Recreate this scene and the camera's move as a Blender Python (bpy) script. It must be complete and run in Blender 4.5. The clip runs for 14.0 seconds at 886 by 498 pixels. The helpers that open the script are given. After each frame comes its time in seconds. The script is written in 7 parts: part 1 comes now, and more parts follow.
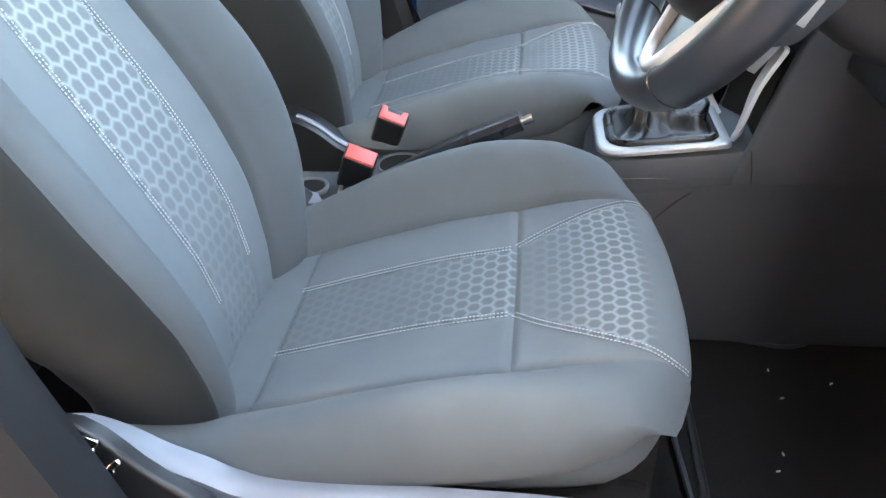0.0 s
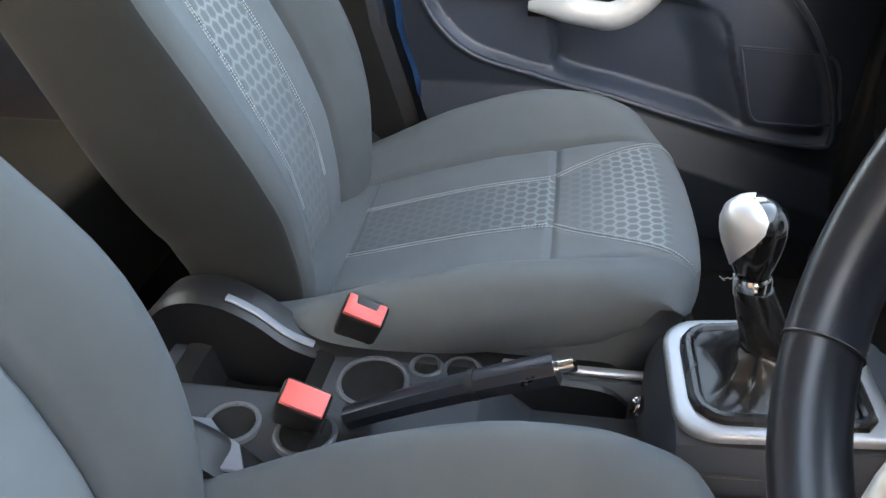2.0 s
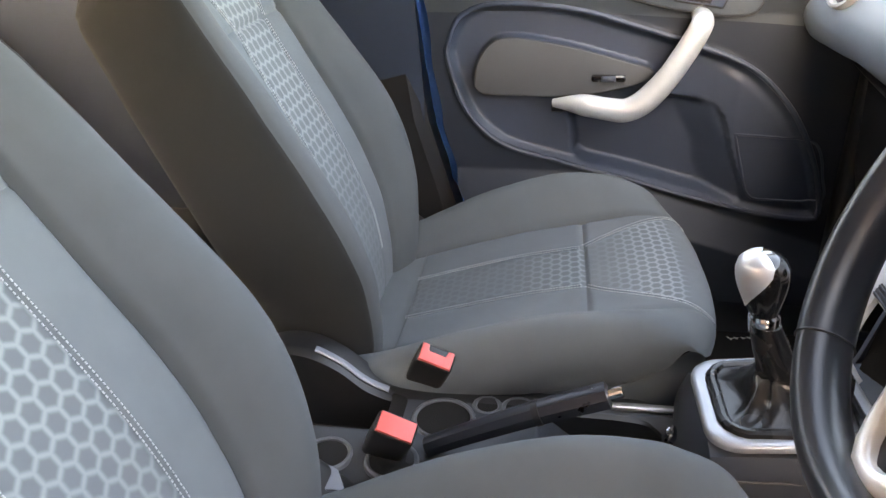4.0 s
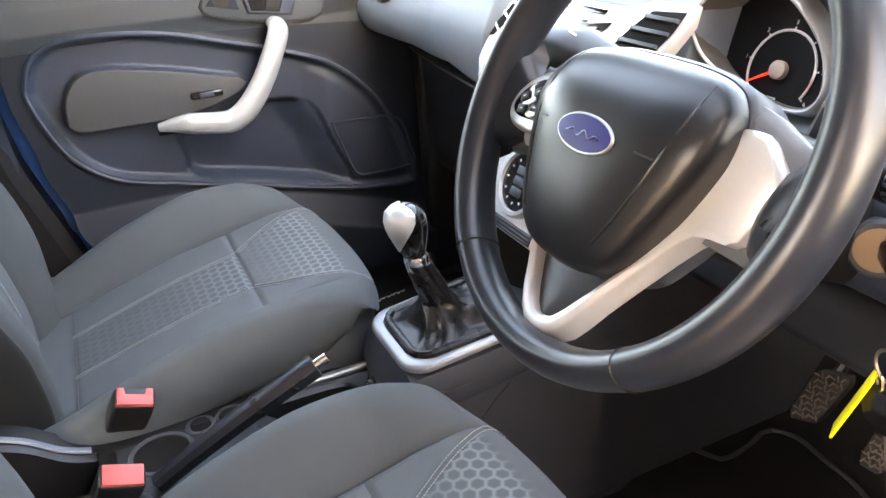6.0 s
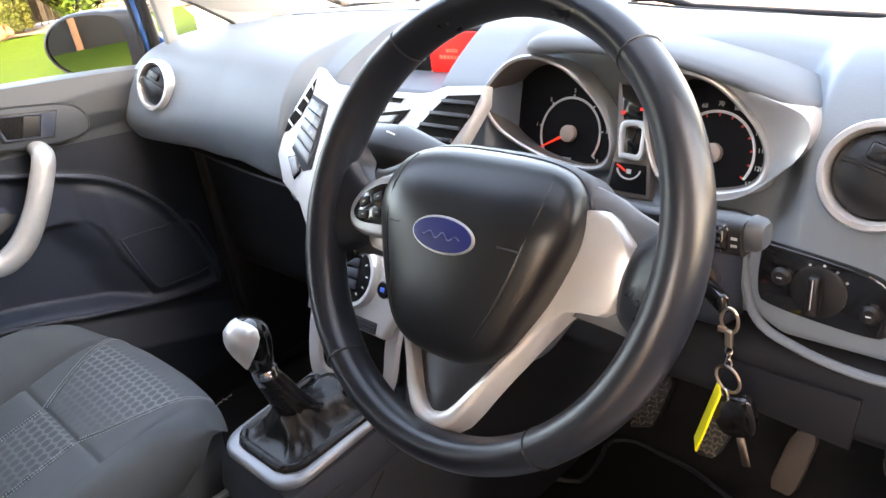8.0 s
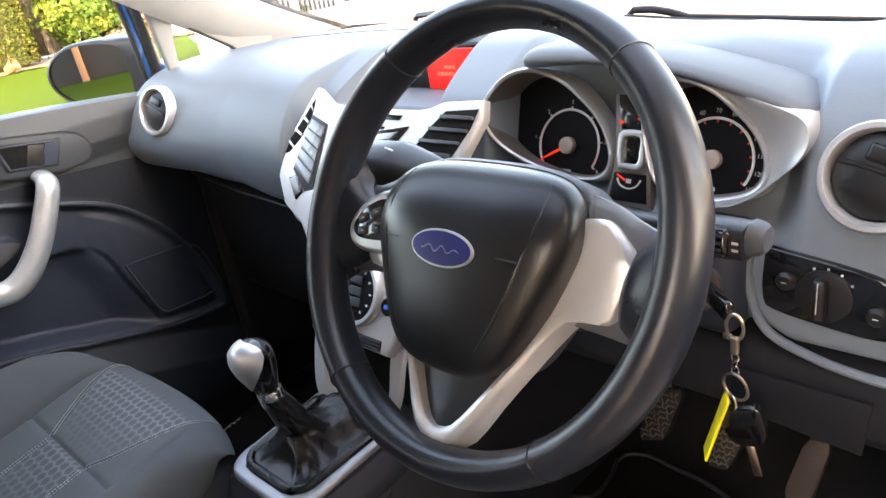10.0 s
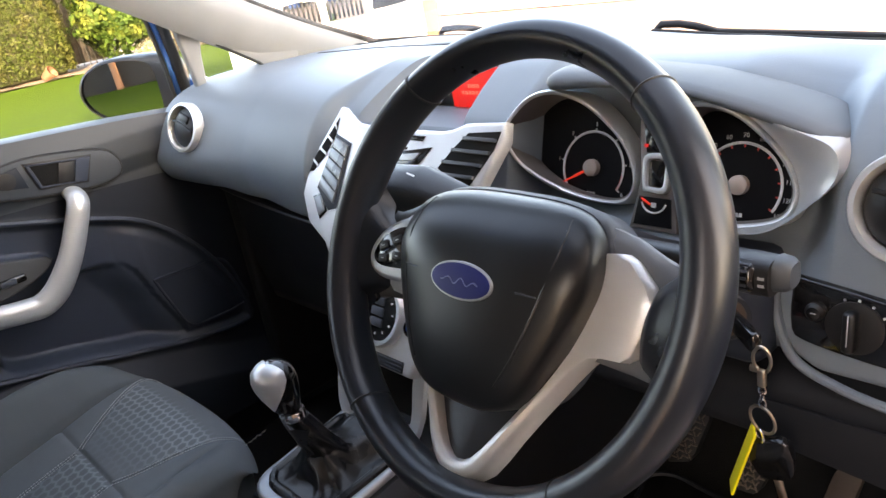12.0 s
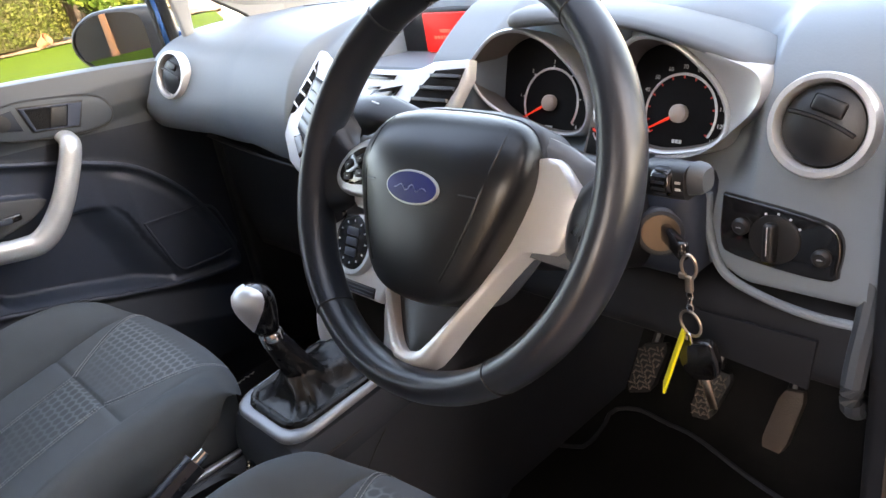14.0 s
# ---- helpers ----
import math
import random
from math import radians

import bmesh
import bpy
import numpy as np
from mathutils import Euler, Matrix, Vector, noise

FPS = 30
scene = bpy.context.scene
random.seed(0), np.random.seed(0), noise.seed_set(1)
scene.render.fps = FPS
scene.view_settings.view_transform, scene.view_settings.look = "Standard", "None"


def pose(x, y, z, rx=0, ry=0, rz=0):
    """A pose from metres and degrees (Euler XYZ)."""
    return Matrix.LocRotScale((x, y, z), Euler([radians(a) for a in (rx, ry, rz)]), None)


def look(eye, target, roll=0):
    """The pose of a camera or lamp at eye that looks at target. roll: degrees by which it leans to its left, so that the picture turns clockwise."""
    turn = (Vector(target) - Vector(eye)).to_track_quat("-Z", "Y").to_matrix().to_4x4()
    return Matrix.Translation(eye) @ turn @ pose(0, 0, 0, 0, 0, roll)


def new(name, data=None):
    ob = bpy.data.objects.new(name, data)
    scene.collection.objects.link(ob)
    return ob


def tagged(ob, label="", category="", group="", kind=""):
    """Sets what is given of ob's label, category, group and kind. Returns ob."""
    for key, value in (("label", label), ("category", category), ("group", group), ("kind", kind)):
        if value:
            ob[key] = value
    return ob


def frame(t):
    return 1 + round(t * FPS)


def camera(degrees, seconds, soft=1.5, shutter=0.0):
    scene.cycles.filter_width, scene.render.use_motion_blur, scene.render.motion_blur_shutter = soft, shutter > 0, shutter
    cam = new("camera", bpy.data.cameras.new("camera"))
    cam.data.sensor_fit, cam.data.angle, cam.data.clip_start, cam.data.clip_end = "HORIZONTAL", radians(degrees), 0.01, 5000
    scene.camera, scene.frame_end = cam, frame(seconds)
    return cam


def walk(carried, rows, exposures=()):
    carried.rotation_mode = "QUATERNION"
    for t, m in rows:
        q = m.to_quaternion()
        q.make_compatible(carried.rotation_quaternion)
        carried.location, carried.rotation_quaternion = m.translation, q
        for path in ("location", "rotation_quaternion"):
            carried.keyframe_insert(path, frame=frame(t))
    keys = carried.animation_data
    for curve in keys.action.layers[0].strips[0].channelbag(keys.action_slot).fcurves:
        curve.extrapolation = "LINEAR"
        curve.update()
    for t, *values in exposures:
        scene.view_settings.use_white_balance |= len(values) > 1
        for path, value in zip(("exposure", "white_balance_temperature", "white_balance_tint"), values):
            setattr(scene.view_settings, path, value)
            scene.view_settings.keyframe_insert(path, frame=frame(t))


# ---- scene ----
cam = camera(61.0, 14.0)
PATH = [
    (0, (0.012, -1.092, 1.084), (-0.209, 0.57, -0.007), -2.5),
    (0.5, (-0.015, -0.992, 1.075), (-0.177, 0.649, -0.056), -3.0),
    (1, (-0.03, -0.865, 1.076), (-0.215, 0.774, -0.055), -2.7),
    (1.5, (-0.028, -0.711, 1.096), (-0.288, 0.904, -0.055), -2.8),
    (2, (-0.021, -0.58, 1.112), (-0.287, 1.071, 0.015), -0.7),
    (4.5, (-0.105, -0.827, 1.171), (-0.344, 0.95, 0.284), -2.0),
    (5, (-0.12, -0.878, 1.135), (-0.183, 0.879, 0.181), -1.0),
    (5.5, (-0.124, -0.831, 1.113), (0.174, 0.912, 0.18), -2.3),
    (6, (-0.167, -0.829, 1.174), (0.562, 0.804, 0.279), -3.8),
    (6.5, (-0.199, -0.84, 1.199), (0.869, 0.647, 0.396), -6.2),
    (7, (-0.221, -0.824, 1.218), (0.954, 0.576, 0.407), -6.6),
    (7.5, (-0.214, -0.792, 1.23), (0.979, 0.588, 0.411), -7.1),
    (8, (-0.216, -0.782, 1.228), (1.016, 0.563, 0.407), -8.1),
    (10.5, (-0.208, -0.79, 1.221), (1.028, 0.585, 0.458), -10.0),
    (11, (-0.201, -0.797, 1.227), (1.02, 0.595, 0.47), -10.0),
    (11.5, (-0.199, -0.791, 1.23), (0.995, 0.628, 0.48), -10.8),
    (12, (-0.195, -0.784, 1.239), (0.994, 0.639, 0.49), -10.5),
    (12.5, (-0.188, -0.775, 1.235), (0.983, 0.664, 0.488), -10.8),
    (13, (-0.192, -0.791, 1.233), (0.967, 0.656, 0.482), -10.6),
    (13.5, (-0.214, -0.833, 1.221), (0.94, 0.603, 0.444), -11.9),
    (14, (-0.227, -0.868, 1.205), (0.939, 0.539, 0.393), -10.2),
]
EXPOSURES = [(0, 5.85, 8900, 6), (1.0, 5.58, 9300, 7), (1.5, 5.47, 9700, 8), (2.2, 5.47, 10100, 9), (4.4, 5.42, 11200, 16), (5, 5.5, 11100, 16), (5.5, 5.45, 10200, 13), (6.0, 5.55, 10500, 15), (6.5, 5.35, 10400, 16), (7.2, 5.0, 10300, 16), (8.0, 4.9, 10100, 16), (10.5, 4.55, 9900, 15), (11.5, 4.35, 9800, 15), (12.5, 4.08, 9800, 15), (13.1, 4.15, 9700, 15), (14, 4.58, 9700, 15)]
walk(cam, [(t, look(eye, target, roll)) for t, eye, target, roll in PATH], EXPOSURES)

# ---- world, sun ----
world = bpy.data.worlds.new("sky")
scene.world = world
world.use_nodes = True
wn = world.node_tree.nodes
sky = wn.new("ShaderNodeTexSky")
sky.sky_type, sky.sun_disc = "NISHITA", False
sky.sun_elevation, sky.sun_rotation = radians(22.5), radians(-153)
sky.dust_density, sky.air_density = 3.0, 0.7
wn["Background"].inputs[1].default_value = 0.15
world.node_tree.links.new(sky.outputs[0], wn["Background"].inputs[0])
sun = new("sun", bpy.data.lights.new("sun", "SUN"))
sun.data.energy, sun.data.angle, sun.data.color = 1.5, radians(2), (1.0, 0.93, 0.83)
sun.matrix_world = look((-5, -10, 4.6), (0, 0, 0))


# ---- materials ----
class Nodes:
    """A small wrapper to write node materials."""

    def __init__(self, name):
        self.mat = bpy.data.materials.new(name)
        self.mat.use_nodes = True
        self.tree = self.mat.node_tree
        self.bsdf = self.tree.nodes["Principled BSDF"]

    def add(self, kind, **inputs):
        n = self.tree.nodes.new(kind)
        for k, v in inputs.items():
            k = int(k[1:]) if k[0] == "i" and k[1:].isdigit() else k.replace("_", " ")
            self.put(n.inputs[k], v)
        return n

    def put(self, socket, v):
        if isinstance(v, bpy.types.NodeSocket):
            self.tree.links.new(v, socket)
        else:
            socket.default_value = v

    def maths(self, op, a, b=0.0, c=0.0):
        n = self.tree.nodes.new("ShaderNodeMath")
        n.operation = op
        for s, v in zip(n.inputs, (a, b, c)):
            self.put(s, v)
        return n.outputs[0]

    def mix(self, f, a, b):
        n = self.tree.nodes.new("ShaderNodeMix")
        n.data_type = "RGBA"
        self.put(n.inputs[0], f)
        self.put(n.inputs[6], a if isinstance(a, bpy.types.NodeSocket) else (*a[:3], 1))
        self.put(n.inputs[7], b if isinstance(b, bpy.types.NodeSocket) else (*b[:3], 1))
        return n.outputs[2]

    def ramp(self, f, lo, hi):
        n = self.tree.nodes.new("ShaderNodeMapRange")
        n.interpolation_type = "SMOOTHSTEP"
        for k, v in zip((0, 1, 2), (f, lo, hi)):
            self.put(n.inputs[k], v)
        return n.outputs[0]

    def coords(self, kind="Object"):
        return self.tree.nodes.new("ShaderNodeTexCoord").outputs[kind]

    def noise(self, vec, scale, detail=4.0, rough=0.6):
        n = self.add("ShaderNodeTexNoise", Vector=vec, Scale=scale, Detail=detail, Roughness=rough)
        return n.outputs[0]

    def bump(self, height, strength, distance):
        b = self.add("ShaderNodeBump", Height=height, Strength=strength, Distance=distance)
        self.tree.links.new(b.outputs[0], self.bsdf.inputs["Normal"])


def shade(c, k):
    return tuple(min(1, v * k) for v in c)


def plain(name, c, rough=0.5, metal=0.0, grain=900.0, bump=0.1, depth=0.0004, vary=0.12, blotch=9.0, coat=0.0, spec=0.5):
    """A surface with fine grain and broad, faint unevenness."""
    m = Nodes(name)
    p = m.coords()
    fine, broad = m.noise(p, grain, 2.0), m.noise(p, blotch, 5.0)
    m.put(m.bsdf.inputs["Base Color"], m.mix(broad, shade(c, 1 - vary), shade(c, 1 + vary)))
    r = m.maths("MULTIPLY_ADD", broad, 0.22, rough - 0.11)
    m.put(m.bsdf.inputs["Roughness"], r)
    m.bsdf.inputs["Metallic"].default_value = metal
    m.bsdf.inputs["Coat Weight"].default_value = coat
    m.bsdf.inputs["Specular IOR Level"].default_value = spec
    if bump:
        m.bump(fine, bump, depth)
    return m.mat


def glow(name, c, strength):
    m = Nodes(name)
    m.bsdf.inputs["Base Color"].default_value = (c[0] * 0.3, c[1] * 0.3, c[2] * 0.3, 1)
    m.bsdf.inputs["Emission Color"].default_value = (*c, 1)
    m.bsdf.inputs["Emission Strength"].default_value = strength
    return m.mat


def hex_lines(m, uv, pitch):
    """0 inside the cells of a honeycomb, 1 on its web; cells with flat sides across u."""
    sep = m.add("ShaderNodeSeparateXYZ", Vector=uv)
    px, py = pitch * math.sqrt(3), pitch
    best = None
    for ox, oy in ((0, 0), (0.5, 0.5)):
        a = m.maths("MULTIPLY", m.maths("SUBTRACT", m.maths("FRACT", m.maths("ADD", m.maths("DIVIDE", sep.outputs[0], px), ox + 50)), 0.5), px)
        b = m.maths("MULTIPLY", m.maths("SUBTRACT", m.maths("FRACT", m.maths("ADD", m.maths("DIVIDE", sep.outputs[1], py), oy + 50)), 0.5), py)
        a, b = m.maths("ABSOLUTE", a), m.maths("ABSOLUTE", b)
        d = m.maths("MAXIMUM", b, m.maths("ADD", m.maths("MULTIPLY", a, math.sqrt(3) / 2), m.maths("MULTIPLY", b, 0.5)))
        best = d if best is None else m.maths("MINIMUM", best, d)
    return m.maths("DIVIDE", best, pitch / 2), sep


def fabric(name, base, web=None, pitch=0.03, fade=(0, 1), floor=0.0, end=(9, 10)):
    """Woven seat cloth; with web, a printed honeycomb that grows stronger between two places along u."""
    m = Nodes(name)
    uv = m.coords("UV")
    n1, n2 = m.noise(uv, 1500, 2.0), m.noise(uv, 14, 4.0)
    col = m.mix(n2, shade(base, 0.86), shade(base, 1.14))
    col = m.mix(m.maths("MULTIPLY", n1, 0.35), col, shade(base, 0.5))
    height = n1
    if web:
        d, sep = hex_lines(m, uv, pitch)
        line = m.ramp(d, 0.60, 1.0)
        grow = m.maths("MULTIPLY", m.maths("ADD", m.ramp(sep.outputs[0], *fade), floor), m.maths("SUBTRACT", 1.0, m.ramp(sep.outputs[0], *end)))
        cell = m.mix(m.maths("MULTIPLY", m.ramp(d, 0.7, 0.5), 0.25), col, shade(base, 0.72))
        speck = m.maths("MULTIPLY_ADD", n1, 0.7, 0.55)
        col = m.mix(m.maths("MINIMUM", m.maths("MULTIPLY", m.maths("MULTIPLY", line, grow), speck), 1.0), cell, web)
        height = m.maths("MULTIPLY_ADD", line, 0.6, n1)
    m.put(m.bsdf.inputs["Base Color"], col)
    m.bsdf.inputs["Roughness"].default_value = 0.9
    m.bsdf.inputs["Specular IOR Level"].default_value = 0.2
    m.bsdf.inputs["Sheen Weight"].default_value = 0.04
    m.bsdf.inputs["Sheen Roughness"].default_value = 0.5
    m.bump(height, 0.3, 0.0008)
    return m.mat


CLOTH = (0.120, 0.139, 0.150)
M_CLOTH = fabric("seat_cloth", CLOTH)
M_CLOTH_DARK = fabric("seat_cloth_dark", (0.016, 0.017, 0.016))
M_HEX_BAND = fabric("honeycomb_cloth", shade(CLOTH, 0.9), (0.165, 0.196, 0.205), 0.0180, (-0.15, 0.0), 0.15)
M_HEX_FRONT = fabric("honeycomb_cloth_front", CLOTH, (0.208, 0.240, 0.253), 0.0175, (0.01, 0.12), 0.04, (0.135, 0.160))
M_HEX_BACK = fabric("honeycomb_cloth_back", CLOTH, (0.200, 0.226, 0.230), 0.0220, (0.03, 0.34), 0.16)
# seat cloth for the backrest sides, with their shade put into the colour
M_SIDE_SHADED = fabric("shaded_side_cloth", (0.020, 0.021, 0.021))
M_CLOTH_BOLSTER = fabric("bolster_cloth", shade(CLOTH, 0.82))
# the seat cloth at 0.62 of its colour, for the backrest bolsters
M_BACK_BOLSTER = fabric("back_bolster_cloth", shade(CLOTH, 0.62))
M_TRAY = plain("grey_tray_plastic", (0.040, 0.045, 0.052), 0.5, bump=0.25, spec=0.3)
M_TRIM_DARK = plain("grey_rim_plastic", (0.085, 0.092, 0.10), 0.38, grain=420, bump=0.2)
M_TRIM = plain("grey_seat_trim", (0.170, 0.185, 0.215), 0.4, grain=420, bump=0.25)
M_THREAD = plain("pale_thread", (0.360, 0.384, 0.388), 0.8, bump=0)
M_PLASTIC = plain("dark_grey_plastic", (0.040, 0.047, 0.059), 0.5, bump=0.25, spec=0.3)
M_BLACK = plain("black_plastic", (0.010, 0.010, 0.011), 0.42, bump=0.2)
M_GLOSS = plain("gloss_black", (0.008, 0.008, 0.009), 0.12, bump=0, coat=0.4)
M_DASH = plain("blue_grey_dash_plastic", (0.172, 0.207, 0.238), 0.46, spec=0.28, grain=420, bump=0.3, depth=0.0006)
M_DOOR_TOP = plain("grey_door_top_plastic", (0.039, 0.047, 0.055), 0.5, grain=420, bump=0.3, depth=0.0006)
M_BRONZE = plain("dull_bronze", (0.17, 0.13, 0.10), 0.4, metal=0.8, bump=0)
M_DOOR_LOW = plain("dark_door_moulding", (0.013, 0.018, 0.027), 0.48, grain=420, bump=0.3, depth=0.0006, spec=0.3)
M_DOOR = plain("dark_door_plastic", (0.027, 0.038, 0.060), 0.48, grain=420, bump=0.3, depth=0.0006)
M_DOOR_PAD = plain("grey_door_pad", (0.055, 0.056, 0.058), 0.65, grain=600, bump=0.3)
M_LOWER = plain("lower_trim_plastic", (0.015, 0.016, 0.019), 0.5, grain=420, bump=0.3, spec=0.15)
M_SILVER = plain("satin_silver", (0.62, 0.63, 0.63), 0.33, metal=0.55, grain=1500, bump=0.04)
M_SILVER_DARK = plain("dark_satin_silver", (0.465, 0.465, 0.465), 0.35, metal=0.6, grain=1500, bump=0.04)
M_FASCIA = plain("silver_fascia", (0.66, 0.67, 0.68), 0.38, metal=0.35, grain=1500, bump=0.04)
M_CHROME = plain("chrome", (0.85, 0.85, 0.86), 0.08, metal=1.0, bump=0)
# metal of the keys, orange sunlight put into its colour
M_KEYMETAL = plain("warm_lit_key_metal", (0.62, 0.50, 0.38), 0.3, metal=1.0, bump=0)
M_LEATHER = plain("black_leather", (0.012, 0.014, 0.019), 0.30, grain=900, bump=0.06, depth=0.0003)
M_LEATHER_SIDE = plain("perforated_leather", (0.012, 0.015, 0.021), 0.34, grain=700, bump=0.08, depth=0.0004)
M_AIRBAG = plain("airbag_cover_plastic", (0.009, 0.010, 0.012), 0.32, grain=700, bump=0.2, depth=0.0004, spec=0.4)
M_SPOKE = plain("spoke_silver", (0.68, 0.675, 0.67), 0.38, metal=0.55, grain=1500, bump=0.03)
M_SPOKE_GREY = plain("grey_spoke_plastic", (0.10, 0.106, 0.114), 0.45, bump=0.2)
M_BADGEMARK = plain("pale_badge_print", (0.16, 0.18, 0.38), 0.3, metal=0.5, bump=0)
M_TUNNEL = plain("grey_tunnel_plastic", (0.047, 0.053, 0.064), 0.48, grain=420, bump=0.3, depth=0.0006)
M_SURROUND = plain("blue_grey_satin_trim", (0.31, 0.33, 0.355), 0.34, metal=0.35, grain=1500, bump=0.04)
M_TREAD = plain("worn_pedal_tread", (0.19, 0.150, 0.122), 0.38, grain=300, bump=0.3)
M_BOOT = plain("gaiter_leather", (0.010, 0.010, 0.011), 0.27, grain=500, bump=0.25, depth=0.0006, spec=0.35)
M_CARPET = plain("black_carpet", (0.020, 0.0195, 0.0195), 0.95, grain=700, bump=0.9, depth=0.004, vary=0.4, spec=0.1)
M_RUBBER = plain("black_rubber", (0.022, 0.022, 0.022), 0.7, bump=0.3)
M_RED = plain("red_button_plastic", (0.72, 0.11, 0.10), 0.4, bump=0)
M_BLUE = plain("blue_car_paint", (0.03, 0.14, 0.42), 0.2, metal=0.2, coat=1.0, bump=0)
M_BADGE = plain("blue_enamel", (0.010, 0.017, 0.12), 0.38, bump=0, spec=0.25)
M_YELLOW = plain("yellow_plastic", (0.85, 0.72, 0.03), 0.45, bump=0)
M_LINER = plain("pale_headlining", (0.52, 0.51, 0.49), 0.9, bump=0.3)
M_PILLAR = plain("pale_grey_pillar_trim", (0.25, 0.257, 0.262), 0.7, bump=0.2, spec=0.2)
M_DIALFACE = plain("dial_face", (0.006, 0.006, 0.007), 0.4, bump=0, spec=0.1)
# seal rubber tinted brown for the warm light that falls on it
M_SEAL_WARMLIT = plain("warm_lit_seal", (0.093, 0.070, 0.054), 0.7, bump=0.2)
M_FUNNEL = plain("brown_grey_funnel", (0.13, 0.115, 0.108), 0.45, bump=0.1, spec=0.3)
M_FLANK = plain("flank_silver", (0.42, 0.42, 0.42), 0.35, metal=0.4, grain=1500, bump=0.04)
M_HOOD = plain("blue_grey_hood_plastic", (0.085, 0.096, 0.106), 0.55, grain=420, bump=0.3)
M_LOUVRE = plain("grey_louvre_plastic", (0.06, 0.066, 0.076), 0.4, bump=0.1)
M_KEYGREY = plain("grey_key_plastic", (0.202, 0.217, 0.232), 0.3, metal=0.3, bump=0.05)
M_DIALMARK = plain("dial_print", (0.600, 0.600, 0.589), 0.5, bump=0)
M_HUB = plain("needle_hub_plastic", (0.388, 0.310, 0.264), 0.35, bump=0)
M_NEEDLE = glow("needle_red", (0.9, 0.05, 0.03), 0.035)
M_REDLIT = glow("red_display", (0.85, 0.02, 0.015), 0.045)
M_DISPLAYTEXT = glow("red_display_text", (1.0, 0.16, 0.12), 0.06)
M_WHITEMARK = plain("white_print", (0.75, 0.75, 0.73), 0.5, bump=0)
M_REDMARK = plain("red_print", (0.7, 0.04, 0.03), 0.5, bump=0)
M_BLUEMARK = plain("blue_print", (0.03, 0.15, 0.6), 0.5, bump=0)
M_PEDAL = plain("worn_pedal_rubber", (0.075, 0.055, 0.044), 0.6, grain=300, bump=0.5, depth=0.001)


def glass(name, tint=(0.93, 0.96, 0.95)):
    m = Nodes(name)
    m.tree.nodes.remove(m.bsdf)
    g, t = m.add("ShaderNodeBsdfGlossy", Color=(1, 1, 1, 1), Roughness=0.01), m.add("ShaderNodeBsdfTransparent", Color=(*tint, 1))
    f = m.add("ShaderNodeFresnel", IOR=1.25)
    x = m.add("ShaderNodeMixShader", i0=f.outputs[0], i1=t.outputs[0], i2=g.outputs[0])
    m.tree.links.new(x.outputs[0], m.tree.nodes["Material Output"].inputs[0])
    return m.mat


M_GLASS = glass("window_glass")
M_MIRROR = plain("mirror_glass", (0.80, 0.82, 0.82), 0.02, metal=1.0, bump=0, vary=0)


# ---- mesh helpers ----
def thing(name, label, category, at=(0, 0, 0), group="", kind=""):
    ob = new(name)
    ob.empty_display_size = 0.05
    ob.location = at
    return tagged(ob, label, category, group, kind)


def part(name, bm, material, parent=None, label="", smooth=True, kind=""):
    """Links a bmesh, built in world places, as one mesh object under a thing or a part."""
    me = bpy.data.meshes.new(name)
    if smooth is True:
        for f in bm.faces:
            f.smooth = True
    bm.to_mesh(me)
    bm.free()
    me.materials.append(material)
    ob = new(name, me)
    if parent is not None:
        ob.parent = parent
        up = parent
        base = Matrix.Identity(4)
        while up is not None:
            base = up.matrix_basis @ base
            up = up.parent
        ob.matrix_parent_inverse = Matrix.Identity(4)
        me.transform(base.inverted())
    return tagged(ob, label, kind=kind) if (label or kind) else ob


def solo(name, bm, material, label, category, kind="", smooth=True, group=""):
    """A thing of one mesh."""
    ob = part(name, bm, material, smooth=smooth)
    return tagged(ob, label, category, group, kind)


def sharpen(bm, angle=35):
    lim = radians(angle)
    for e in bm.edges:
        e.smooth = len(e.link_faces) == 2 and e.calc_face_angle(0) < lim
    return bm


def finish(bm, angle=35):
    bmesh.ops.recalc_face_normals(bm, faces=bm.faces)
    return sharpen(bm, angle)


def grid(fn, us, vs, uv=None, flip=False):
    """A sheet of quads through fn(u, v); uv gives its texture places."""
    bm = bmesh.new()
    rows = [[bm.verts.new(fn(u, v)) for v in vs] for u in us]
    lay = bm.loops.layers.uv.new("UVMap") if uv else None
    for i in range(len(us) - 1):
        for j in range(len(vs) - 1):
            ids = [(i, j), (i + 1, j), (i + 1, j + 1), (i, j + 1)]
            if flip:
                ids.reverse()
            f = bm.faces.new([rows[a][b] for a, b in ids])
            if lay:
                for lp, (a, b) in zip(f.loops, ids):
                    lp[lay].uv = uv(us[a], vs[b])
    return bm


def lin(a, b, n):
    return [a + (b - a) * i / (n - 1) for i in range(n)]


def box(x0, x1, y0, y1, z0, z1, r=0.004, seg=2, m=None):
    bm = bmesh.new()
    bmesh.ops.create_cube(bm, size=1)
    bmesh.ops.transform(bm, verts=bm.verts, matrix=Matrix.Translation(((x0 + x1) / 2, (y0 + y1) / 2, (z0 + z1) / 2)) @ Matrix.Diagonal((abs(x1 - x0), abs(y1 - y0), abs(z1 - z0), 1)))
    if r:
        bmesh.ops.bevel(bm, geom=bm.edges[:], offset=r, segments=seg, affect="EDGES", profile=0.5)
    if m is not None:
        bm.transform(m)
    return finish(bm, 50)


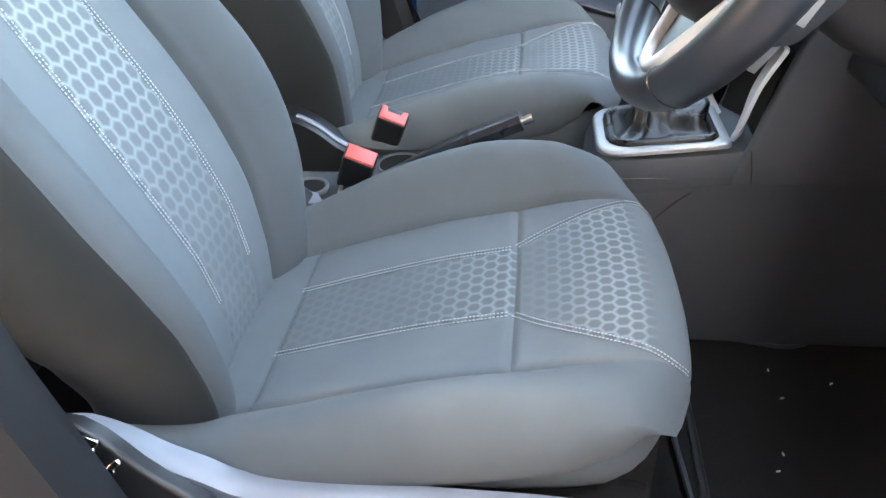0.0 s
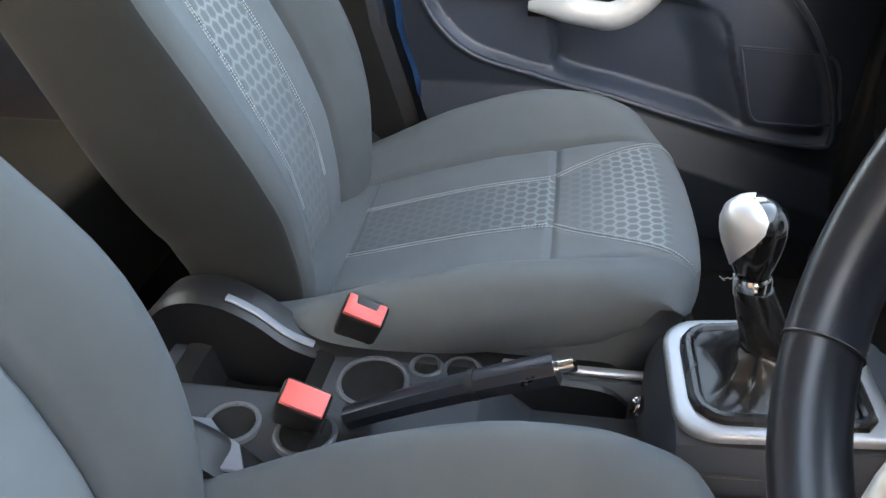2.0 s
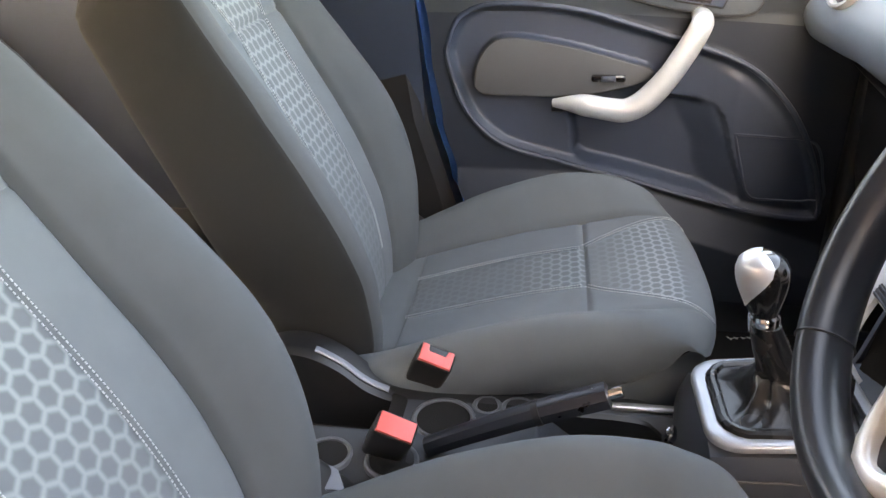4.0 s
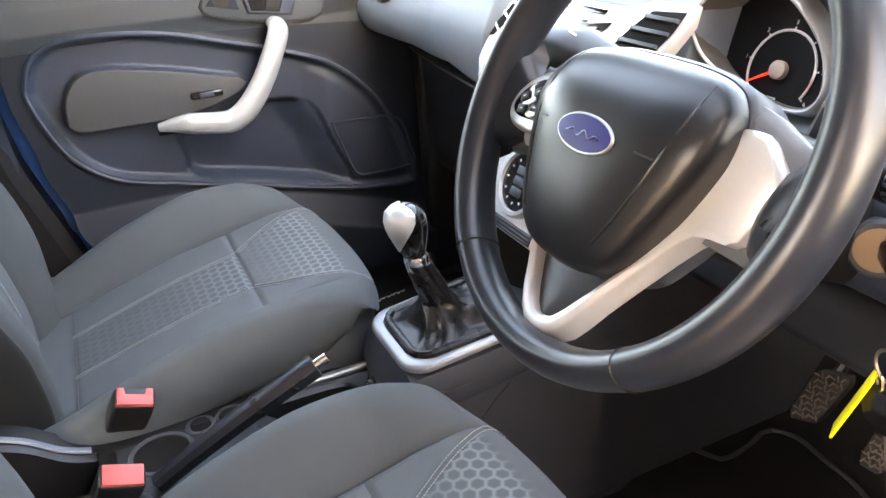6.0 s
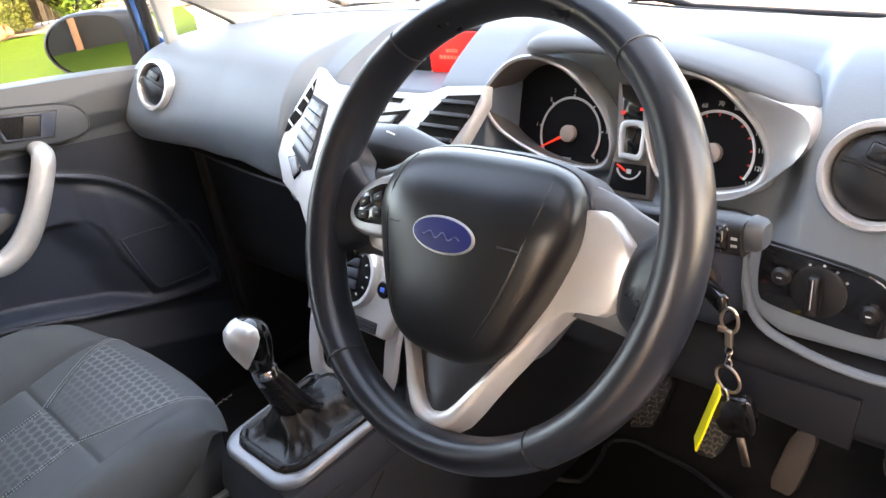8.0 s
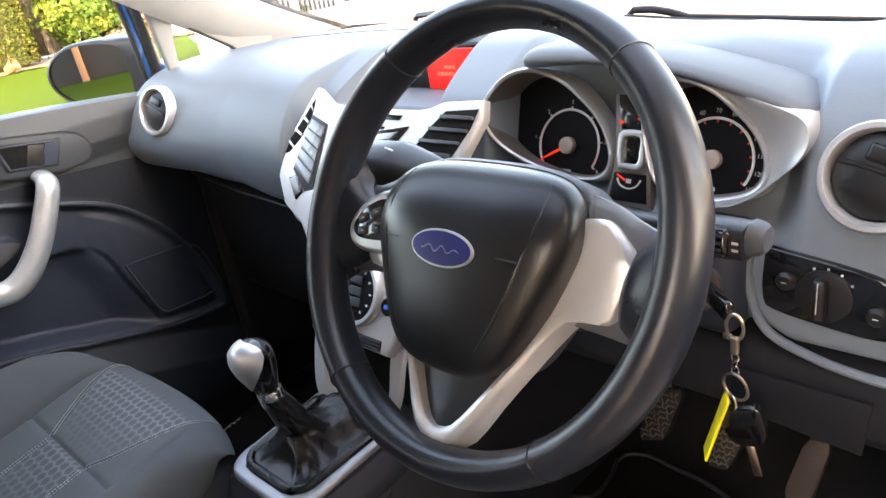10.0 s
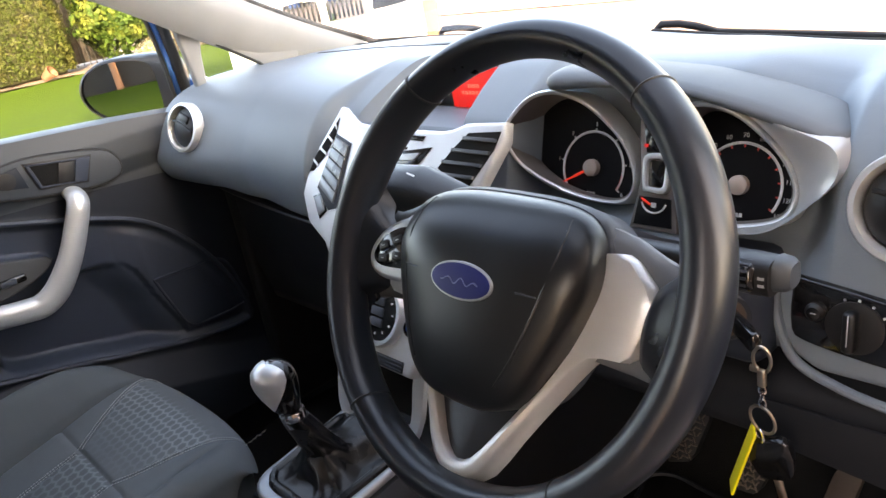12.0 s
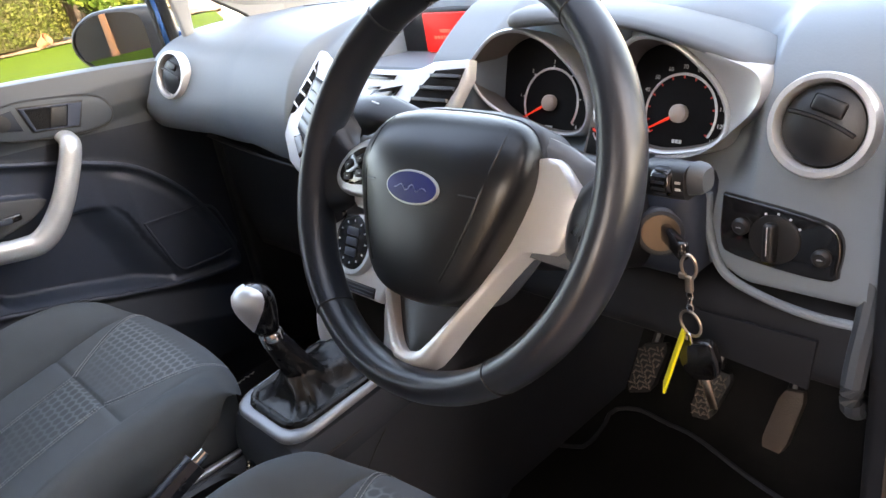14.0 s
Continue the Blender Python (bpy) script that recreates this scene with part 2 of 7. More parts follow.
def smooth_path(pts, n):
    """Points evenly along a Catmull-Rom curve through pts."""
    P = [Vector(p) for p in pts]
    P = [2 * P[0] - P[1]] + P + [2 * P[-1] - P[-2]]
    out = []
    for i in range(1, len(P) - 2):
        for k in range(8):
            t = k / 8
            a, b, c, d = P[i - 1 : i + 3]
            out.append(0.5 * ((2 * b) + (c - a) * t + (2 * a - 5 * b + 4 * c - d) * t * t + (3 * b - a - 3 * c + d) * t ** 3))
    out.append(P[-2])
    L = [0]
    for a, b in zip(out, out[1:]):
        L.append(L[-1] + (b - a).length)
    res, j = [], 0
    for i in range(n):
        s = L[-1] * i / (n - 1)
        while j < len(L) - 2 and L[j + 1] < s:
            j += 1
        k = (s - L[j]) / max(1e-9, L[j + 1] - L[j])
        res.append(out[j].lerp(out[j + 1], min(1, k)))
    return res


def sweep(path, section, closed=False, up=Vector((0, 0, 1)), caps=True, scale=None):
    """Sweeps a closed section (list of (side, up)) along a path."""
    bm = bmesh.new()
    n = len(path)
    rings = []
    for i, p in enumerate(path):
        a, b = path[(i - 1) % n if closed else max(0, i - 1)], path[(i + 1) % n if closed else min(n - 1, i + 1)]
        t = (Vector(b) - Vector(a)).normalized()
        side = t.cross(up)
        side = side.normalized() if side.length > 1e-4 else Vector((0, 1, 0))
        v = side.cross(t)
        k = scale(i / (n - 1)) if scale else 1
        rings.append([bm.verts.new(Vector(p) + side * (x * k) + v * (y * k)) for x, y in section])
    m = len(section)
    for i in range(n if closed else n - 1):
        r0, r1 = rings[i], rings[(i + 1) % n]
        for j in range(m):
            bm.faces.new([r0[j], r0[(j + 1) % m], r1[(j + 1) % m], r1[j]])
    if caps and not closed:
        bm.faces.new(rings[0][::-1])
        bm.faces.new(rings[-1])
    return finish(bm)


def circle(r, n=10, ry=None):
    return [(r * math.cos(2 * math.pi * i / n), (ry or r) * math.sin(2 * math.pi * i / n)) for i in range(n)]


def loft(rings, caps=True, closed_ring=True, angle=40):
    bm = bmesh.new()
    R = [[bm.verts.new(p) for p in r] for r in rings]
    m = len(R[0])
    for a, b in zip(R, R[1:]):
        for j in range(m if closed_ring else m - 1):
            bm.faces.new([a[j], a[(j + 1) % m], b[(j + 1) % m], b[j]])
    if caps and closed_ring:
        bm.faces.new(R[0][::-1])
        bm.faces.new(R[-1])
    return finish(bm, angle)


def lathe(profile, m, n=32, angle=40):
    """Turns (radius, height) points about the z axis of m."""
    rings = [[m @ Vector((r * math.cos(2 * math.pi * i / n), r * math.sin(2 * math.pi * i / n), h)) for i in range(n)] for r, h in profile]
    return loft(rings, caps=True, angle=angle)


def plate(outline, m, thick, bevel=0.002, seg=2, round_n=0, dome=0.0, hole=None):
    """A solid from a 2D outline in the xy plane of m, thick along its z, with rounded upper edges."""
    pts = [Vector((*p, 0)) for p in outline]
    if round_n:
        pts = smooth_path([*pts, pts[0]], round_n + 1)[:-1]
    bm = bmesh.new()
    vs = [bm.verts.new(p) for p in pts]
    if hole:
        hs = [Vector((*p, 0)) for p in hole]
        if round_n:
            hs = smooth_path([*hs, hs[0]], round_n + 1)[:-1]
        hv = [bm.verts.new(p) for p in hs]
        e = [bm.edges.new((a, b)) for ring in (vs, hv) for a, b in zip(ring, ring[1:] + ring[:1])]
        bmesh.ops.triangle_fill(bm, use_beauty=True, edges=e)
    else:
        bm.faces.new(vs)
    top = bm.faces[:]
    r = bmesh.ops.extrude_face_region(bm, geom=top)
    new_v = [v for v in r["geom"] if isinstance(v, bmesh.types.BMVert)]
    bmesh.ops.translate(bm, verts=new_v, vec=(0, 0, thick))
    bmesh.ops.recalc_face_normals(bm, faces=bm.faces)
    if bevel:
        rim = [e for e in bm.edges if all(v.co.z > thick * 0.99 for v in e.verts) and len(e.link_faces) == 2 and e.calc_face_angle(0) > 0.5]
        bmesh.ops.bevel(bm, geom=rim, offset=bevel, segments=seg, affect="EDGES", profile=0.5)
    bm.transform(m)
    return finish(bm, 40)


def basis(origin, x, z):
    """A pose from its origin, x axis and z axis."""
    z = Vector(z).normalized()
    x = (Vector(x) - z * Vector(x).dot(z)).normalized()
    y = z.cross(x)
    return Matrix(((x.x, y.x, z.x, origin[0]), (x.y, y.y, z.y, origin[1]), (x.z, y.z, z.z, origin[2]), (0, 0, 0, 1)))


def interp(t, keys):
    """Smooth interpolation through (t, value) keys."""
    ks = [k[0] for k in keys]
    if t <= ks[0]:
        return keys[0][1]
    if t >= ks[-1]:
        return keys[-1][1]
    i = next(i for i in range(len(ks) - 1) if ks[i + 1] >= t)
    u = (t - ks[i]) / (ks[i + 1] - ks[i])
    u = u * u * (3 - 2 * u)
    return keys[i][1] * (1 - u) + keys[i + 1][1] * u


def words(text, m, size, material, parent, name="lettering", extrude=0.0003):
    cu = bpy.data.curves.new(name, "FONT")
    cu.body, cu.size, cu.align_x, cu.align_y, cu.extrude = text, size, "CENTER", "CENTER", extrude
    tmp = bpy.data.objects.new("tmp", cu)
    scene.collection.objects.link(tmp)
    bpy.context.view_layer.update()
    me = bpy.data.meshes.new_from_object(tmp.evaluated_get(bpy.context.evaluated_depsgraph_get()))
    bpy.data.objects.remove(tmp)
    bpy.data.curves.remove(cu)
    bm = bmesh.new()
    bm.from_mesh(me)
    bpy.data.meshes.remove(me)
    bm.transform(m)
    return part(name, bm, material, parent, smooth=False)


# ---- setting: ground, road ----
def ground_sheet(x0, x1, y0, y1, z, nx, ny, rough, seed):
    return grid(lambda u, v: (u, v, z + rough * noise.noise(Vector((u * 0.7, v * 0.7, seed)))), lin(x0, x1, nx), lin(y0, y1, ny))


def m_lawn():
    m = Nodes("lawn_grass")
    p = m.coords()
    a, b = m.noise(p, 3.0, 6.0), m.noise(p, 90.0, 3.0)
    c = m.mix(a, (0.027, 0.056, 0.003), (0.048, 0.086, 0.005))
    m.put(m.bsdf.inputs["Base Color"], m.mix(m.maths("MULTIPLY", b, 0.5), c, (0.025, 0.045, 0.008)))
    m.bsdf.inputs["Roughness"].default_value = 0.9
    m.bsdf.inputs["Specular IOR Level"].default_value = 0.08
    m.bump(b, 0.8, 0.03)
    return m.mat


def m_paving():
    m = Nodes("block_paving")
    p = m.coords()
    br = m.add("ShaderNodeTexBrick", Vector=p, Color1=(0.36, 0.245, 0.185, 1), Color2=(0.30, 0.215, 0.17, 1), Mortar=(0.19, 0.155, 0.135, 1), Scale=5.0, Mortar_Size=0.012)
    n = m.noise(p, 2.0, 6.0)
    m.put(m.bsdf.inputs["Base Color"], m.mix(m.maths("MULTIPLY", n, 0.4), br.outputs[0], (0.22, 0.19, 0.175)))
    m.bsdf.inputs["Roughness"].default_value = 0.85
    m.bump(br.outputs[1], -0.4, 0.004)
    return m.mat


M_LAWN, M_PAVING = m_lawn(), m_paving()
M_SOIL = plain("soil", (0.13, 0.09, 0.065), 0.95, grain=40, bump=1.0, depth=0.02, vary=0.4)
tagged(part("ground", ground_sheet(-300, 300, -300, 300, -0.02, 30, 30, 0.0, 1), M_PAVING), "pale block-paved ground of the drive", "ground", kind="structure")
tagged(part("lawn", grid(lambda u, v: (-14 + (16.6 + 0.44 * (v - 3.2)) * u, v, 0.02 + 0.012 * noise.noise(Vector((u * 20, v, 3)))), lin(0, 1, 60), lin(3.2, 15.4, 50)), M_LAWN), "bright green mown lawn beside the drive", "lawn", kind="structure")


# ---- seats ----
def curve(nodes):
    """A smooth function through (argument, value) nodes."""
    pts = [(p.x, p.y) for p in smooth_path([(a, b, 0) for a, b in nodes], 60)]
    return lambda s: interp(s, pts)


class Sheet:
    """A padded seat surface: a lengthwise profile in x and z, and a cross-section with raised bolsters."""

    def __init__(self, profile, zero, half, bolster, rise, width, dish, side=1, drop=((0, 1), (1, 1)), bow=((0, 0), (1, 0)), near=1.0):
        self.pts = smooth_path([(x, 0, z) for x, z in profile], 160)
        L = [0.0]
        for a, b in zip(self.pts, self.pts[1:]):
            L.append(L[-1] + (b - a).length)
        k = min(range(len(L)), key=lambda i: (self.pts[i] - Vector((zero[0], 0, zero[1]))).length)
        self.L = [v - L[k] for v in L]
        self.half, self.rise, self.width, self.dish, self.side, self.drop, self.bow, self.near = half, rise, width, dish, side, drop, bow, near
        c = smooth_path([(y, h, 0) for y, h in bolster], 80)
        self.c = c
        q = [0.0]
        for a, b in zip(c, c[1:]):
            q.append(q[-1] + (b - a).length)
        self.q = q
        self.s0, self.s1, self.qmax = self.L[0], self.L[-1], half + q[-1]

    def axis(self, s):
        i = int(np.searchsorted(self.L, s))
        i = min(max(i, 1), len(self.L) - 1)
        a, b = self.pts[i - 1], self.pts[i]
        k = (s - self.L[i - 1]) / (self.L[i] - self.L[i - 1])
        j0, j1 = max(0, i - 3), min(len(self.pts) - 1, i + 2)
        t = (self.pts[j1] - self.pts[j0]).normalized()
        return a.lerp(b, k), Vector((-t.z, 0, t.x)) * self.side

    def at(self, s, q, lift=0.0):
        p, n = self.axis(s)
        g, a = (1 if q > 0 else -1), abs(q)
        w = self.width(s)
        if a <= self.half:
            y, h = a, self.dish * (a / self.half) ** 2
        else:
            i = int(np.searchsorted(self.q, a - self.half))
            i = min(max(i, 1), len(self.q) - 1)
            k = (a - self.half - self.q[i - 1]) / (self.q[i] - self.q[i - 1])
            c = self.c[i - 1].lerp(self.c[i], k)
            y, h = c.x, self.dish + c.y * (self.rise(s) * (self.near if g < 0 else 1.0) if c.y > 0 else interp(s, self.drop))
        return p + n * (h + lift) + Vector((-interp(s, self.bow) * (y / 0.26) ** 2.4, g * y * w, 0))

    def panel(self, ulo, uhi, vlo, vhi, nu, nv, seams=(0, 0, 0, 0), deep=0.0055, wide=0.0055, origin=Vector(), ease=None):
        """One sewn panel; ulo..uhi along, vlo..vhi (functions of u) across; seams: how deep each edge is sewn in."""
        us = [ulo + (uhi - ulo) * (0.5 - 0.5 * math.cos(math.pi * (0.12 + 0.76 * i / (nu - 1))) - 0.5 + 0.5 * math.cos(math.pi * 0.12)) / math.cos(math.pi * 0.12) for i in range(nu)]
        us[0], us[-1] = ulo, uhi
        ws = [(1 - math.cos(math.pi * j / (nv - 1))) / 2 for j in range(nv)]

        def uvq(u, w):
            return u, vlo(u) + (vhi(u) - vlo(u)) * w

        def fn(u, w):
            _, q = uvq(u, w)
            d = 0.0
            for k, dist in zip(seams, (u - ulo, uhi - u, (vhi(u) - vlo(u)) * w, (vhi(u) - vlo(u)) * (1 - w))):
                if k:
                    d = max(d, min(k, ease(u)) * deep * math.exp(-((dist / wide) ** 2)) if ease else k * deep * math.exp(-((dist / wide) ** 2)))
            puff = 0.0012 * noise.noise(Vector((u * 14, q * 14, 7)))
            return origin + self.at(u, q, puff - d)

        return grid(fn, us, ws, uvq)


def stitch_line(sheet, line, origin, pitch=0.0046, gap=0.0034, lift=0.0008):
    """Two rows of short thread stitches along line, a list of (s, q)."""
    pts = smooth_path([(s, q, 0) for s, q in line], 400)
    L = [0.0]
    for a, b in zip(pts, pts[1:]):
        L.append(L[-1] + (b - a).length)
    verts, faces = [], []
    for side in (-1, 1):
        d = 0.0
        while d + pitch * 0.62 < L[-1]:
            ends = []
            for e in (d, d + pitch * 0.62):
                i = min(max(int(np.searchsorted(L, e)), 1), len(L) - 1)
                k = (e - L[i - 1]) / (L[i] - L[i - 1])
                p, t = pts[i - 1].lerp(pts[i], k), (pts[i] - pts[i - 1]).normalized()
                ends.append((p.x - t.y * side * gap, p.y + t.x * side * gap, t))
            base = len(verts)
            for s, q, t in ends:
                for o, up in ((-0.0008, 0), (0.0008, 0), (0.0005, 0.0008), (-0.0005, 0.0008)):
                    verts.append(origin + sheet.at(s - t.y * o, q + t.x * o, lift + up))
            for f in ((0, 1, 5, 4), (1, 2, 6, 5), (2, 3, 7, 6), (3, 0, 4, 7), (0, 3, 2, 1), (4, 5, 6, 7)):
                faces.append([base + k for k in f])
            d += pitch
    bm = bmesh.new()
    vs = [bm.verts.new(v) for v in verts]
    for f in faces:
        bm.faces.new([vs[k] for k in f])
    return bm


CUSHION = Sheet(
    [(-0.43, 0.462), (-0.36, 0.466), (-0.30, 0.478), (-0.20, 0.509), (-0.10, 0.538), (0, 0.560), (0.08, 0.577), (0.130, 0.582), (0.160, 0.577), (0.182, 0.564), (0.193, 0.545), (0.194, 0.522), (0.184, 0.500), (0.165, 0.488)],
    (0, 0.56), 0.168,
    [(0.168, 0.0), (0.178, 0.007), (0.195, 0.021), (0.214, 0.034), (0.233, 0.040), (0.250, 0.034), (0.261, 0.017), (0.266, -0.006), (0.264, -0.032), (0.255, -0.056), (0.238, -0.070)],
    curve([(-0.43, 0.8), (-0.30, 1.15), (-0.2, 1.55), (-0.12, 1.75), (-0.03, 1.85), (0.06, 1.42), (0.11, 0.88), (0.15, 0.34), (0.18, 0.06), (0.21, 0.0), (0.24, 0.0)]),
    curve([(-0.43, 0.93), (-0.2, 0.99), (0.0, 1.0), (0.09, 0.985), (0.14, 0.96), (0.18, 0.93), (0.22, 0.89), (0.27, 0.83)]),
    0.004, 1, [(0.06, 1.0), (0.12, 0.85), (0.17, 0.60), (0.21, 0.45), (0.27, 0.30)], [(0.02, 0.0), (0.12, 0.022), (0.2, 0.045), (0.27, 0.045)], 0.66)
REC, BACK0 = radians(25.5), Vector((-0.322, 0, 0.53))
B_UP, B_OUT = Vector((-math.sin(REC), 0, math.cos(REC))), Vector((math.cos(REC), 0, math.sin(REC)))


def back_at(s, off):
    v = BACK0 + B_UP * s + B_OUT * off
    return v.x, v.z


BACKREST = Sheet(
    [back_at(*k) for k in ((-0.15, -0.13), (-0.10, -0.085), (-0.05, -0.055), (0, -0.030), (0.06, -0.011), (0.12, 0.001), (0.25, 0.006), (0.4, 0), (0.5, -0.002), (0.575, -0.008), (0.63, -0.03), (0.65, -0.065), (0.65, -0.11))],
    back_at(0, 0), 0.15,
    [(0.15, 0.0), (0.162, 0.016), (0.182, 0.042), (0.206, 0.060), (0.230, 0.062), (0.250, 0.048), (0.262, 0.020), (0.267, -0.02), (0.266, -0.06), (0.259, -0.10), (0.24, -0.128), (0.20, -0.138)],
    curve([(-0.15, 0.35), (0.0, 0.62), (0.10, 0.86), (0.20, 1.0), (0.36, 0.8), (0.52, 0.45), (0.62, 0.2)]),
    curve([(-0.15, 0.66), (-0.03, 0.73), (0.06, 0.82), (0.15, 0.915), (0.24, 0.95), (0.38, 0.89), (0.55, 0.80), (0.66, 0.68), (0.8, 0.62)]),
    0.006, -1)


def build_seat(o, label):
    """A front seat; o: the middle of its cushion's cross seam, at y."""
    o = Vector(o)
    seat = thing("front_seat", label, "car seat", (o.x, o.y, 0.28 + o.z))
    c = CUSHION
    H, B = c.half, 0.068
    flare = lambda s: B + (H - B) * min(1, max(0, s) / 0.178) ** 0.85
    k = lambda v: (lambda u: v)
    taper = lambda s: interp(s, [(0.195, 1.0), (0.225, 0.95), (0.245, 0.80)])
    ease = lambda u: interp(u, [(0.08, 2.0), (0.165, 0.4)])
    P = lambda name, bm, m, lab="": part(name, bm, m, seat, lab)
    P("cushion_rear_panel", c.panel(c.s0, -0.30, k(-H), k(H), 14, 24, (0, 0.5, 2.0, 2.0), origin=o), M_CLOTH)
    for g in (-1, 1):
        lo, hi = sorted((g * B, g * H))
        sm = (0.5, 1, 0.4, 2.0) if g > 0 else (0.5, 1, 2.0, 0.4)
        P("cushion_insert", c.panel(-0.30, 0, k(lo), k(hi), 40, 18, sm, origin=o), M_CLOTH)
        lo, hi = (flare, k(H)) if g > 0 else (k(-H), lambda s: -flare(s))
        P("cushion_corner", c.panel(0, 0.177, lo, hi, 30, 14, (1, 0, 0.4 if g > 0 else 2.0, 2.0 if g > 0 else 0.4), origin=o, ease=ease), M_CLOTH)
        inner = lambda u: H * taper(u)
        rim = lambda u: inner(u) + interp(u, [(0.05, 0.216), (0.10, 0.205), (0.14, 0.180), (0.18, 0.142), (0.205, 0.108), (0.225, 0.080)])
        lo, hi = (inner, rim) if g > 0 else ((lambda u: -rim(u)), (lambda u: -inner(u)))
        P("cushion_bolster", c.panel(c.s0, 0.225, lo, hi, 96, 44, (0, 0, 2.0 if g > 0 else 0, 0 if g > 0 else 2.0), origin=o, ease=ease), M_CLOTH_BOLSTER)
    P("cushion_centre", c.panel(-0.30, 0, k(-B), k(B), 44, 26, (0.5, 1, 0.4, 0.4), origin=o), M_HEX_BAND, "cloth centre with faint honeycomb print")
    P("cushion_front", c.panel(0, 0.158, lambda s: -flare(s), flare, 60, 44, (1, 0, 0.4, 0.4), origin=o), M_HEX_FRONT, "cloth front with pale honeycomb print")
    P("cushion_nose", c.panel(0.158, 0.245, lambda s: -flare(s) * taper(s), lambda s: flare(s) * taper(s), 30, 44, (0, 0, 0.4, 0.4), origin=o), M_CLOTH)
    for g in (-1, 1):
        P("stitching", stitch_line(c, [(-0.299, g * B), (-0.15, g * B), (-0.002, g * B)], o), M_THREAD, "double row of pale stitches")
        P("stitching", stitch_line(c, [(s, g * flare(s)) for s in (0.002, 0.03, 0.06, 0.1, 0.14, 0.177, 0.2)], o), M_THREAD, "double row of pale stitches")
    # lower side of the cushion, tucked in under the bolsters
    plan = [(-0.36, -0.240), (-0.20, -0.246), (-0.02, -0.247), (0.07, -0.242), (0.118, -0.223), (0.150, -0.182), (0.168, -0.105), (0.174, 0.0), (0.168, 0.105), (0.150, 0.182), (0.118, 0.223), (0.07, 0.242), (-0.02, 0.247), (-0.20, 0.246), (-0.36, 0.240)]
    out = 0.013 if o.y > 0 else 0.006
    plan = [(x + out, y * 1.02) if x > 0.1 and abs(y) > 0.1 else (x, y) for x, y in plan]
    plan = smooth_path([(x, y, 0) for x, y in plan], 70)
    lift = lambda x: interp(x, [(-0.36, 0.450), (-0.28, 0.468), (-0.20, 0.492), (-0.05, 0.528), (0.10, 0.535)])
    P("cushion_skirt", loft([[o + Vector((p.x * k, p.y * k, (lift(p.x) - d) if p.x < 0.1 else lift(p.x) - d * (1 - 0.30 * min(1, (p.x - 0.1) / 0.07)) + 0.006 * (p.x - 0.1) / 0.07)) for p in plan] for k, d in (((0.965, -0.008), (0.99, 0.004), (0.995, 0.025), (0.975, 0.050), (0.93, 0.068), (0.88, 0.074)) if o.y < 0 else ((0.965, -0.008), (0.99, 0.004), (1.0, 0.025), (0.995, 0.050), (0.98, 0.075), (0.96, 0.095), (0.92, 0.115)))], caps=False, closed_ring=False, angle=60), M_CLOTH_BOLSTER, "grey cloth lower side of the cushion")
    P("rear_seam", sweep([o + c.at(-0.297, q, 0.0006) for q in lin(-0.166, 0.166, 24)], circle(0.0011, 5)), M_CLOTH_BOLSTER)
    b = BACKREST
    H2 = b.half
    S = 0.45
    QB = H2 + 0.128
    flare2 = lambda s: B + (H2 - 0.012 - B) * min(1, max(0, s - S) / 0.15) ** 0.9
    for g in (-1, 1):
        lo, hi = sorted((g * B, g * H2))
        P("back_insert", b.panel(b.s0, S, k(lo), k(hi), 60, 18, (0, 1, 0.4 if g > 0 else 2.0, 2.0 if g > 0 else 0.4), origin=o), M_CLOTH)
        lo, hi = (flare2, k(H2)) if g > 0 else (k(-H2), lambda s: -flare2(s))
        P("back_shoulder", b.panel(S, b.s1, lo, hi, 40, 14, (1, 0, 0.4, 2.0) if g > 0 else (1, 0, 2.0, 0.4), origin=o), M_CLOTH)
        lo, hi = sorted((g * H2, g * QB))
        P("back_bolster", b.panel(b.s0, b.s1, k(lo), k(hi), 90, 40, (0, 0, 2.0 if g > 0 else 0.5, 0.5 if g > 0 else 2.0), origin=o), M_BACK_BOLSTER, "cloth bolster of the backrest, coloured darker")
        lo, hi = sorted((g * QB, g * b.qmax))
        P("back_side", b.panel(b.s0, b.s1, k(lo), k(hi), 90, 32, (0, 0, 0.5 if g > 0 else 0, 0 if g > 0 else 0.5), origin=o), M_SIDE_SHADED, "cloth side of the backrest with shade in its colour")
    P("back_centre", b.panel(b.s0, S, k(-B), k(B), 60, 26, (0, 1, 0.4, 0.4), origin=o), M_HEX_BACK, "cloth centre with honeycomb print")
    P("back_upper", b.panel(S, b.s1, lambda s: -flare2(s), flare2, 40, 30, (1, 0, 0.4, 0.4), origin=o), M_HEX_BACK, "cloth upper panel with honeycomb print")
    for g in (-1, 1):
        P("stitching", stitch_line(b, [(s, g * B) for s in (0.02, 0.2, 0.3, S - 0.003)], o), M_THREAD, "double row of pale stitches")
        P("stitching", stitch_line(b, [(s, g * flare2(s)) for s in (S + 0.003, 0.46, 0.5, 0.54, 0.58)], o), M_THREAD, "double row of pale stitches")
    # rear shell of the backrest
    rings = []
    for s in lin(-0.13, 0.64, 24):
        p, n = b.axis(s)
        w = b.width(s)
        ring = []
        for a in lin(0, 2 * math.pi, 29)[:-1]:
            y, t = math.cos(a), math.sin(a)
            y = math.copysign(abs(y) ** 0.45, y) * 0.235 * w
            t = math.copysign(abs(t) ** 0.6, t) * 0.045
            ring.append(o + p + n * (t - 0.105) + Vector((0, y, 0)))
        rings.append(ring)
    P("back_shell", loft(rings), M_CLOTH_DARK, "dark cloth seat back")
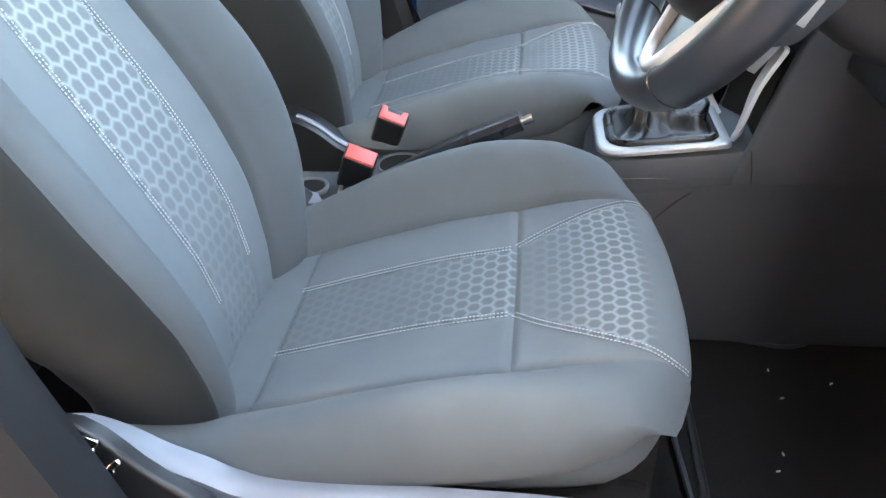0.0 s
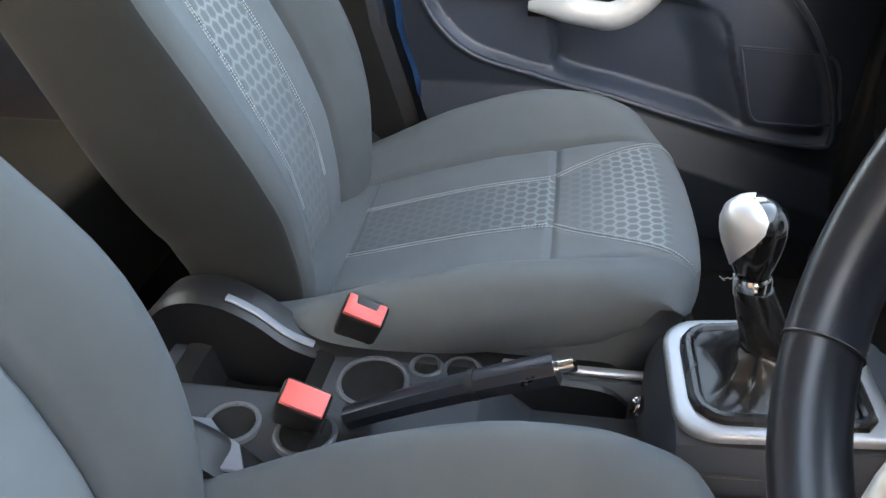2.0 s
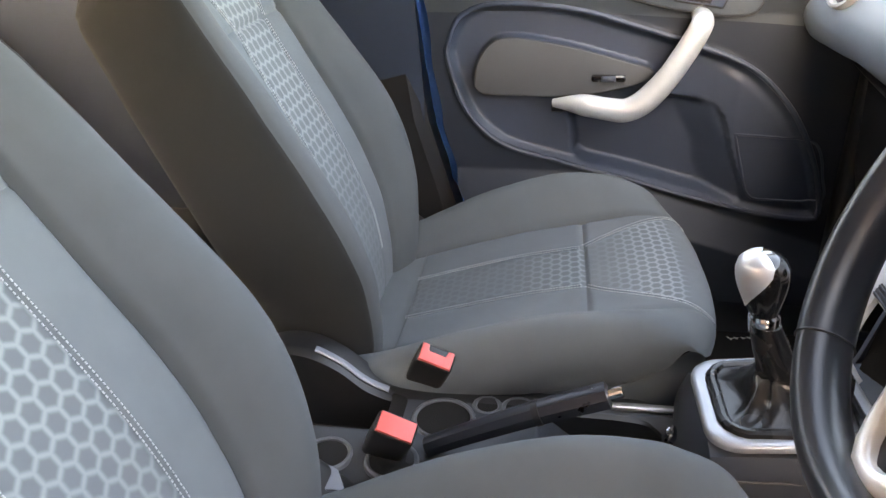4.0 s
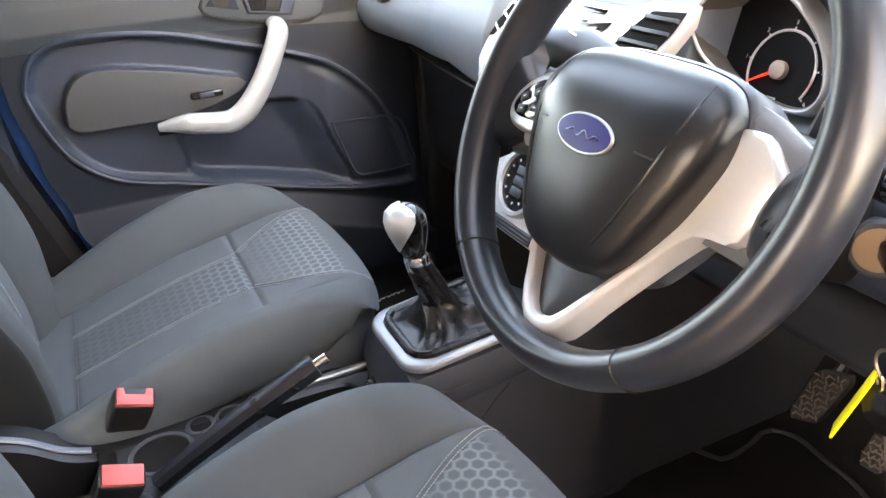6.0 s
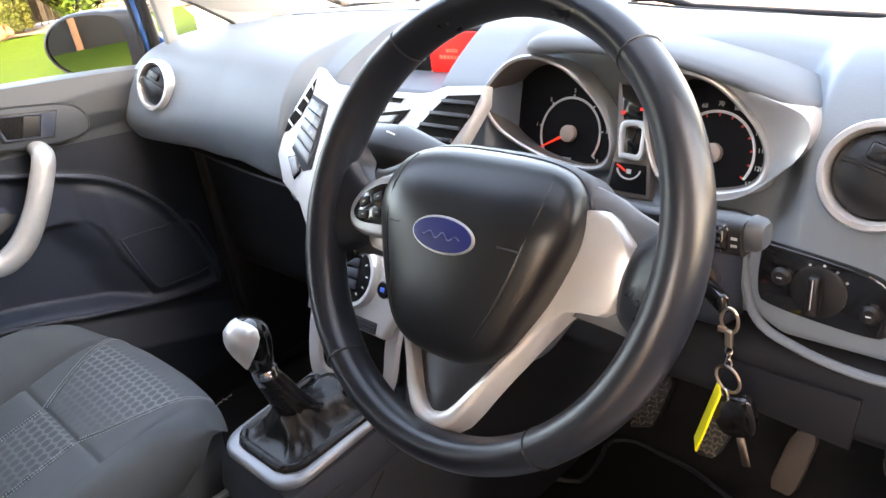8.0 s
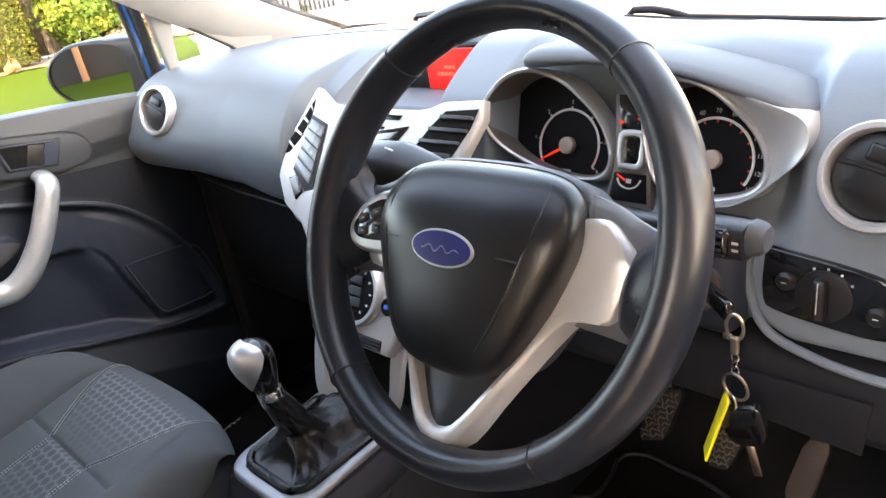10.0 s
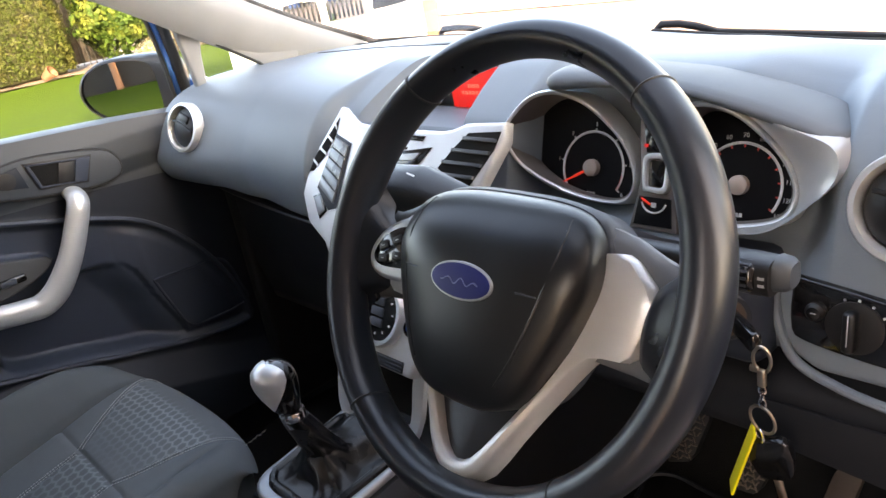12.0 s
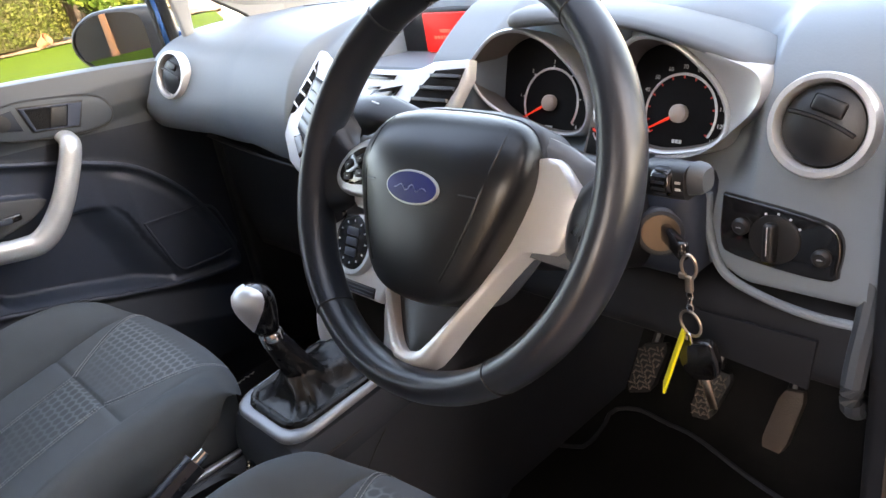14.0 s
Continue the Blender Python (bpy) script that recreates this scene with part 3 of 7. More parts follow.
    # base under the cushion and side trims
    P("front_valance", box(o.x + 0.08, o.x + 0.155, o.y - 0.19, o.y + 0.19, 0.34, 0.50 + o.z, 0.02, 3), M_CARPET)
    P("seat_base", box(o.x - 0.33, o.x + 0.15, o.y - 0.215, o.y + 0.215, 0.30, 0.44 + o.z, 0.02), M_CARPET, "black seat base")
    for g in (-1, 1):
        path = smooth_path([(o.x - 0.50, 0, o.z + 0.50), (o.x - 0.45, 0, o.z + 0.548), (o.x - 0.395, 0, o.z + 0.556), (o.x - 0.345, 0, o.z + 0.535), (o.x - 0.30, 0, o.z + 0.50), (o.x - 0.24, 0, o.z + 0.485), (o.x - 0.10, 0, o.z + 0.485), (o.x + 0.06, 0, o.z + 0.482), (o.x + 0.10, 0, o.z + 0.46)], 50)
        if g < 0 and o.y < 0:
            path = smooth_path([(-0.51, 0, 0.53), (-0.46, 0, 0.558), (-0.428, 0, 0.568), (-0.397, 0, 0.570), (-0.361, 0, 0.556), (-0.33, 0, 0.536), (-0.292, 0, 0.518), (-0.262, 0, 0.502), (-0.22, 0, 0.496), (-0.10, 0, 0.496), (0.06, 0, 0.492), (0.10, 0, 0.475)], 60)
        rings = []
        for i, p in enumerate(path):
            y = o.y + g * 0.262
            h = 0.13 + 0.03 * (1 - i / (len(path) - 1))
            e = 0.004 if g < 0 and o.y < 0 else 0.03
            rings.append([(p.x, y + g * 0.022, p.z - 0.008), (p.x, y + g * 0.014, p.z - 0.002), (p.x, y + g * 0.006, p.z), (p.x, y - g * e, p.z - 0.002), (p.x, y - g * e, p.z - h), (p.x, y + g * 0.022, p.z - h)])
        P("side_trim", loft(rings, angle=30), M_TRIM if g < 0 and o.y < 0 else M_BLACK, "plastic seat side trim")
        # pale strip laid on as the highlight along the trim's top edge
        if g < 0 and o.y > 0:
            P("trim_highlight", sweep([(p.x, o.y + g * 0.270, p.z + 0.001) for p in path[11:21]], circle(0.006, 8, 0.003)), M_TRIM, "pale strip drawn as the highlight on the side trim")
        y = o.y + g * 0.2855
        P("lever_recess", plate([(o.x - 0.25, o.z + 0.405), (o.x - 0.10, o.z + 0.405), (o.x - 0.085, o.z + 0.445), (o.x - 0.10, o.z + 0.462), (o.x - 0.245, o.z + 0.462), (o.x - 0.262, o.z + 0.44)], basis((0, y, 0), (1, 0, 0), (0, -1, 0)) if g < 0 else basis((0, y - 0.003, 0), (1, 0, 0), (0, -1, 0)), 0.003, 0.001), M_BLACK, "dark recess for the height lever")
    for g in (-1, 1):
        P("seat_rail", box(o.x - 0.30, o.x + 0.20, o.y + g * 0.20 - 0.02, o.y + g * 0.20 + 0.02, 0.262, 0.30, 0.006), M_BLACK, "steel seat rail")
    P("slide_bar", sweep(smooth_path([(o.x + 0.13, o.y - 0.17, 0.36), (o.x + 0.21, o.y - 0.17, 0.375), (o.x + 0.22, o.y - 0.10, 0.378), (o.x + 0.22, o.y + 0.10, 0.378), (o.x + 0.21, o.y + 0.17, 0.375), (o.x + 0.13, o.y + 0.17, 0.36)], 40), circle(0.006, 8)), M_BLACK, "thin black slide lever")
    return seat


driver_seat = build_seat((0, -0.355, 0), "grey cloth driver's seat with honeycomb print and pale stitching")
passenger_seat = build_seat((-0.012, 0.355, 0.027), "grey cloth passenger seat with honeycomb print and pale stitching")
mech = part("recliner_cover", plate([(-0.50, 0.36), (-0.240, 0.36), (-0.262, 0.480), (-0.290, 0.515), (-0.315, 0.536), (-0.335, 0.557), (-0.352, 0.580), (-0.372, 0.600), (-0.40, 0.606), (-0.47, 0.59), (-0.51, 0.52)], basis((0, -0.648, 0), (1, 0, 0), (0, -1, 0)), 0.016, 0.006, 3, round_n=40), M_BLACK, driver_seat, "black recliner mechanism cover")
for x, z, a in ((-0.383, 0.592, 50), (-0.366, 0.592, -20), (-0.370, 0.575, 70), (-0.362, 0.552, 15), (-0.352, 0.562, 40)):
    part("recliner_bracket", box(-0.008, 0.008, -0.0035, 0.0035, 0.016, 0.021, 0.002, 2, basis((x, -0.648, z), (1, 0, 0), (0, -1, 0)) @ Matrix.Rotation(radians(a), 4, "Z")), M_CHROME, mech, "bright metal bracket")
for seat in (driver_seat, passenger_seat):
    tagged(seat, group="front seats")


# ---- floor and shell of the car ----
floor_pan = part("floor", grid(lambda u, v: (u, v, 0.25 + (0.06 if abs(v) < 0.09 else 0) + max(0, u - 0.80) * 1.2 + 0.003 * noise.noise(Vector((u * 9, v * 9, 1)))), lin(-1.1, 0.95, 60), lin(-0.66, 0.74, 60)), M_CARPET)
tagged(floor_pan, "black carpeted car floor", "floor", kind="structure")
tagged(part("floor_underside", box(-1.1, 1.0, -0.70, 0.78, 0.16, 0.22, 0.0), M_BLACK), "black underside of the car", "floor", kind="structure")
# roof: lining and painted skin
roof_z = lambda u, v: 1.42 - 0.10 * (v / 0.6) ** 2 - 0.05 * ((u + 0.35) / 0.7) ** 2
tagged(part("ceiling", grid(roof_z and (lambda u, v: (u, v, roof_z(u, v))), lin(-1.3, 0.08, 24), lin(-0.60, 0.60, 24)), M_LINER), "pale grey cloth headlining", "ceiling", kind="structure")
tagged(part("roof", grid(lambda u, v: (u, v, roof_z(u, v) + 0.04), lin(-1.4, 0.12, 24), lin(-0.66, 0.66, 24)), M_BLUE), "blue painted car roof", "roof", kind="structure")
# rear closing wall
tagged(part("wall_rear", box(-1.5, -1.42, -0.74, 0.78, 0.2, 0.98, 0.02), M_CLOTH_DARK), "dark rear end of the cabin", "wall", kind="structure")
# bulkhead under the dash
tagged(part("bulkhead", grid(lambda u, v: (0.95 + 0.05 * u, v, 0.25 + 0.745 * u), lin(0, 1, 8), lin(-0.72, 0.78, 20)), M_CARPET), "black carpeted bulkhead in the footwells", "wall", kind="structure")

# ---- rear bench ----
rear = thing("rear_bench", "dark cloth rear seat bench behind the front seats", "car seat", (-0.9, 0, 0.3))
part("bench_cushion", box(-1.22, -0.72, -0.62, 0.62, 0.30, 0.56, 0.05, 4), M_CLOTH_DARK, rear)
part("bench_back", box(-1.40, -1.24, -0.62, 0.62, 0.45, 1.08, 0.05, 4, Matrix.Translation((-1.3, 0, 0.5)) @ Euler((0, radians(-14), 0)).to_matrix().to_4x4() @ Matrix.Translation((1.3, 0, -0.5))), M_CLOTH_DARK, rear)

# ---- passenger door ----
door = thing("passenger_door", "closed passenger door with dark grey trim panel", "car door", (0.1, 0.75, 0.3))


def belt_z(x):
    return 1.052 - 0.07 * max(0, x) - 0.12 * max(0, x - 0.25) ** 2


def door_edge(z):
    """The rear edge of the trim panel."""
    return interp(z, [(0.40, -0.16), (0.52, -0.225), (0.60, -0.262), (0.72, -0.292), (0.85, -0.312), (1.06, -0.335)])


def inside(x, z, pts):
    c = False
    for (x0, z0), (x1, z1) in zip(pts, pts[1:] + pts[:1]):
        if (z0 > z) != (z1 > z) and x < (x1 - x0) * (z - z0) / (z1 - z0) + x0:
            c = not c
    return c


def edge_dist(x, z, pts):
    best = 9.0
    for (x0, z0), (x1, z1) in zip(pts, pts[1:] + pts[:1]):
        dx, dz = x1 - x0, z1 - z0
        k = max(0, min(1, ((x - x0) * dx + (z - z0) * dz) / max(1e-9, dx * dx + dz * dz)))
        best = min(best, math.hypot(x - x0 - k * dx, z - z0 - k * dz))
    return best


def ring2(pts, n=60):
    return [(p.x, p.y) for p in smooth_path([(*p, 0) for p in (*pts, pts[0])], n + 1)[:-1]]


BOWL = ring2([(-0.283, 0.86), (-0.262, 0.915), (-0.215, 0.944), (-0.14, 0.948), (-0.03, 0.936), (0.08, 0.905), (0.19, 0.872), (0.29, 0.83), (0.37, 0.755), (0.425, 0.66), (0.455, 0.56), (0.44, 0.535), (0.33, 0.545), (0.20, 0.575), (0.08, 0.607), (-0.06, 0.642), (-0.17, 0.675), (-0.235, 0.73), (-0.268, 0.80)], 90)
PAD = ring2([(-0.228, 0.795), (-0.222, 0.84), (-0.195, 0.878), (-0.15, 0.888), (-0.05, 0.873), (0.05, 0.848), (0.11, 0.828), (0.07, 0.80), (-0.04, 0.778), (-0.14, 0.778), (-0.21, 0.780)], 60)
POCKET = ring2([(-0.045, 0.735), (-0.035, 0.69), (-0.02, 0.645), (0.10, 0.615), (0.21, 0.585), (0.305, 0.568), (0.275, 0.66), (0.235, 0.755), (0.15, 0.775), (0.05, 0.760)], 60)


def door_y(x, z):
    """The inner face of the door trim: smaller is nearer the seats."""
    y = 0.70 + 0.03 * (1.05 - z) * 0 + 0.25 * max(0, z - 1.0)
    if z > 0.93:
        y -= 0.012 * min(1, (z - 0.93) / 0.03)
    d = edge_dist(x, z, BOWL)
    if inside(x, z, BOWL):
        y += 0.016 * min(1, d / 0.015)
        if inside(x, z, PAD):
            y -= 0.030 * min(1, edge_dist(x, z, PAD) / 0.012) ** 0.6
        elif inside(x, z, POCKET):
            e = edge_dist(x, z, POCKET)
            r = max(0.0, min(1.0, (interp(z, [(0.568, 0.305), (0.66, 0.275), (0.755, 0.235)]) - x) / 0.075))
            y += 0.034 * min(1, e / 0.012) ** 0.8 * r * r * (3 - 2 * r)
        elif x > 0.22:
            y -= 0.012 * min(1, (x - 0.22) / 0.05) * min(1, d / 0.03)
    else:
        y -= 0.003 * math.exp(-((d / 0.005) ** 2))
        if z < 0.62 and d > 0.003:
            y -= 0.045 * min(1, max(0, 0.62 - 0.3 * max(0, x) - z) / 0.06)
    return y


def door_sheet(u, w):
    z = 0.36 + (belt_z(0.1) - 0.36) * w
    x0, x1 = door_edge(z), 0.62
    x = x0 + (x1 - x0) * u
    z = 0.36 + (belt_z(x) - 0.36) * w
    return Vector((x, door_y(x, z), z))


SPLIT = (0.925 - 0.36) / (belt_z(0.1) - 0.36)
for name, low, mat, lab in (("trim_panel", False, M_DOOR, "dark grey moulded door trim"), ("lower_trim", True, M_DOOR_LOW, "near-black door moulding round the bowl")):
    bm = grid(door_sheet, lin(0, 1, 190), lin(0, SPLIT, 125), flip=True)
    bmesh.ops.delete(bm, geom=[f for f in bm.faces if inside(f.calc_center_median().x, f.calc_center_median().z, BOWL) == low], context="FACES")
    part(name, bm, mat, door, lab)
part("bowl_lip", sweep([Vector((x, door_y(x, z) - 0.001, z)) for x, z in ring2(BOWL, 120)], [(0.0055, -0.004), (0.004, 0.001), (0, 0.0025), (-0.004, 0.001), (-0.0055, -0.004)], closed=True, up=Vector((0, -1, 0))), M_DOOR, door, "rounded lip of the door bowl")
part("upper_trim", grid(door_sheet, lin(0, 1, 60), lin(SPLIT, 1, 30), flip=True), M_DOOR_TOP, door, "blue-grey upper door trim")
part("armrest_pad", plate([(x, z) for x, z in PAD], basis((0, 0.6875, 0), (1, 0, 0), (0, -1, 0)) @ Matrix.Diagonal((1, 1, 1, 1)), 0.006, 0.004, 3), M_DOOR_PAD, door, "soft grey padded panel")
# belt-line top of the door
part("door_top", grid(lambda u, a: (u, 0.7005 + 0.055 * (1 - math.cos(a)) , belt_z(u) - 0.012 + 0.014 * math.sin(a) + 0.012 * (1 - math.cos(a)) * 0), lin(-0.336, 0.62, 30), lin(0.0, math.pi * 0.6, 8), flip=True), M_DOOR_TOP, door, "dark grey belt-line ledge")
part("window_seal", box(-0.34, 0.60, 0.772, 0.782, 1.0, 1.012, 0.002), M_RUBBER, door)
part("outer_skin", grid(lambda u, w: (u, 0.80 + 0.02 * math.sin(w * 3.1), 0.30 + (belt_z(u) - 0.34) * w), lin(-0.36, 0.72, 12), lin(0, 1, 10)), M_BLUE, door, "blue painted outer door skin")
part("door_edge_strip", loft([[(door_edge(z) - 0.004, 0.735, z), (door_edge(z) - 0.004, 0.80, z), (door_edge(z) - 0.020, 0.80, z), (door_edge(z) - 0.020, 0.735, z)] for z in lin(0.42, 1.2, 20)]), M_BLUE, door, "blue painted door edge")
# pull handle
hp = smooth_path([(-0.075, 0.668, 0.770), (-0.03, 0.655, 0.772), (0.03, 0.648, 0.765), (0.062, 0.646, 0.765), (0.095, 0.646, 0.785), (0.13, 0.647, 0.828), (0.16, 0.650, 0.88), (0.178, 0.655, 0.918), (0.182, 0.685, 0.928)], 60)
part("pull_handle", sweep(hp, [(0.0175 * math.cos(a), 0.0135 * math.sin(a) if math.sin(a) > 0 else 0.009 * math.sin(a)) for a in lin(0, 2 * math.pi, 21)[:-1]], up=Vector((0, -1, 0)), scale=lambda t: 0.45 + 0.75 * min(1, t / 0.16) + 0.12 * math.exp(-(((t - 0.45) / 0.15) ** 2)) - 0.25 * max(0, t - 0.75)), M_SILVER, door, "satin silver door pull")
# black strip below and behind the pull, drawn as its shadow
part("handle_shadow_strip", sweep([p + Vector((0, 0.016, -0.012)) for p in hp[:36]], circle(0.010, 8), up=Vector((0, -1, 0))), M_BLACK, door, "black strip drawn as the shadow behind the pull")
# window switch
part("window_switch", box(-0.005, 0.058, 0.676, 0.684, 0.808, 0.822, 0.004), M_GLOSS, door, "black window switch")
part("switch_rocker", box(0.012, 0.040, 0.672, 0.679, 0.809, 0.820, 0.003), M_PLASTIC, door)
# latch plate with lever
PLATE = [(0.046, 0.975), (0.066, 1.004), (0.119, 1.012), (0.189, 1.004), (0.254, 0.990), (0.278, 0.970), (0.281, 0.946), (0.264, 0.931), (0.211, 0.930), (0.126, 0.942), (0.060, 0.958)]
LM = lambda y: basis((0, y, 0), (1, 0, 0), (0, -1, 0))
part("latch_plate", plate(PLATE, LM(0.690), 0.008, 0.003, 3, round_n=40), M_DOOR_TOP, door, "grey oval latch surround")
part("latch_outline", sweep([Vector((x, 0.686, z)) for x, z in ring2(PLATE, 50)], circle(0.0030, 6), closed=True, up=Vector((0, -1, 0))), M_BLACK, door, "dark line round the latch surround")
part("latch_groove", plate([(0.117, 1.006), (0.236, 0.988), (0.216, 0.940), (0.130, 0.953)], LM(0.6832), 0.0016, 0.0006), M_BLACK, door, "dark groove round the latch frame")
latch = part("latch_frame", plate([(0.121, 1.002), (0.232, 0.985), (0.213, 0.944), (0.133, 0.956)], LM(0.6818), 0.0042, 0.0018, 2, hole=[(0.129, 0.998), (0.205, 0.986), (0.192, 0.950), (0.138, 0.958)]), M_DOOR, door, "dark grey latch frame")
part("latch_recess", plate([(0.128, 0.999), (0.206, 0.987), (0.193, 0.949), (0.137, 0.957)], LM(0.6814), 0.0010, 0.0003), M_CARPET, latch, "black latch recess")
part("latch_lever", plate([(0.176, 0.990), (0.204, 0.985), (0.191, 0.951), (0.163, 0.955)], LM(0.6804), 0.0030, 0.0012), M_BLACK, latch, "black latch lever")
part("tweeter_cover", plate([(0.055, 0.976), (0.076, 1.000), (0.109, 1.003), (0.117, 0.962)], LM(0.6822), 0.0024, 0.001), M_DOOR_LOW, door, "dark tweeter cover")
part("tweeter", lathe([(0.015, 0), (0.015, 0.0015), (0.0, 0.0022)], basis((0.086, 0.6797, 0.984), (1, 0, 0), (0, -1, 0)), 20), M_BLACK, door)
# speaker grille outline
spk = [(0.275, 0.705), (0.36, 0.700), (0.425, 0.690), (0.450, 0.62), (0.452, 0.575), (0.36, 0.572), (0.318, 0.580), (0.295, 0.64)]
part("speaker_grille", sweep([Vector((x, door_y(x, z) - 0.001, z)) for x, z in ring2(spk, 50)], circle(0.0028, 6), closed=True, up=Vector((0, -1, 0))), M_DOOR, door, "raised speaker outline")
# window pane
pane = part("window_pane", grid(lambda u, w: (u, 0.775 - 0.17 * w, 1.0 + 0.42 * w), lin(-0.33, 0.46, 4), lin(0, 1, 4)), M_GLASS, door, "clear side window")
pane.visible_shadow = False

# ---- pillars and glass ----
# left screen pillar
def pillar(side):
    rings = []
    for p in smooth_path([(0.90, side * 0.715, 1.005), (0.74, side * 0.695, 1.075), (0.56, side * 0.672, 1.165), (0.38, side * 0.635, 1.265), (0.22, side * 0.605, 1.345), (0.06, side * 0.58, 1.395)], 24):
        rings.append([p + Vector((dx, side * dy, dz)) for dx, dy, dz in ((-0.032, -0.004, -0.043), (-0.025, -0.016, -0.032), (0.0, -0.030, 0.004), (0.020, -0.022, 0.034), (0.028, -0.008, 0.046), (0.045, 0.05, 0.05), (-0.016, 0.045, -0.034))])
    return loft(rings, angle=50)


tagged(part("pillar_left", pillar(1), M_PILLAR), "pale grey windscreen pillar trim", "pillar", kind="structure")
tagged(part("pillar_right", pillar(-1), M_PILLAR), "pale grey windscreen pillar trim", "pillar", kind="structure")
for side in (-1, 1):
    line = [p + Vector((0.030, side * 0.000, 0.050)) for p in smooth_path([(0.93, side * 0.715, 0.995), (0.74, side * 0.695, 1.075), (0.56, side * 0.672, 1.165), (0.38, side * 0.635, 1.265), (0.22, side * 0.605, 1.345), (0.06, side * 0.58, 1.395)], 24)]
    tagged(part("screen_seal", sweep(line, circle(0.007, 8)), M_RUBBER), "black windscreen edge seal", "seal", kind="structure")
# post between the door window and the quarter light
TRI = [(0.503, 1.140), (0.514, 1.137), (0.616, 1.070), (0.626, 1.060), (0.622, 1.052), (0.560, 1.047), (0.503, 1.046), (0.496, 1.052), (0.493, 1.062), (0.497, 1.110)]
QM = basis((0, 0.684, 0), (1, 0, 0), (0, -1, 0))
tagged(part("quarter_trim", plate([(0.446, 1.235), (0.456, 1.18), (0.466, 1.10), (0.474, 1.02), (0.70, 1.02), (0.72, 1.075), (0.60, 1.150), (0.52, 1.205)], QM, 0.016, 0.005, 3, hole=TRI), M_PILLAR), "pale grey trim round the quarter light", "pillar", kind="structure")
tagged(part("quarter_seal", sweep([Vector((x, 0.667, z)) for x, z in (TRI[0], *TRI[1:5], TRI[5])], circle(0.0032, 6)), M_RUBBER), "black rubber quarter-light seal", "seal", kind="structure")
q_pane = part("window_quarter", grid(lambda u, w: (u, 0.700, w), lin(0.47, 0.66, 3), lin(1.03, 1.17, 3)), M_GLASS)
q_pane.visible_shadow = False
tagged(q_pane, "clear quarter-light glass", "window", kind="structure")
FRAME = [(0.478, 0.745, 0.98), (0.478, 0.745, 1.031), (0.477, 0.745, 1.06), (0.473, 0.743, 1.12), (0.463, 0.736, 1.18), (0.440, 0.705, 1.245), (0.39, 0.67, 1.30), (0.28, 0.645, 1.37)]
tagged(part("door_frame_seal", sweep(smooth_path(FRAME, 40), circle(0.011, 10)), M_RUBBER), "black rubber door frame seal", "seal", kind="structure")
tagged(part("door_frame_paint", sweep(smooth_path([Vector(p) + Vector((-0.0155, 0.004, 0)) for p in FRAME[:6]], 30), circle(0.006, 8)), M_BLUE), "blue painted door frame", "frame", kind="structure")
tagged(part("window_channel", sweep(smooth_path([Vector(p) + Vector((-0.0265, 0.002, 0)) for p in FRAME[:6]], 30), circle(0.0045, 8)), M_RUBBER), "black rubber window channel", "seal", kind="structure")
# rear post beside the passenger
tagged(part("post_left", loft([[Vector((x - 0.15, y, z)), Vector((x - 0.055, y - 0.005, z)), Vector((x - 0.03, y + 0.015, z)), Vector((x - 0.03, y + 0.09, z)), Vector((x - 0.15, y + 0.09, z))] for x, y, z in ((-0.18, 0.70, 0.25), (-0.235, 0.70, 0.52), (-0.295, 0.70, 0.72), (-0.325, 0.695, 0.95), (-0.35, 0.65, 1.2), (-0.37, 0.58, 1.40))]), M_BLACK), "dark grey plastic door post trim", "pillar", kind="structure")
tagged(part("rear_side_left", grid(lambda u, w: (u, 0.72 - 0.02 * w - 0.10 * max(0, w - 0.68) / 0.32, 0.25 + 0.79 * w), lin(-1.45, -0.33, 10), lin(0, 1, 12), flip=True), M_DOOR), "dark rear side trim", "wall", kind="structure")
tagged(part("rear_side_right", grid(lambda u, w: (u, -0.70 + 0.02 * w, 0.25 + 0.80 * w), lin(-1.45, -0.62, 10), lin(0, 1, 8)), M_DOOR), "dark rear side trim", "wall", kind="structure")
# right door post seen low beside the driver's seat
tagged(part("post_right", loft([[Vector((x, y, z)), Vector((x + 0.012, y - 0.02, z)), Vector((x + 0.012, y - 0.06, z)), Vector((x - 0.12, y - 0.09, z)), Vector((x - 0.12, y, z))] for x, y, z in ((-0.29, -0.69, 0.25), (-0.32, -0.69, 0.50), (-0.375, -0.685, 0.70), (-0.44, -0.66, 0.95), (-0.50, -0.60, 1.20), (-0.54, -0.55, 1.40))], angle=50), M_BLACK), "dark grey door post by the driver's seat", "pillar", kind="structure")
tagged(part("sill_right", loft([[Vector((x, -0.615, 0.24)), Vector((x, -0.625, 0.335)), Vector((x, -0.65, 0.35)), Vector((x, -0.72, 0.335)), Vector((x, -0.74, 0.30)), Vector((x, -0.74, 0.2))] for x in lin(-0.45, 0.85, 12)]), M_PLASTIC), "dark plastic door sill", "sill", kind="structure")
tagged(part("sill_left", loft([[Vector((x, 0.695, 0.24)), Vector((x, 0.70, 0.325)), Vector((x, 0.71, 0.345)), Vector((x, 0.74, 0.345)), Vector((x, 0.75, 0.2))] for x in lin(-0.45, 0.85, 12)]), M_PLASTIC), "dark plastic door sill", "sill", kind="structure")
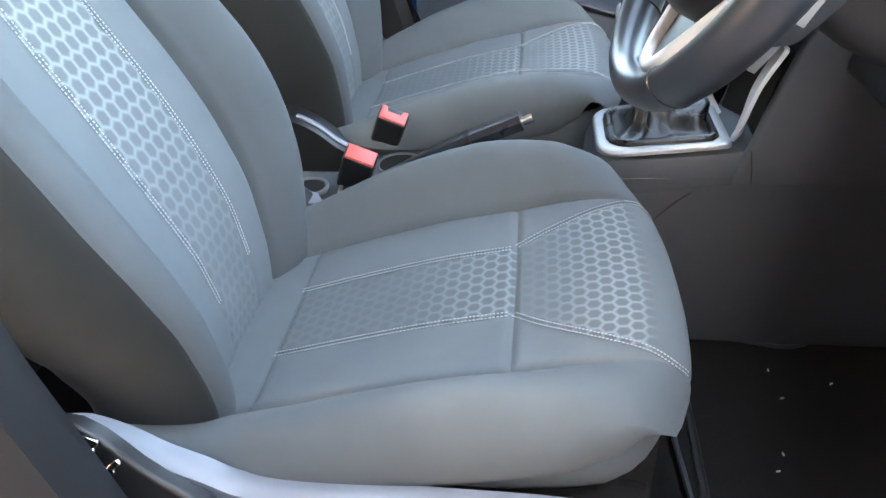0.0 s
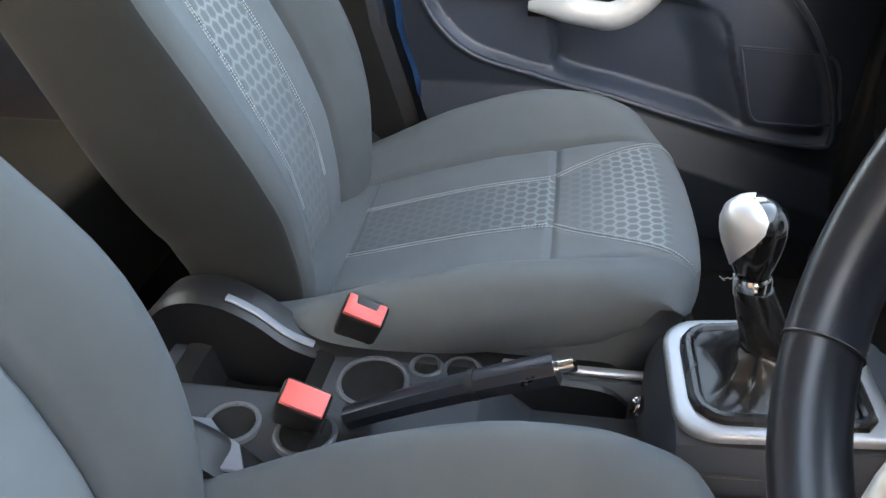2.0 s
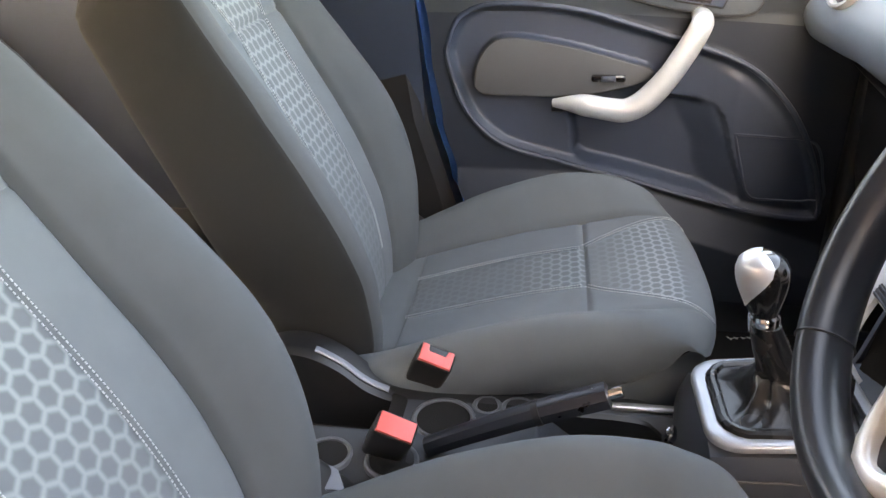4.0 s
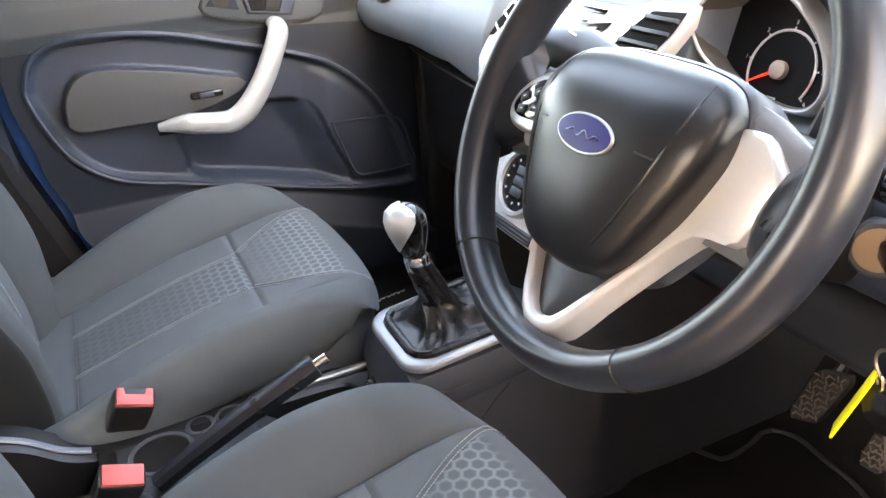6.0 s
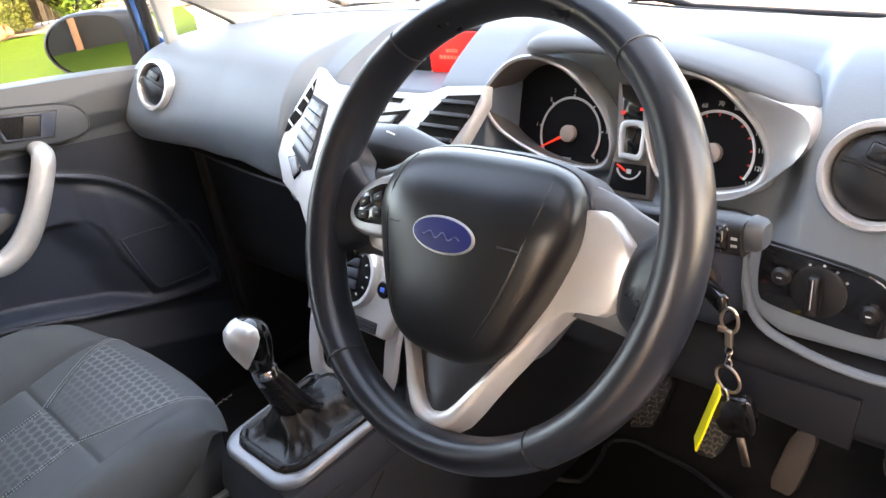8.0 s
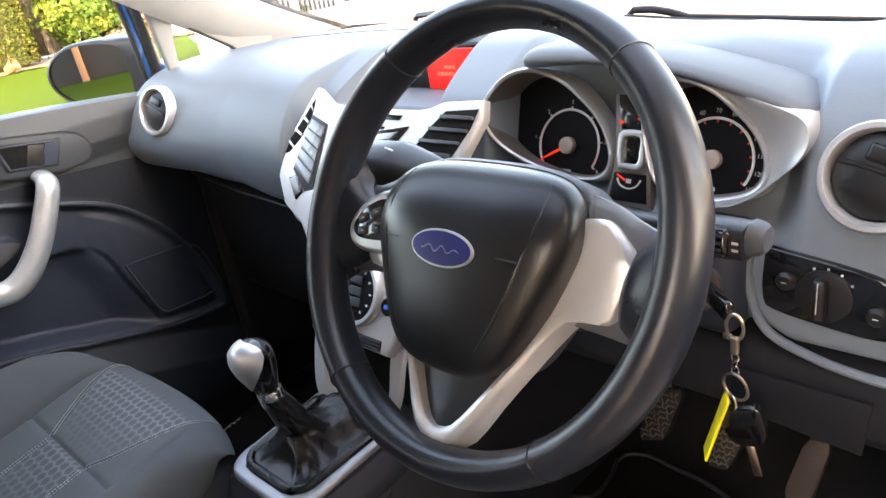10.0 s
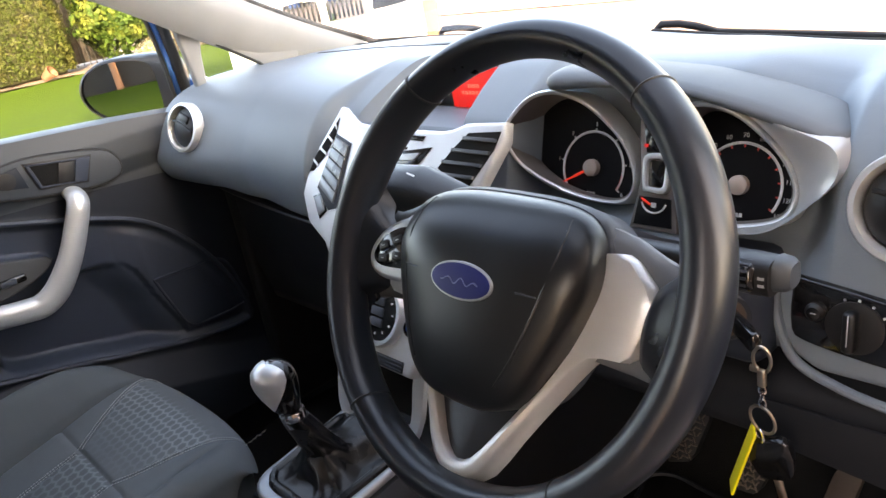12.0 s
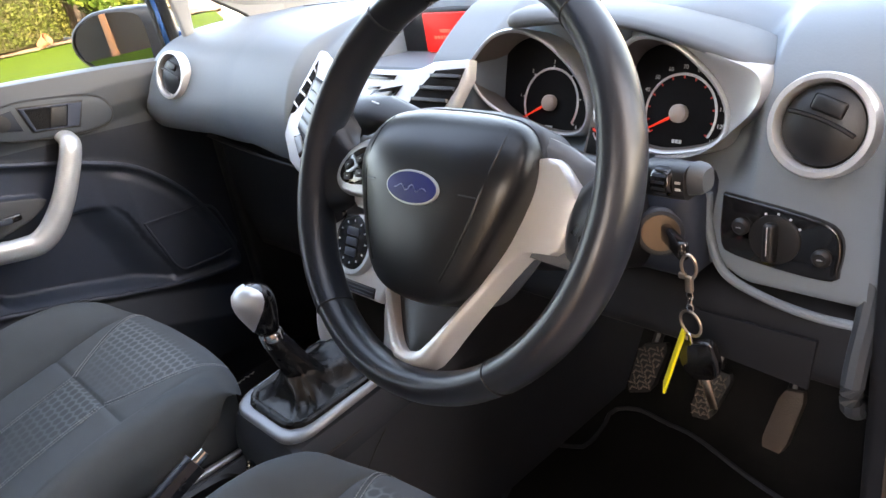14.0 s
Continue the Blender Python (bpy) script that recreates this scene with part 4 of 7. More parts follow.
for side in (-1, 1):
    tagged(part("roof_rail", loft([[Vector((x, side * y, z)) for y, z in ((0.56, 1.365), (0.59, 1.345), (0.64, 1.325), (0.69, 1.335), (0.67, 1.37), (0.60, 1.41))] for x in lin(-1.4, 0.10, 8)]), M_LINER), "pale roof rail trim above the door", "rail", kind="structure")
wind = part("windscreen", grid(lambda u, v: (0.98 - 0.90 * u - 0.10 * (v / 0.68) ** 2 * (1 - 0.5 * u), v * (1 - 0.14 * u), 1.055 + 0.36 * u), lin(0, 1, 10), lin(-0.70, 0.70, 16)), M_GLASS)
wind.visible_shadow = False
tagged(wind, "clear windscreen", "windscreen", kind="structure")
for nm, fn in (("rear_screen", lambda u, w: (-1.46 + 0.12 * w, u, 0.98 + 0.38 * w)),):
    ob = part(nm, grid(fn, lin(-0.66, 0.66, 6), lin(0, 1, 4)), M_GLASS)
    ob.visible_shadow = False
    tagged(ob, "clear rear window", "window", kind="structure")
for side in (-1, 1):
    tagged(part("rear_pillar", loft([[Vector((x, side * y, z)) for x, y in ((a, 0.64), (a + 0.16, 0.66), (a + 0.16, 0.72), (a, 0.72))] for a, z in ((-1.46, 0.95), (-1.38, 1.36))]), M_PLASTIC), "dark rear pillar trim", "pillar", kind="structure")

# ---- driver's door, standing open ----
dd = thing("driver_door", "open blue driver's door with dark trim panel", "car door", (0.60, -0.745, 0.3))
DM = basis((0.60, -0.752, 0.0), (-0.30, -0.954, 0), (0, 0, 1))
inner = 1 if (DM.to_3x3() @ Vector((0, 1, 0))).x < 0 else -1
part("trim_panel", grid(lambda u, w: DM @ Vector((0.03 + 1.0 * u, inner * (0.035 + 0.020 * math.exp(-(((w - 0.55) / 0.10) ** 2)) + 0.012 * max(0, w - 0.85) / 0.15), 0.36 + 0.66 * w)), lin(0, 1, 24), lin(0, 1, 30)), M_DOOR, dd, "dark moulded door trim")
part("outer_skin", grid(lambda u, w: DM @ Vector((1.05 * u, -inner * (0.045 + 0.02 * math.sin(3.1 * w)), 0.30 + 0.70 * w)), lin(0, 1, 12), lin(0, 1, 12)), M_BLUE, dd, "blue painted door skin")
part("front_edge", box(-0.005, 0.03, -0.05, 0.05, 0.30, 1.0, 0.01, 2, DM), M_BLUE, dd, "blue painted door edge")
part("window_frame", sweep([DM @ Vector(p) for p in ((0.02, 0, 1.0), (0.20, 0.0, 1.14), (0.42, 0.02, 1.30), (0.62, 0.03, 1.37), (0.90, 0.03, 1.36), (1.02, 0.02, 1.28), (1.04, 0, 1.0))], circle(0.022, 8)), M_RUBBER, dd, "black window frame")
part("pull_handle", sweep(smooth_path([DM @ Vector(p) for p in ((0.50, inner * 0.06, 0.93), (0.52, inner * 0.095, 0.88), (0.60, inner * 0.10, 0.79), (0.75, inner * 0.09, 0.77), (0.80, inner * 0.05, 0.77))], 30), circle(0.013, 8)), M_SILVER, dd, "satin silver door pull")


# ---- dashboard ----
dash = thing("dashboard", "blue-grey moulded dashboard with silver centre fascia", "dashboard", (0.6, 0, 0.75))
PROF = {
    "pass": [(0.99, 1.045), (0.80, 1.06), (0.62, 1.065), (0.53, 1.06), (0.466, 1.04), (0.424, 1.002), (0.401, 0.960), (0.393, 0.928), (0.399, 0.893), (0.418, 0.864), (0.47, 0.852), (0.65, 0.85)],
    "mid": [(0.99, 1.045), (0.80, 1.06), (0.66, 1.075), (0.585, 1.078), (0.53, 1.055), (0.482, 1.025), (0.470, 1.01), (0.452, 0.95), (0.43, 0.90), (0.42, 0.87), (0.45, 0.86), (0.55, 0.86)],
    "dials": [(0.99, 1.045), (0.80, 1.06), (0.64, 1.07), (0.57, 1.064), (0.553, 1.045), (0.55, 1.01), (0.545, 0.97), (0.51, 0.925), (0.475, 0.90), (0.455, 0.86), (0.45, 0.815), (0.52, 0.79)],
    "dials_end": [(0.99, 1.045), (0.80, 1.058), (0.66, 1.055), (0.60, 1.045), (0.565, 1.025), (0.55, 1.0), (0.545, 0.97), (0.51, 0.925), (0.475, 0.90), (0.455, 0.86), (0.45, 0.815), (0.52, 0.79)],
    "end": [(0.99, 1.045), (0.80, 1.06), (0.62, 1.06), (0.545, 1.048), (0.50, 1.022), (0.472, 0.985), (0.46, 0.94), (0.453, 0.89), (0.447, 0.845), (0.441, 0.818), (0.449, 0.801), (0.52, 0.79)],
}
PROF = {k: smooth_path([(x, 0, z) for x, z in v], 90) for k, v in PROF.items()}
ZONES = [(-0.66, "end"), (-0.545, "end"), (-0.500, "dials_end"), (-0.40, "dials"), (-0.185, "dials"), (-0.155, "mid"), (0.19, "mid"), (0.225, "pass"), (0.71, "pass")]


def dash_at(v, w):
    i = next(i for i in range(len(ZONES) - 1) if ZONES[i + 1][0] >= v - 1e-9)
    (a, pa), (b, pb) = ZONES[i], ZONES[i + 1]
    k = (v - a) / (b - a)
    k = k * k * (3 - 2 * k)
    j = w * 89
    j0 = min(88, int(j))
    A, B = PROF[pa], PROF[pb]
    p = A[j0].lerp(A[j0 + 1], j - j0).lerp(B[j0].lerp(B[j0 + 1], j - j0), k)
    x, z = p.x, p.z
    if v > 0.42:
        x -= 0.036 * min(1, (v - 0.42) / 0.26) * min(1, max(0, 0.75 - x) / 0.2)
    x -= 0.16 * (v / 0.7) ** 2 * max(0, (x - 0.6) / 0.4)
    z += max(0.0, min(1.0, (x - 0.70) / 0.2)) * interp(v, [(-0.65, -0.032), (-0.4, -0.029), (-0.2, -0.023), (0.0, -0.012), (0.2, -0.005), (0.5, 0.010), (0.7, 0.012)])
    # the passenger side's lower edge rises towards the door
    if v > 0.225:
        z += interp(v, [(0.225, -0.004), (0.28, -0.013), (0.42, 0.004), (0.56, 0.019), (0.70, 0.024)]) * max(0.0, min(1.0, (0.965 - z) / 0.09))
    # recess of the display, with slanting sides
    k = min(0.12, max(0.0, x - 0.472))
    y = v + k * interp(v, [(-0.18, 0.0), (-0.072, 0.06), (0.04, 0.0), (0.152, -0.35), (0.24, 0.0)])
    if 0.472 < x < 0.592 and -0.0722 < v < 0.1522 and z > 0.99:
        z = min(z, 1.003)
    return Vector((x, y, z))


ys = sorted(set([round(v, 4) for v in lin(-0.655, 0.706, 145)] + [round(v, 4) for v in lin(-0.20, 0.24, 110)] + [round(v, 4) for v in lin(-0.55, -0.495, 22)] + [-0.073, -0.0715, 0.1515, 0.153]))
part("dash_pad", grid(dash_at, ys, lin(0, 1, 130)), M_DASH, dash, "grained blue-grey dash pad")
# lower panels
part("glovebox", grid(lambda v, w: Vector((interp(w, [(0, 0.53), (0.12, 0.475), (0.5, 0.48), (0.85, 0.50), (1, 0.62)]), v, 0.870 - 0.34 * w)), lin(0.10, 0.70, 20), lin(0, 1, 16)), M_LOWER, dash, "dark glovebox front")
part("glovebox_lip", sweep(smooth_path([(0.462, 0.68, 0.846), (0.455, 0.60, 0.842), (0.452, 0.50, 0.834), (0.452, 0.40, 0.826), (0.456, 0.24, 0.815)], 30), circle(0.006, 8, 0.004)), M_BLACK, dash, "rounded glovebox lip")
part("glovebox_latch", plate([(0.0, 0.0), (0.018, 0.004), (0.006, 0.016)], basis((0.472, 0.33, 0.80), (0, 1, 0), (-1, 0, 0)), 0.004, 0.001), M_SILVER_DARK, dash)
part("knee_panel", grid(lambda v, w: Vector((interp(w, [(0, 0.50), (0.1, 0.435), (0.45, 0.42), (0.6, 0.45), (1, 0.66)]), v, 0.803 - 0.168 * w)), lin(-0.662, -0.08, 30), lin(0, 1, 16)), M_LOWER, dash, "dark knee panel")
part("end_trim", sweep(smooth_path([(0.478, -0.650, 0.875), (0.462, -0.654, 0.835), (0.444, -0.656, 0.795), (0.424, -0.656, 0.755), (0.416, -0.656, 0.725), (0.428, -0.655, 0.700), (0.48, -0.652, 0.672), (0.56, -0.65, 0.66)], 40), circle(0.011, 10)), M_DOOR_TOP, dash, "rounded lower corner of the dash end")
part("fuse_cover", plate([(-0.62, 0.0), (-0.49, 0.0), (-0.49, 0.045), (-0.615, 0.055)], basis((0.4255, 0, 0.768), (0, 1, 0), (-1, 0, 0.12)), 0.004, 0.002), M_LOWER, dash)
part("dash_end_cap", loft([[Vector((x, y, z)) for x, z in ((0.445, 0.805), (0.452, 0.86), (0.465, 0.95), (0.50, 1.015), (0.60, 1.05), (0.85, 1.04), (0.85, 0.76), (0.47, 0.79), (0.447, 0.797))] for y in (-0.662, -0.645)]), M_DASH, dash, "dash end cap")
part("kick_panel", box(0.425, 0.95, -0.70, -0.664, 0.30, 1.0, 0.012, 2), M_LOWER, dash, "dark side panel below the pillar")
part("kick_panel", box(0.47, 0.95, 0.655, 0.70, 0.30, 0.98, 0.012, 2), M_LOWER, dash, "dark side panel below the pillar")
part("door_seal", sweep(smooth_path([(0.45, -0.700, 1.02), (0.43, -0.698, 0.90), (0.42, -0.698, 0.78), (0.42, -0.698, 0.6), (0.42, -0.698, 0.36)], 30), circle(0.010, 8)), M_SEAL_WARMLIT, dash, "door opening seal with warm light in its colour")
# seam across the top
part("airbag_seam", sweep([dash_at(v, interp(v, [(0.2, 0.19), (0.62, 0.20)])) + Vector((0, 0, 0.0005)) for v in lin(0.24, 0.62, 20)], circle(0.0012, 6)), M_BLACK, dash)
part("demist_vent", box(0.80, 0.86, 0.10, 0.50, 1.052, 1.060, 0.002), M_BLACK, dash)

STACK = [(0.300, 0.30), (0.304, 0.56), (0.322, 0.61), (0.334, 0.66), (0.352, 0.72), (0.374, 0.79), (0.395, 0.855), (0.62, 0.855), (0.62, 0.30)]
STACK = [(x, max(z, 0.50)) for x, z in STACK]
for y0, y1 in ((-0.090, -0.074), (0.117, 0.100)):
    part("stack_cheek", loft([[Vector((x + e, y, z)) for x, z in STACK] for y, e in ((y0, 0.010), (y0 + 0.3 * (y1 - y0), 0.002), (y1, 0.0))], angle=50), M_TUNNEL, dash, "grey side of the centre stack")
part("stack_body", box(0.395, 0.61, -0.076, 0.102, 0.30, 0.852, 0.004), M_LOWER, dash, "dark body of the centre stack")
# display in its recess
part("display_hood", box(0.585, 0.60, -0.045, 0.122, 1.003, 1.070, 0.004), M_BLACK, dash, "black display housing")
part("red_display", box(0.580, 0.586, -0.042, 0.056, 1.004, 1.064, 0.002), M_REDLIT, dash, "glowing red display")
for z, y0, y1 in ((1.037, -0.004, 0.020), (1.027, -0.008, 0.036)):
    for i in range(6):
        a = y0 + (y1 - y0) * i / 6
        part("display_bar", box(0.5788, 0.5796, a, a + (y1 - y0) / 9, z - 0.0025, z + 0.0025, 0), M_DISPLAYTEXT, dash)

# centre fascia: x grows with z on its sloping plane
FM = basis((0.335, 0, 0.77), (0, -1, 0), Vector((-1, 0, 0.48)))


def fz(z):
    """Height above the origin of the fascia plane, along it."""
    return (z - 0.77) * math.hypot(1, 0.48)


FASC = [(-y, fz(z)) for y, z in ((0.158, 1.031), (0.178, 1.004), (0.200, 0.975), (0.222, 0.929), (0.226, 0.905), (0.200, 0.868), (0.150, 0.846), (0.105, 0.80), (0.092, 0.745), (0.088, 0.715), (-0.080, 0.715), (-0.094, 0.745), (-0.112, 0.80), (-0.130, 0.87), (-0.150, 0.945), (-0.180, 1.003), (-0.176, 1.024), (-0.112, 1.020), (-0.088, 1.012), (-0.068, 1.009), (0.0, 1.008), (0.092, 1.010), (0.122, 1.012))]
fascia = part("centre_fascia", plate(FASC, FM, 0.016, 0.006, 3), M_FASCIA, dash, "satin silver centre fascia")


def on_fascia(name, outline, mat, h0, h1, bevel=0.002, label="", parent=fascia, n=0):
    return part(name, plate([(-y, fz(z)) for y, z in outline], FM @ Matrix.Translation((0, 0, h0)), h1 - h0, bevel, 2, round_n=n), mat, parent, label)


# side air vents of the fascia
for out, n in (([(0.154, 1.016), (0.178, 0.988), (0.203, 0.960), (0.213, 0.938), (0.203, 0.940), (0.178, 0.962), (0.157, 0.993)], 4), ([(-0.074, 0.966), (-0.097, 0.990), (-0.120, 1.009), (-0.174, 1.013), (-0.166, 0.992), (-0.135, 0.950), (-0.085, 0.960)], 4)):
    v = on_fascia("air_vent", out, M_CARPET, 0.0162, 0.0172, 0.0004, "black louvred air vent")
    zs = [z for _, z in out]
    for i in range(n):
        z = min(zs) + (max(zs) - min(zs)) * (i + 0.75) / (n + 0.4)
        xs = []
        for (y0, z0), (y1, z1) in zip(out, out[1:] + out[:1]):
            if (z0 - z) * (z1 - z) < 0:
                xs.append(y0 + (y1 - y0) * (z - z0) / (z1 - z0))
        if len(xs) < 2:
            continue
        a, b = min(xs) + 0.001, max(xs) - 0.001
        if a < 0:
            on_fascia("louvre", [(a, z - 0.003), (b, z - 0.003), (b, z + 0.001), (a, z + 0.001)], M_LOUVRE, 0.0173, 0.0215, 0.001, parent=v)
        else:
            on_fascia("louvre", [(a, z - 0.006), (b, z + 0.002), (b, z + 0.006), (a, z - 0.002)], M_FASCIA, 0.0173, 0.0183, 0.0004, parent=v)
on_fascia("disc_slot", [(0.060, 1.001), (-0.042, 1.001), (-0.037, 0.995), (0.055, 0.995)], M_GLOSS, 0.0162, 0.0172, 0.0004, "disc slot")
on_fascia("disc_slot", [(0.020, 0.984), (-0.010, 0.986), (-0.008, 0.983), (0.020, 0.981)], M_GLOSS, 0.0162, 0.0170, 0.0003)
on_fascia("fascia_key", [(0.026, 0.964), (0.004, 0.980), (-0.058, 0.989), (-0.036, 0.967)], M_GLOSS, 0.0162, 0.0175, 0.0006, "dark bevelled radio key")
on_fascia("key_edge", [(0.016, 0.968), (0.000, 0.976), (-0.040, 0.981), (-0.028, 0.970)], M_SILVER_DARK, 0.0176, 0.021, 0.0015)
# column of grey keys
kb = on_fascia("key_bezel", [(0.156, 0.994), (0.116, 0.983), (0.130, 0.895), (0.150, 0.890), (0.186, 0.918)], M_PLASTIC, 0.0162, 0.0174, 0.0005, "grey key surround")
for i in range(5):
    a, b = i / 5 + 0.006, (i + 1) / 5 - 0.006
    L0, L1, R0, R1 = (0.152, 0.989), (0.181, 0.921), (0.120, 0.980), (0.138, 0.900)
    q = [(L0[0] + (L1[0] - L0[0]) * k, L0[1] + (L1[1] - L0[1]) * k) for k in (a, b)] + [(R0[0] + (R1[0] - R0[0]) * k, R0[1] + (R1[1] - R0[1]) * k) for k in (b, a)]
    on_fascia("radio_key", q, M_KEYGREY, 0.0175, 0.0205, 0.0012, "grey radio key", parent=kb)
sb = on_fascia("key_bezel", [(0.194, 0.905), (0.170, 0.912), (0.153, 0.889), (0.168, 0.876)], M_GLOSS, 0.0162, 0.0172, 0.0004)
on_fascia("radio_key", [(0.189, 0.904), (0.171, 0.908), (0.158, 0.889), (0.169, 0.880)], M_KEYGREY, 0.0173, 0.020, 0.001, parent=sb)
part("radio_dial", lathe([(0.036, 0), (0.036, 0.010), (0.033, 0.013), (0.026, 0.014), (0.0, 0.014)], FM @ Matrix.Translation((-0.028, fz(0.912), 0.0162)), 32), M_SILVER, fascia, "silver radio knob")
# heater dial with ring
HD = FM @ Matrix.Translation((0.009, fz(0.783), 0.0162))
part("heater_ring", lathe([(0.050, 0), (0.050, 0.008), (0.047, 0.012), (0.042, 0.012), (0.041, 0.006), (0.041, 0)], HD, 40), M_SILVER, fascia, "silver heater ring")
part("heater_dial", lathe([(0.0405, 0), (0.0405, 0.007), (0.0, 0.008)], HD, 40), M_GLOSS, fascia, "gloss black heater panel")
for a in range(0, 360, 30):
    part("dial_mark", box(-0.0011, 0.0011, 0.029, 0.0325, 0.008, 0.0086, 0, m=HD @ Matrix.Rotation(radians(a), 4, "Z")), M_WHITEMARK, fascia)
for k in (-1, 0, 1):
    part("heater_key", box(-0.013, 0.013, k * 0.015 - 0.006, k * 0.015 + 0.006, 0.0075, 0.0105, 0.002, m=HD), M_PLASTIC, fascia)
part("temperature_knob", lathe([(0.012, 0), (0.012, 0.006), (0.010, 0.008), (0, 0.008)], FM @ Matrix.Translation((0.074, fz(0.775), 0.0162)), 24), M_GLOSS, fascia, "black temperature knob")
part("knob_mark", box(-0.004, 0.004, -0.003, 0.003, 0.0080, 0.0086, 0, m=FM @ Matrix.Translation((0.074, fz(0.775), 0.0162))), M_BLUEMARK, fascia, "blue mark")
sl = on_fascia("lower_vent", [(0.055, 0.732), (-0.068, 0.732), (-0.068, 0.718), (0.055, 0.718)], M_BLACK, 0.0162, 0.0172, 0.0005, "black slotted panel")
for i in range(3):
    on_fascia("louvre", [(0.053, 0.7305 - 0.0045 * i), (-0.066, 0.7305 - 0.0045 * i), (-0.066, 0.7285 - 0.0045 * i), (0.053, 0.7285 - 0.0045 * i)], M_PLASTIC, 0.0173, 0.0195, 0.0005, parent=sl)
TL, TR, BL, BR = Vector((0.338, 0.086, 0.722)), Vector((0.354, -0.066, 0.738)), Vector((0.314, 0.080, 0.600)), Vector((0.332, -0.046, 0.602))
part("pocket", grid(lambda u, w: TL.lerp(TR, u).lerp(BL.lerp(BR, u), w) + Vector((0.03 * math.sin(math.pi * u) * math.sin(math.pi * w), 0, 0)), lin(0, 1, 9), lin(0, 1, 9)), M_CARPET, fascia, "dark pocket opening")
part("pocket_surround", sweep(smooth_path([(0.322, 0.086, 0.735), (0.303, 0.090, 0.672), (0.292, 0.086, 0.620), (0.298, 0.060, 0.594), (0.310, 0.020, 0.587), (0.314, -0.030, 0.600), (0.315, -0.056, 0.64), (0.324, -0.066, 0.695), (0.347, -0.070, 0.748)], 60), [(0.016, 0), (0.012, 0.005), (0, 0.0065), (-0.012, 0.005), (-0.016, 0), (0, -0.004)], up=Vector((-0.75, 0, 0.66))), M_FASCIA, fascia, "silver pocket surround")

# round end vents
def round_vent(at, normal, r, name="end_vent"):
    m = basis(at, (0, -1, 0), normal) @ Matrix.Rotation(radians(-18), 4, "Z")
    ring = part(name, lathe([(r, -0.012), (r, 0.004), (r * 0.97, 0.0065), (r * 0.87, 0.007), (r * 0.82, 0.003), (r * 0.81, -0.012)], m, 48), M_SILVER, dash, "round air vent with silver ring")
    part("vent_ball", lathe([(r * 0.81, -0.012), (r * 0.76, -0.002), (r * 0.5, 0.004), (r * 0.2, 0.006), (0, 0.006)], m, 40), M_BLACK, ring, "black swivel vent")
    part("vent_slot", sweep([m @ Vector((x, 0.12 * r - 0.55 * (x / r) ** 2 * r * 0.3, 0.0062 - 0.35 * (x / r) ** 2 * 0.01)) for x in lin(-0.66 * r, 0.66 * r, 14)], circle(0.0022, 6), up=Vector(normal)), M_BLACK, ring)
    part("vent_tab", box(-0.32 * r, 0.32 * r, 0.22 * r, 0.55 * r, 0.003, 0.0075, 0.003, m=m), M_BLACK, ring)


round_vent((0.456, -0.602, 0.974), (-0.95, 0.0, 0.30), 0.048)
round_vent((0.385, 0.592, 1.000), (-0.93, -0.16, 0.33), 0.0465)

# light switch panel
LP = basis((0.449, -0.572, 0.855), (0, -1, 0), (-1, 0, 0.10))
lp = part("light_switch_panel", plate([(-0.060, 0.043), (0.030, 0.031), (0.056, 0.018), (0.058, -0.014), (0.046, -0.030), (-0.046, -0.022), (-0.061, -0.005)], LP, 0.008, 0.003, 3, round_n=44), M_GLOSS, dash, "gloss black light switch panel")
part("rotary_switch", lathe([(0.025, 0.008), (0.025, 0.011), (0.021, 0.012), (0, 0.012)], LP @ Matrix.Translation((-0.004, 0.004, 0)), 32), M_BLACK, lp, "rotary light switch")
part("switch_grip", box(-0.006, 0.006, -0.020, 0.020, 0.012, 0.026, 0.004, m=LP @ Matrix.Translation((-0.004, 0.004, 0))), M_BLACK, lp)
part("switch_line", box(-0.0004, 0.0004, -0.012, 0.018, 0.0258, 0.0265, 0, m=LP @ Matrix.Translation((-0.004, 0.004, 0))), M_DIALMARK, lp)
for i, a in enumerate((-20, 5, 30, 55)):
    part("switch_mark", box(-0.0011, 0.0011, 0.0275, 0.0297, 0.0078, 0.0086, 0, m=LP @ Matrix.Translation((-0.004, 0.002, 0)) @ Matrix.Rotation(radians(-a), 4, "Z")), M_DIALMARK, lp)
for x, y in ((-0.038, 0.012), (0.042, -0.006)):
    k = part("dimmer", lathe([(0.009, 0.008), (0.009, 0.012), (0.006, 0.015), (0, 0.015)], LP @ Matrix.Translation((x, y, 0)), 20), M_BLACK, lp)
    part("dimmer_mark", box(-0.0025, 0.0025, -0.0005, 0.0005, 0.015, 0.0156, 0, m=LP @ Matrix.Translation((x, y, 0))), M_DIALMARK, k)
part("panel_lip", sweep(smooth_path([(0.450, -0.494, 0.895), (0.446, -0.496, 0.855), (0.440, -0.515, 0.812), (0.436, -0.560, 0.795), (0.436, -0.61, 0.787), (0.44, -0.648, 0.785)], 30), circle(0.005, 10)), M_DASH, dash, "padded lip under the switches")

# ---- instrument cluster ----
CN = Vector((-0.95, 0, 0.31))
cluster = thing("instrument_cluster", "twin-dial instrument cluster with grey bezels and red needles", "instrument cluster", (0.50, -0.345, 0.93))


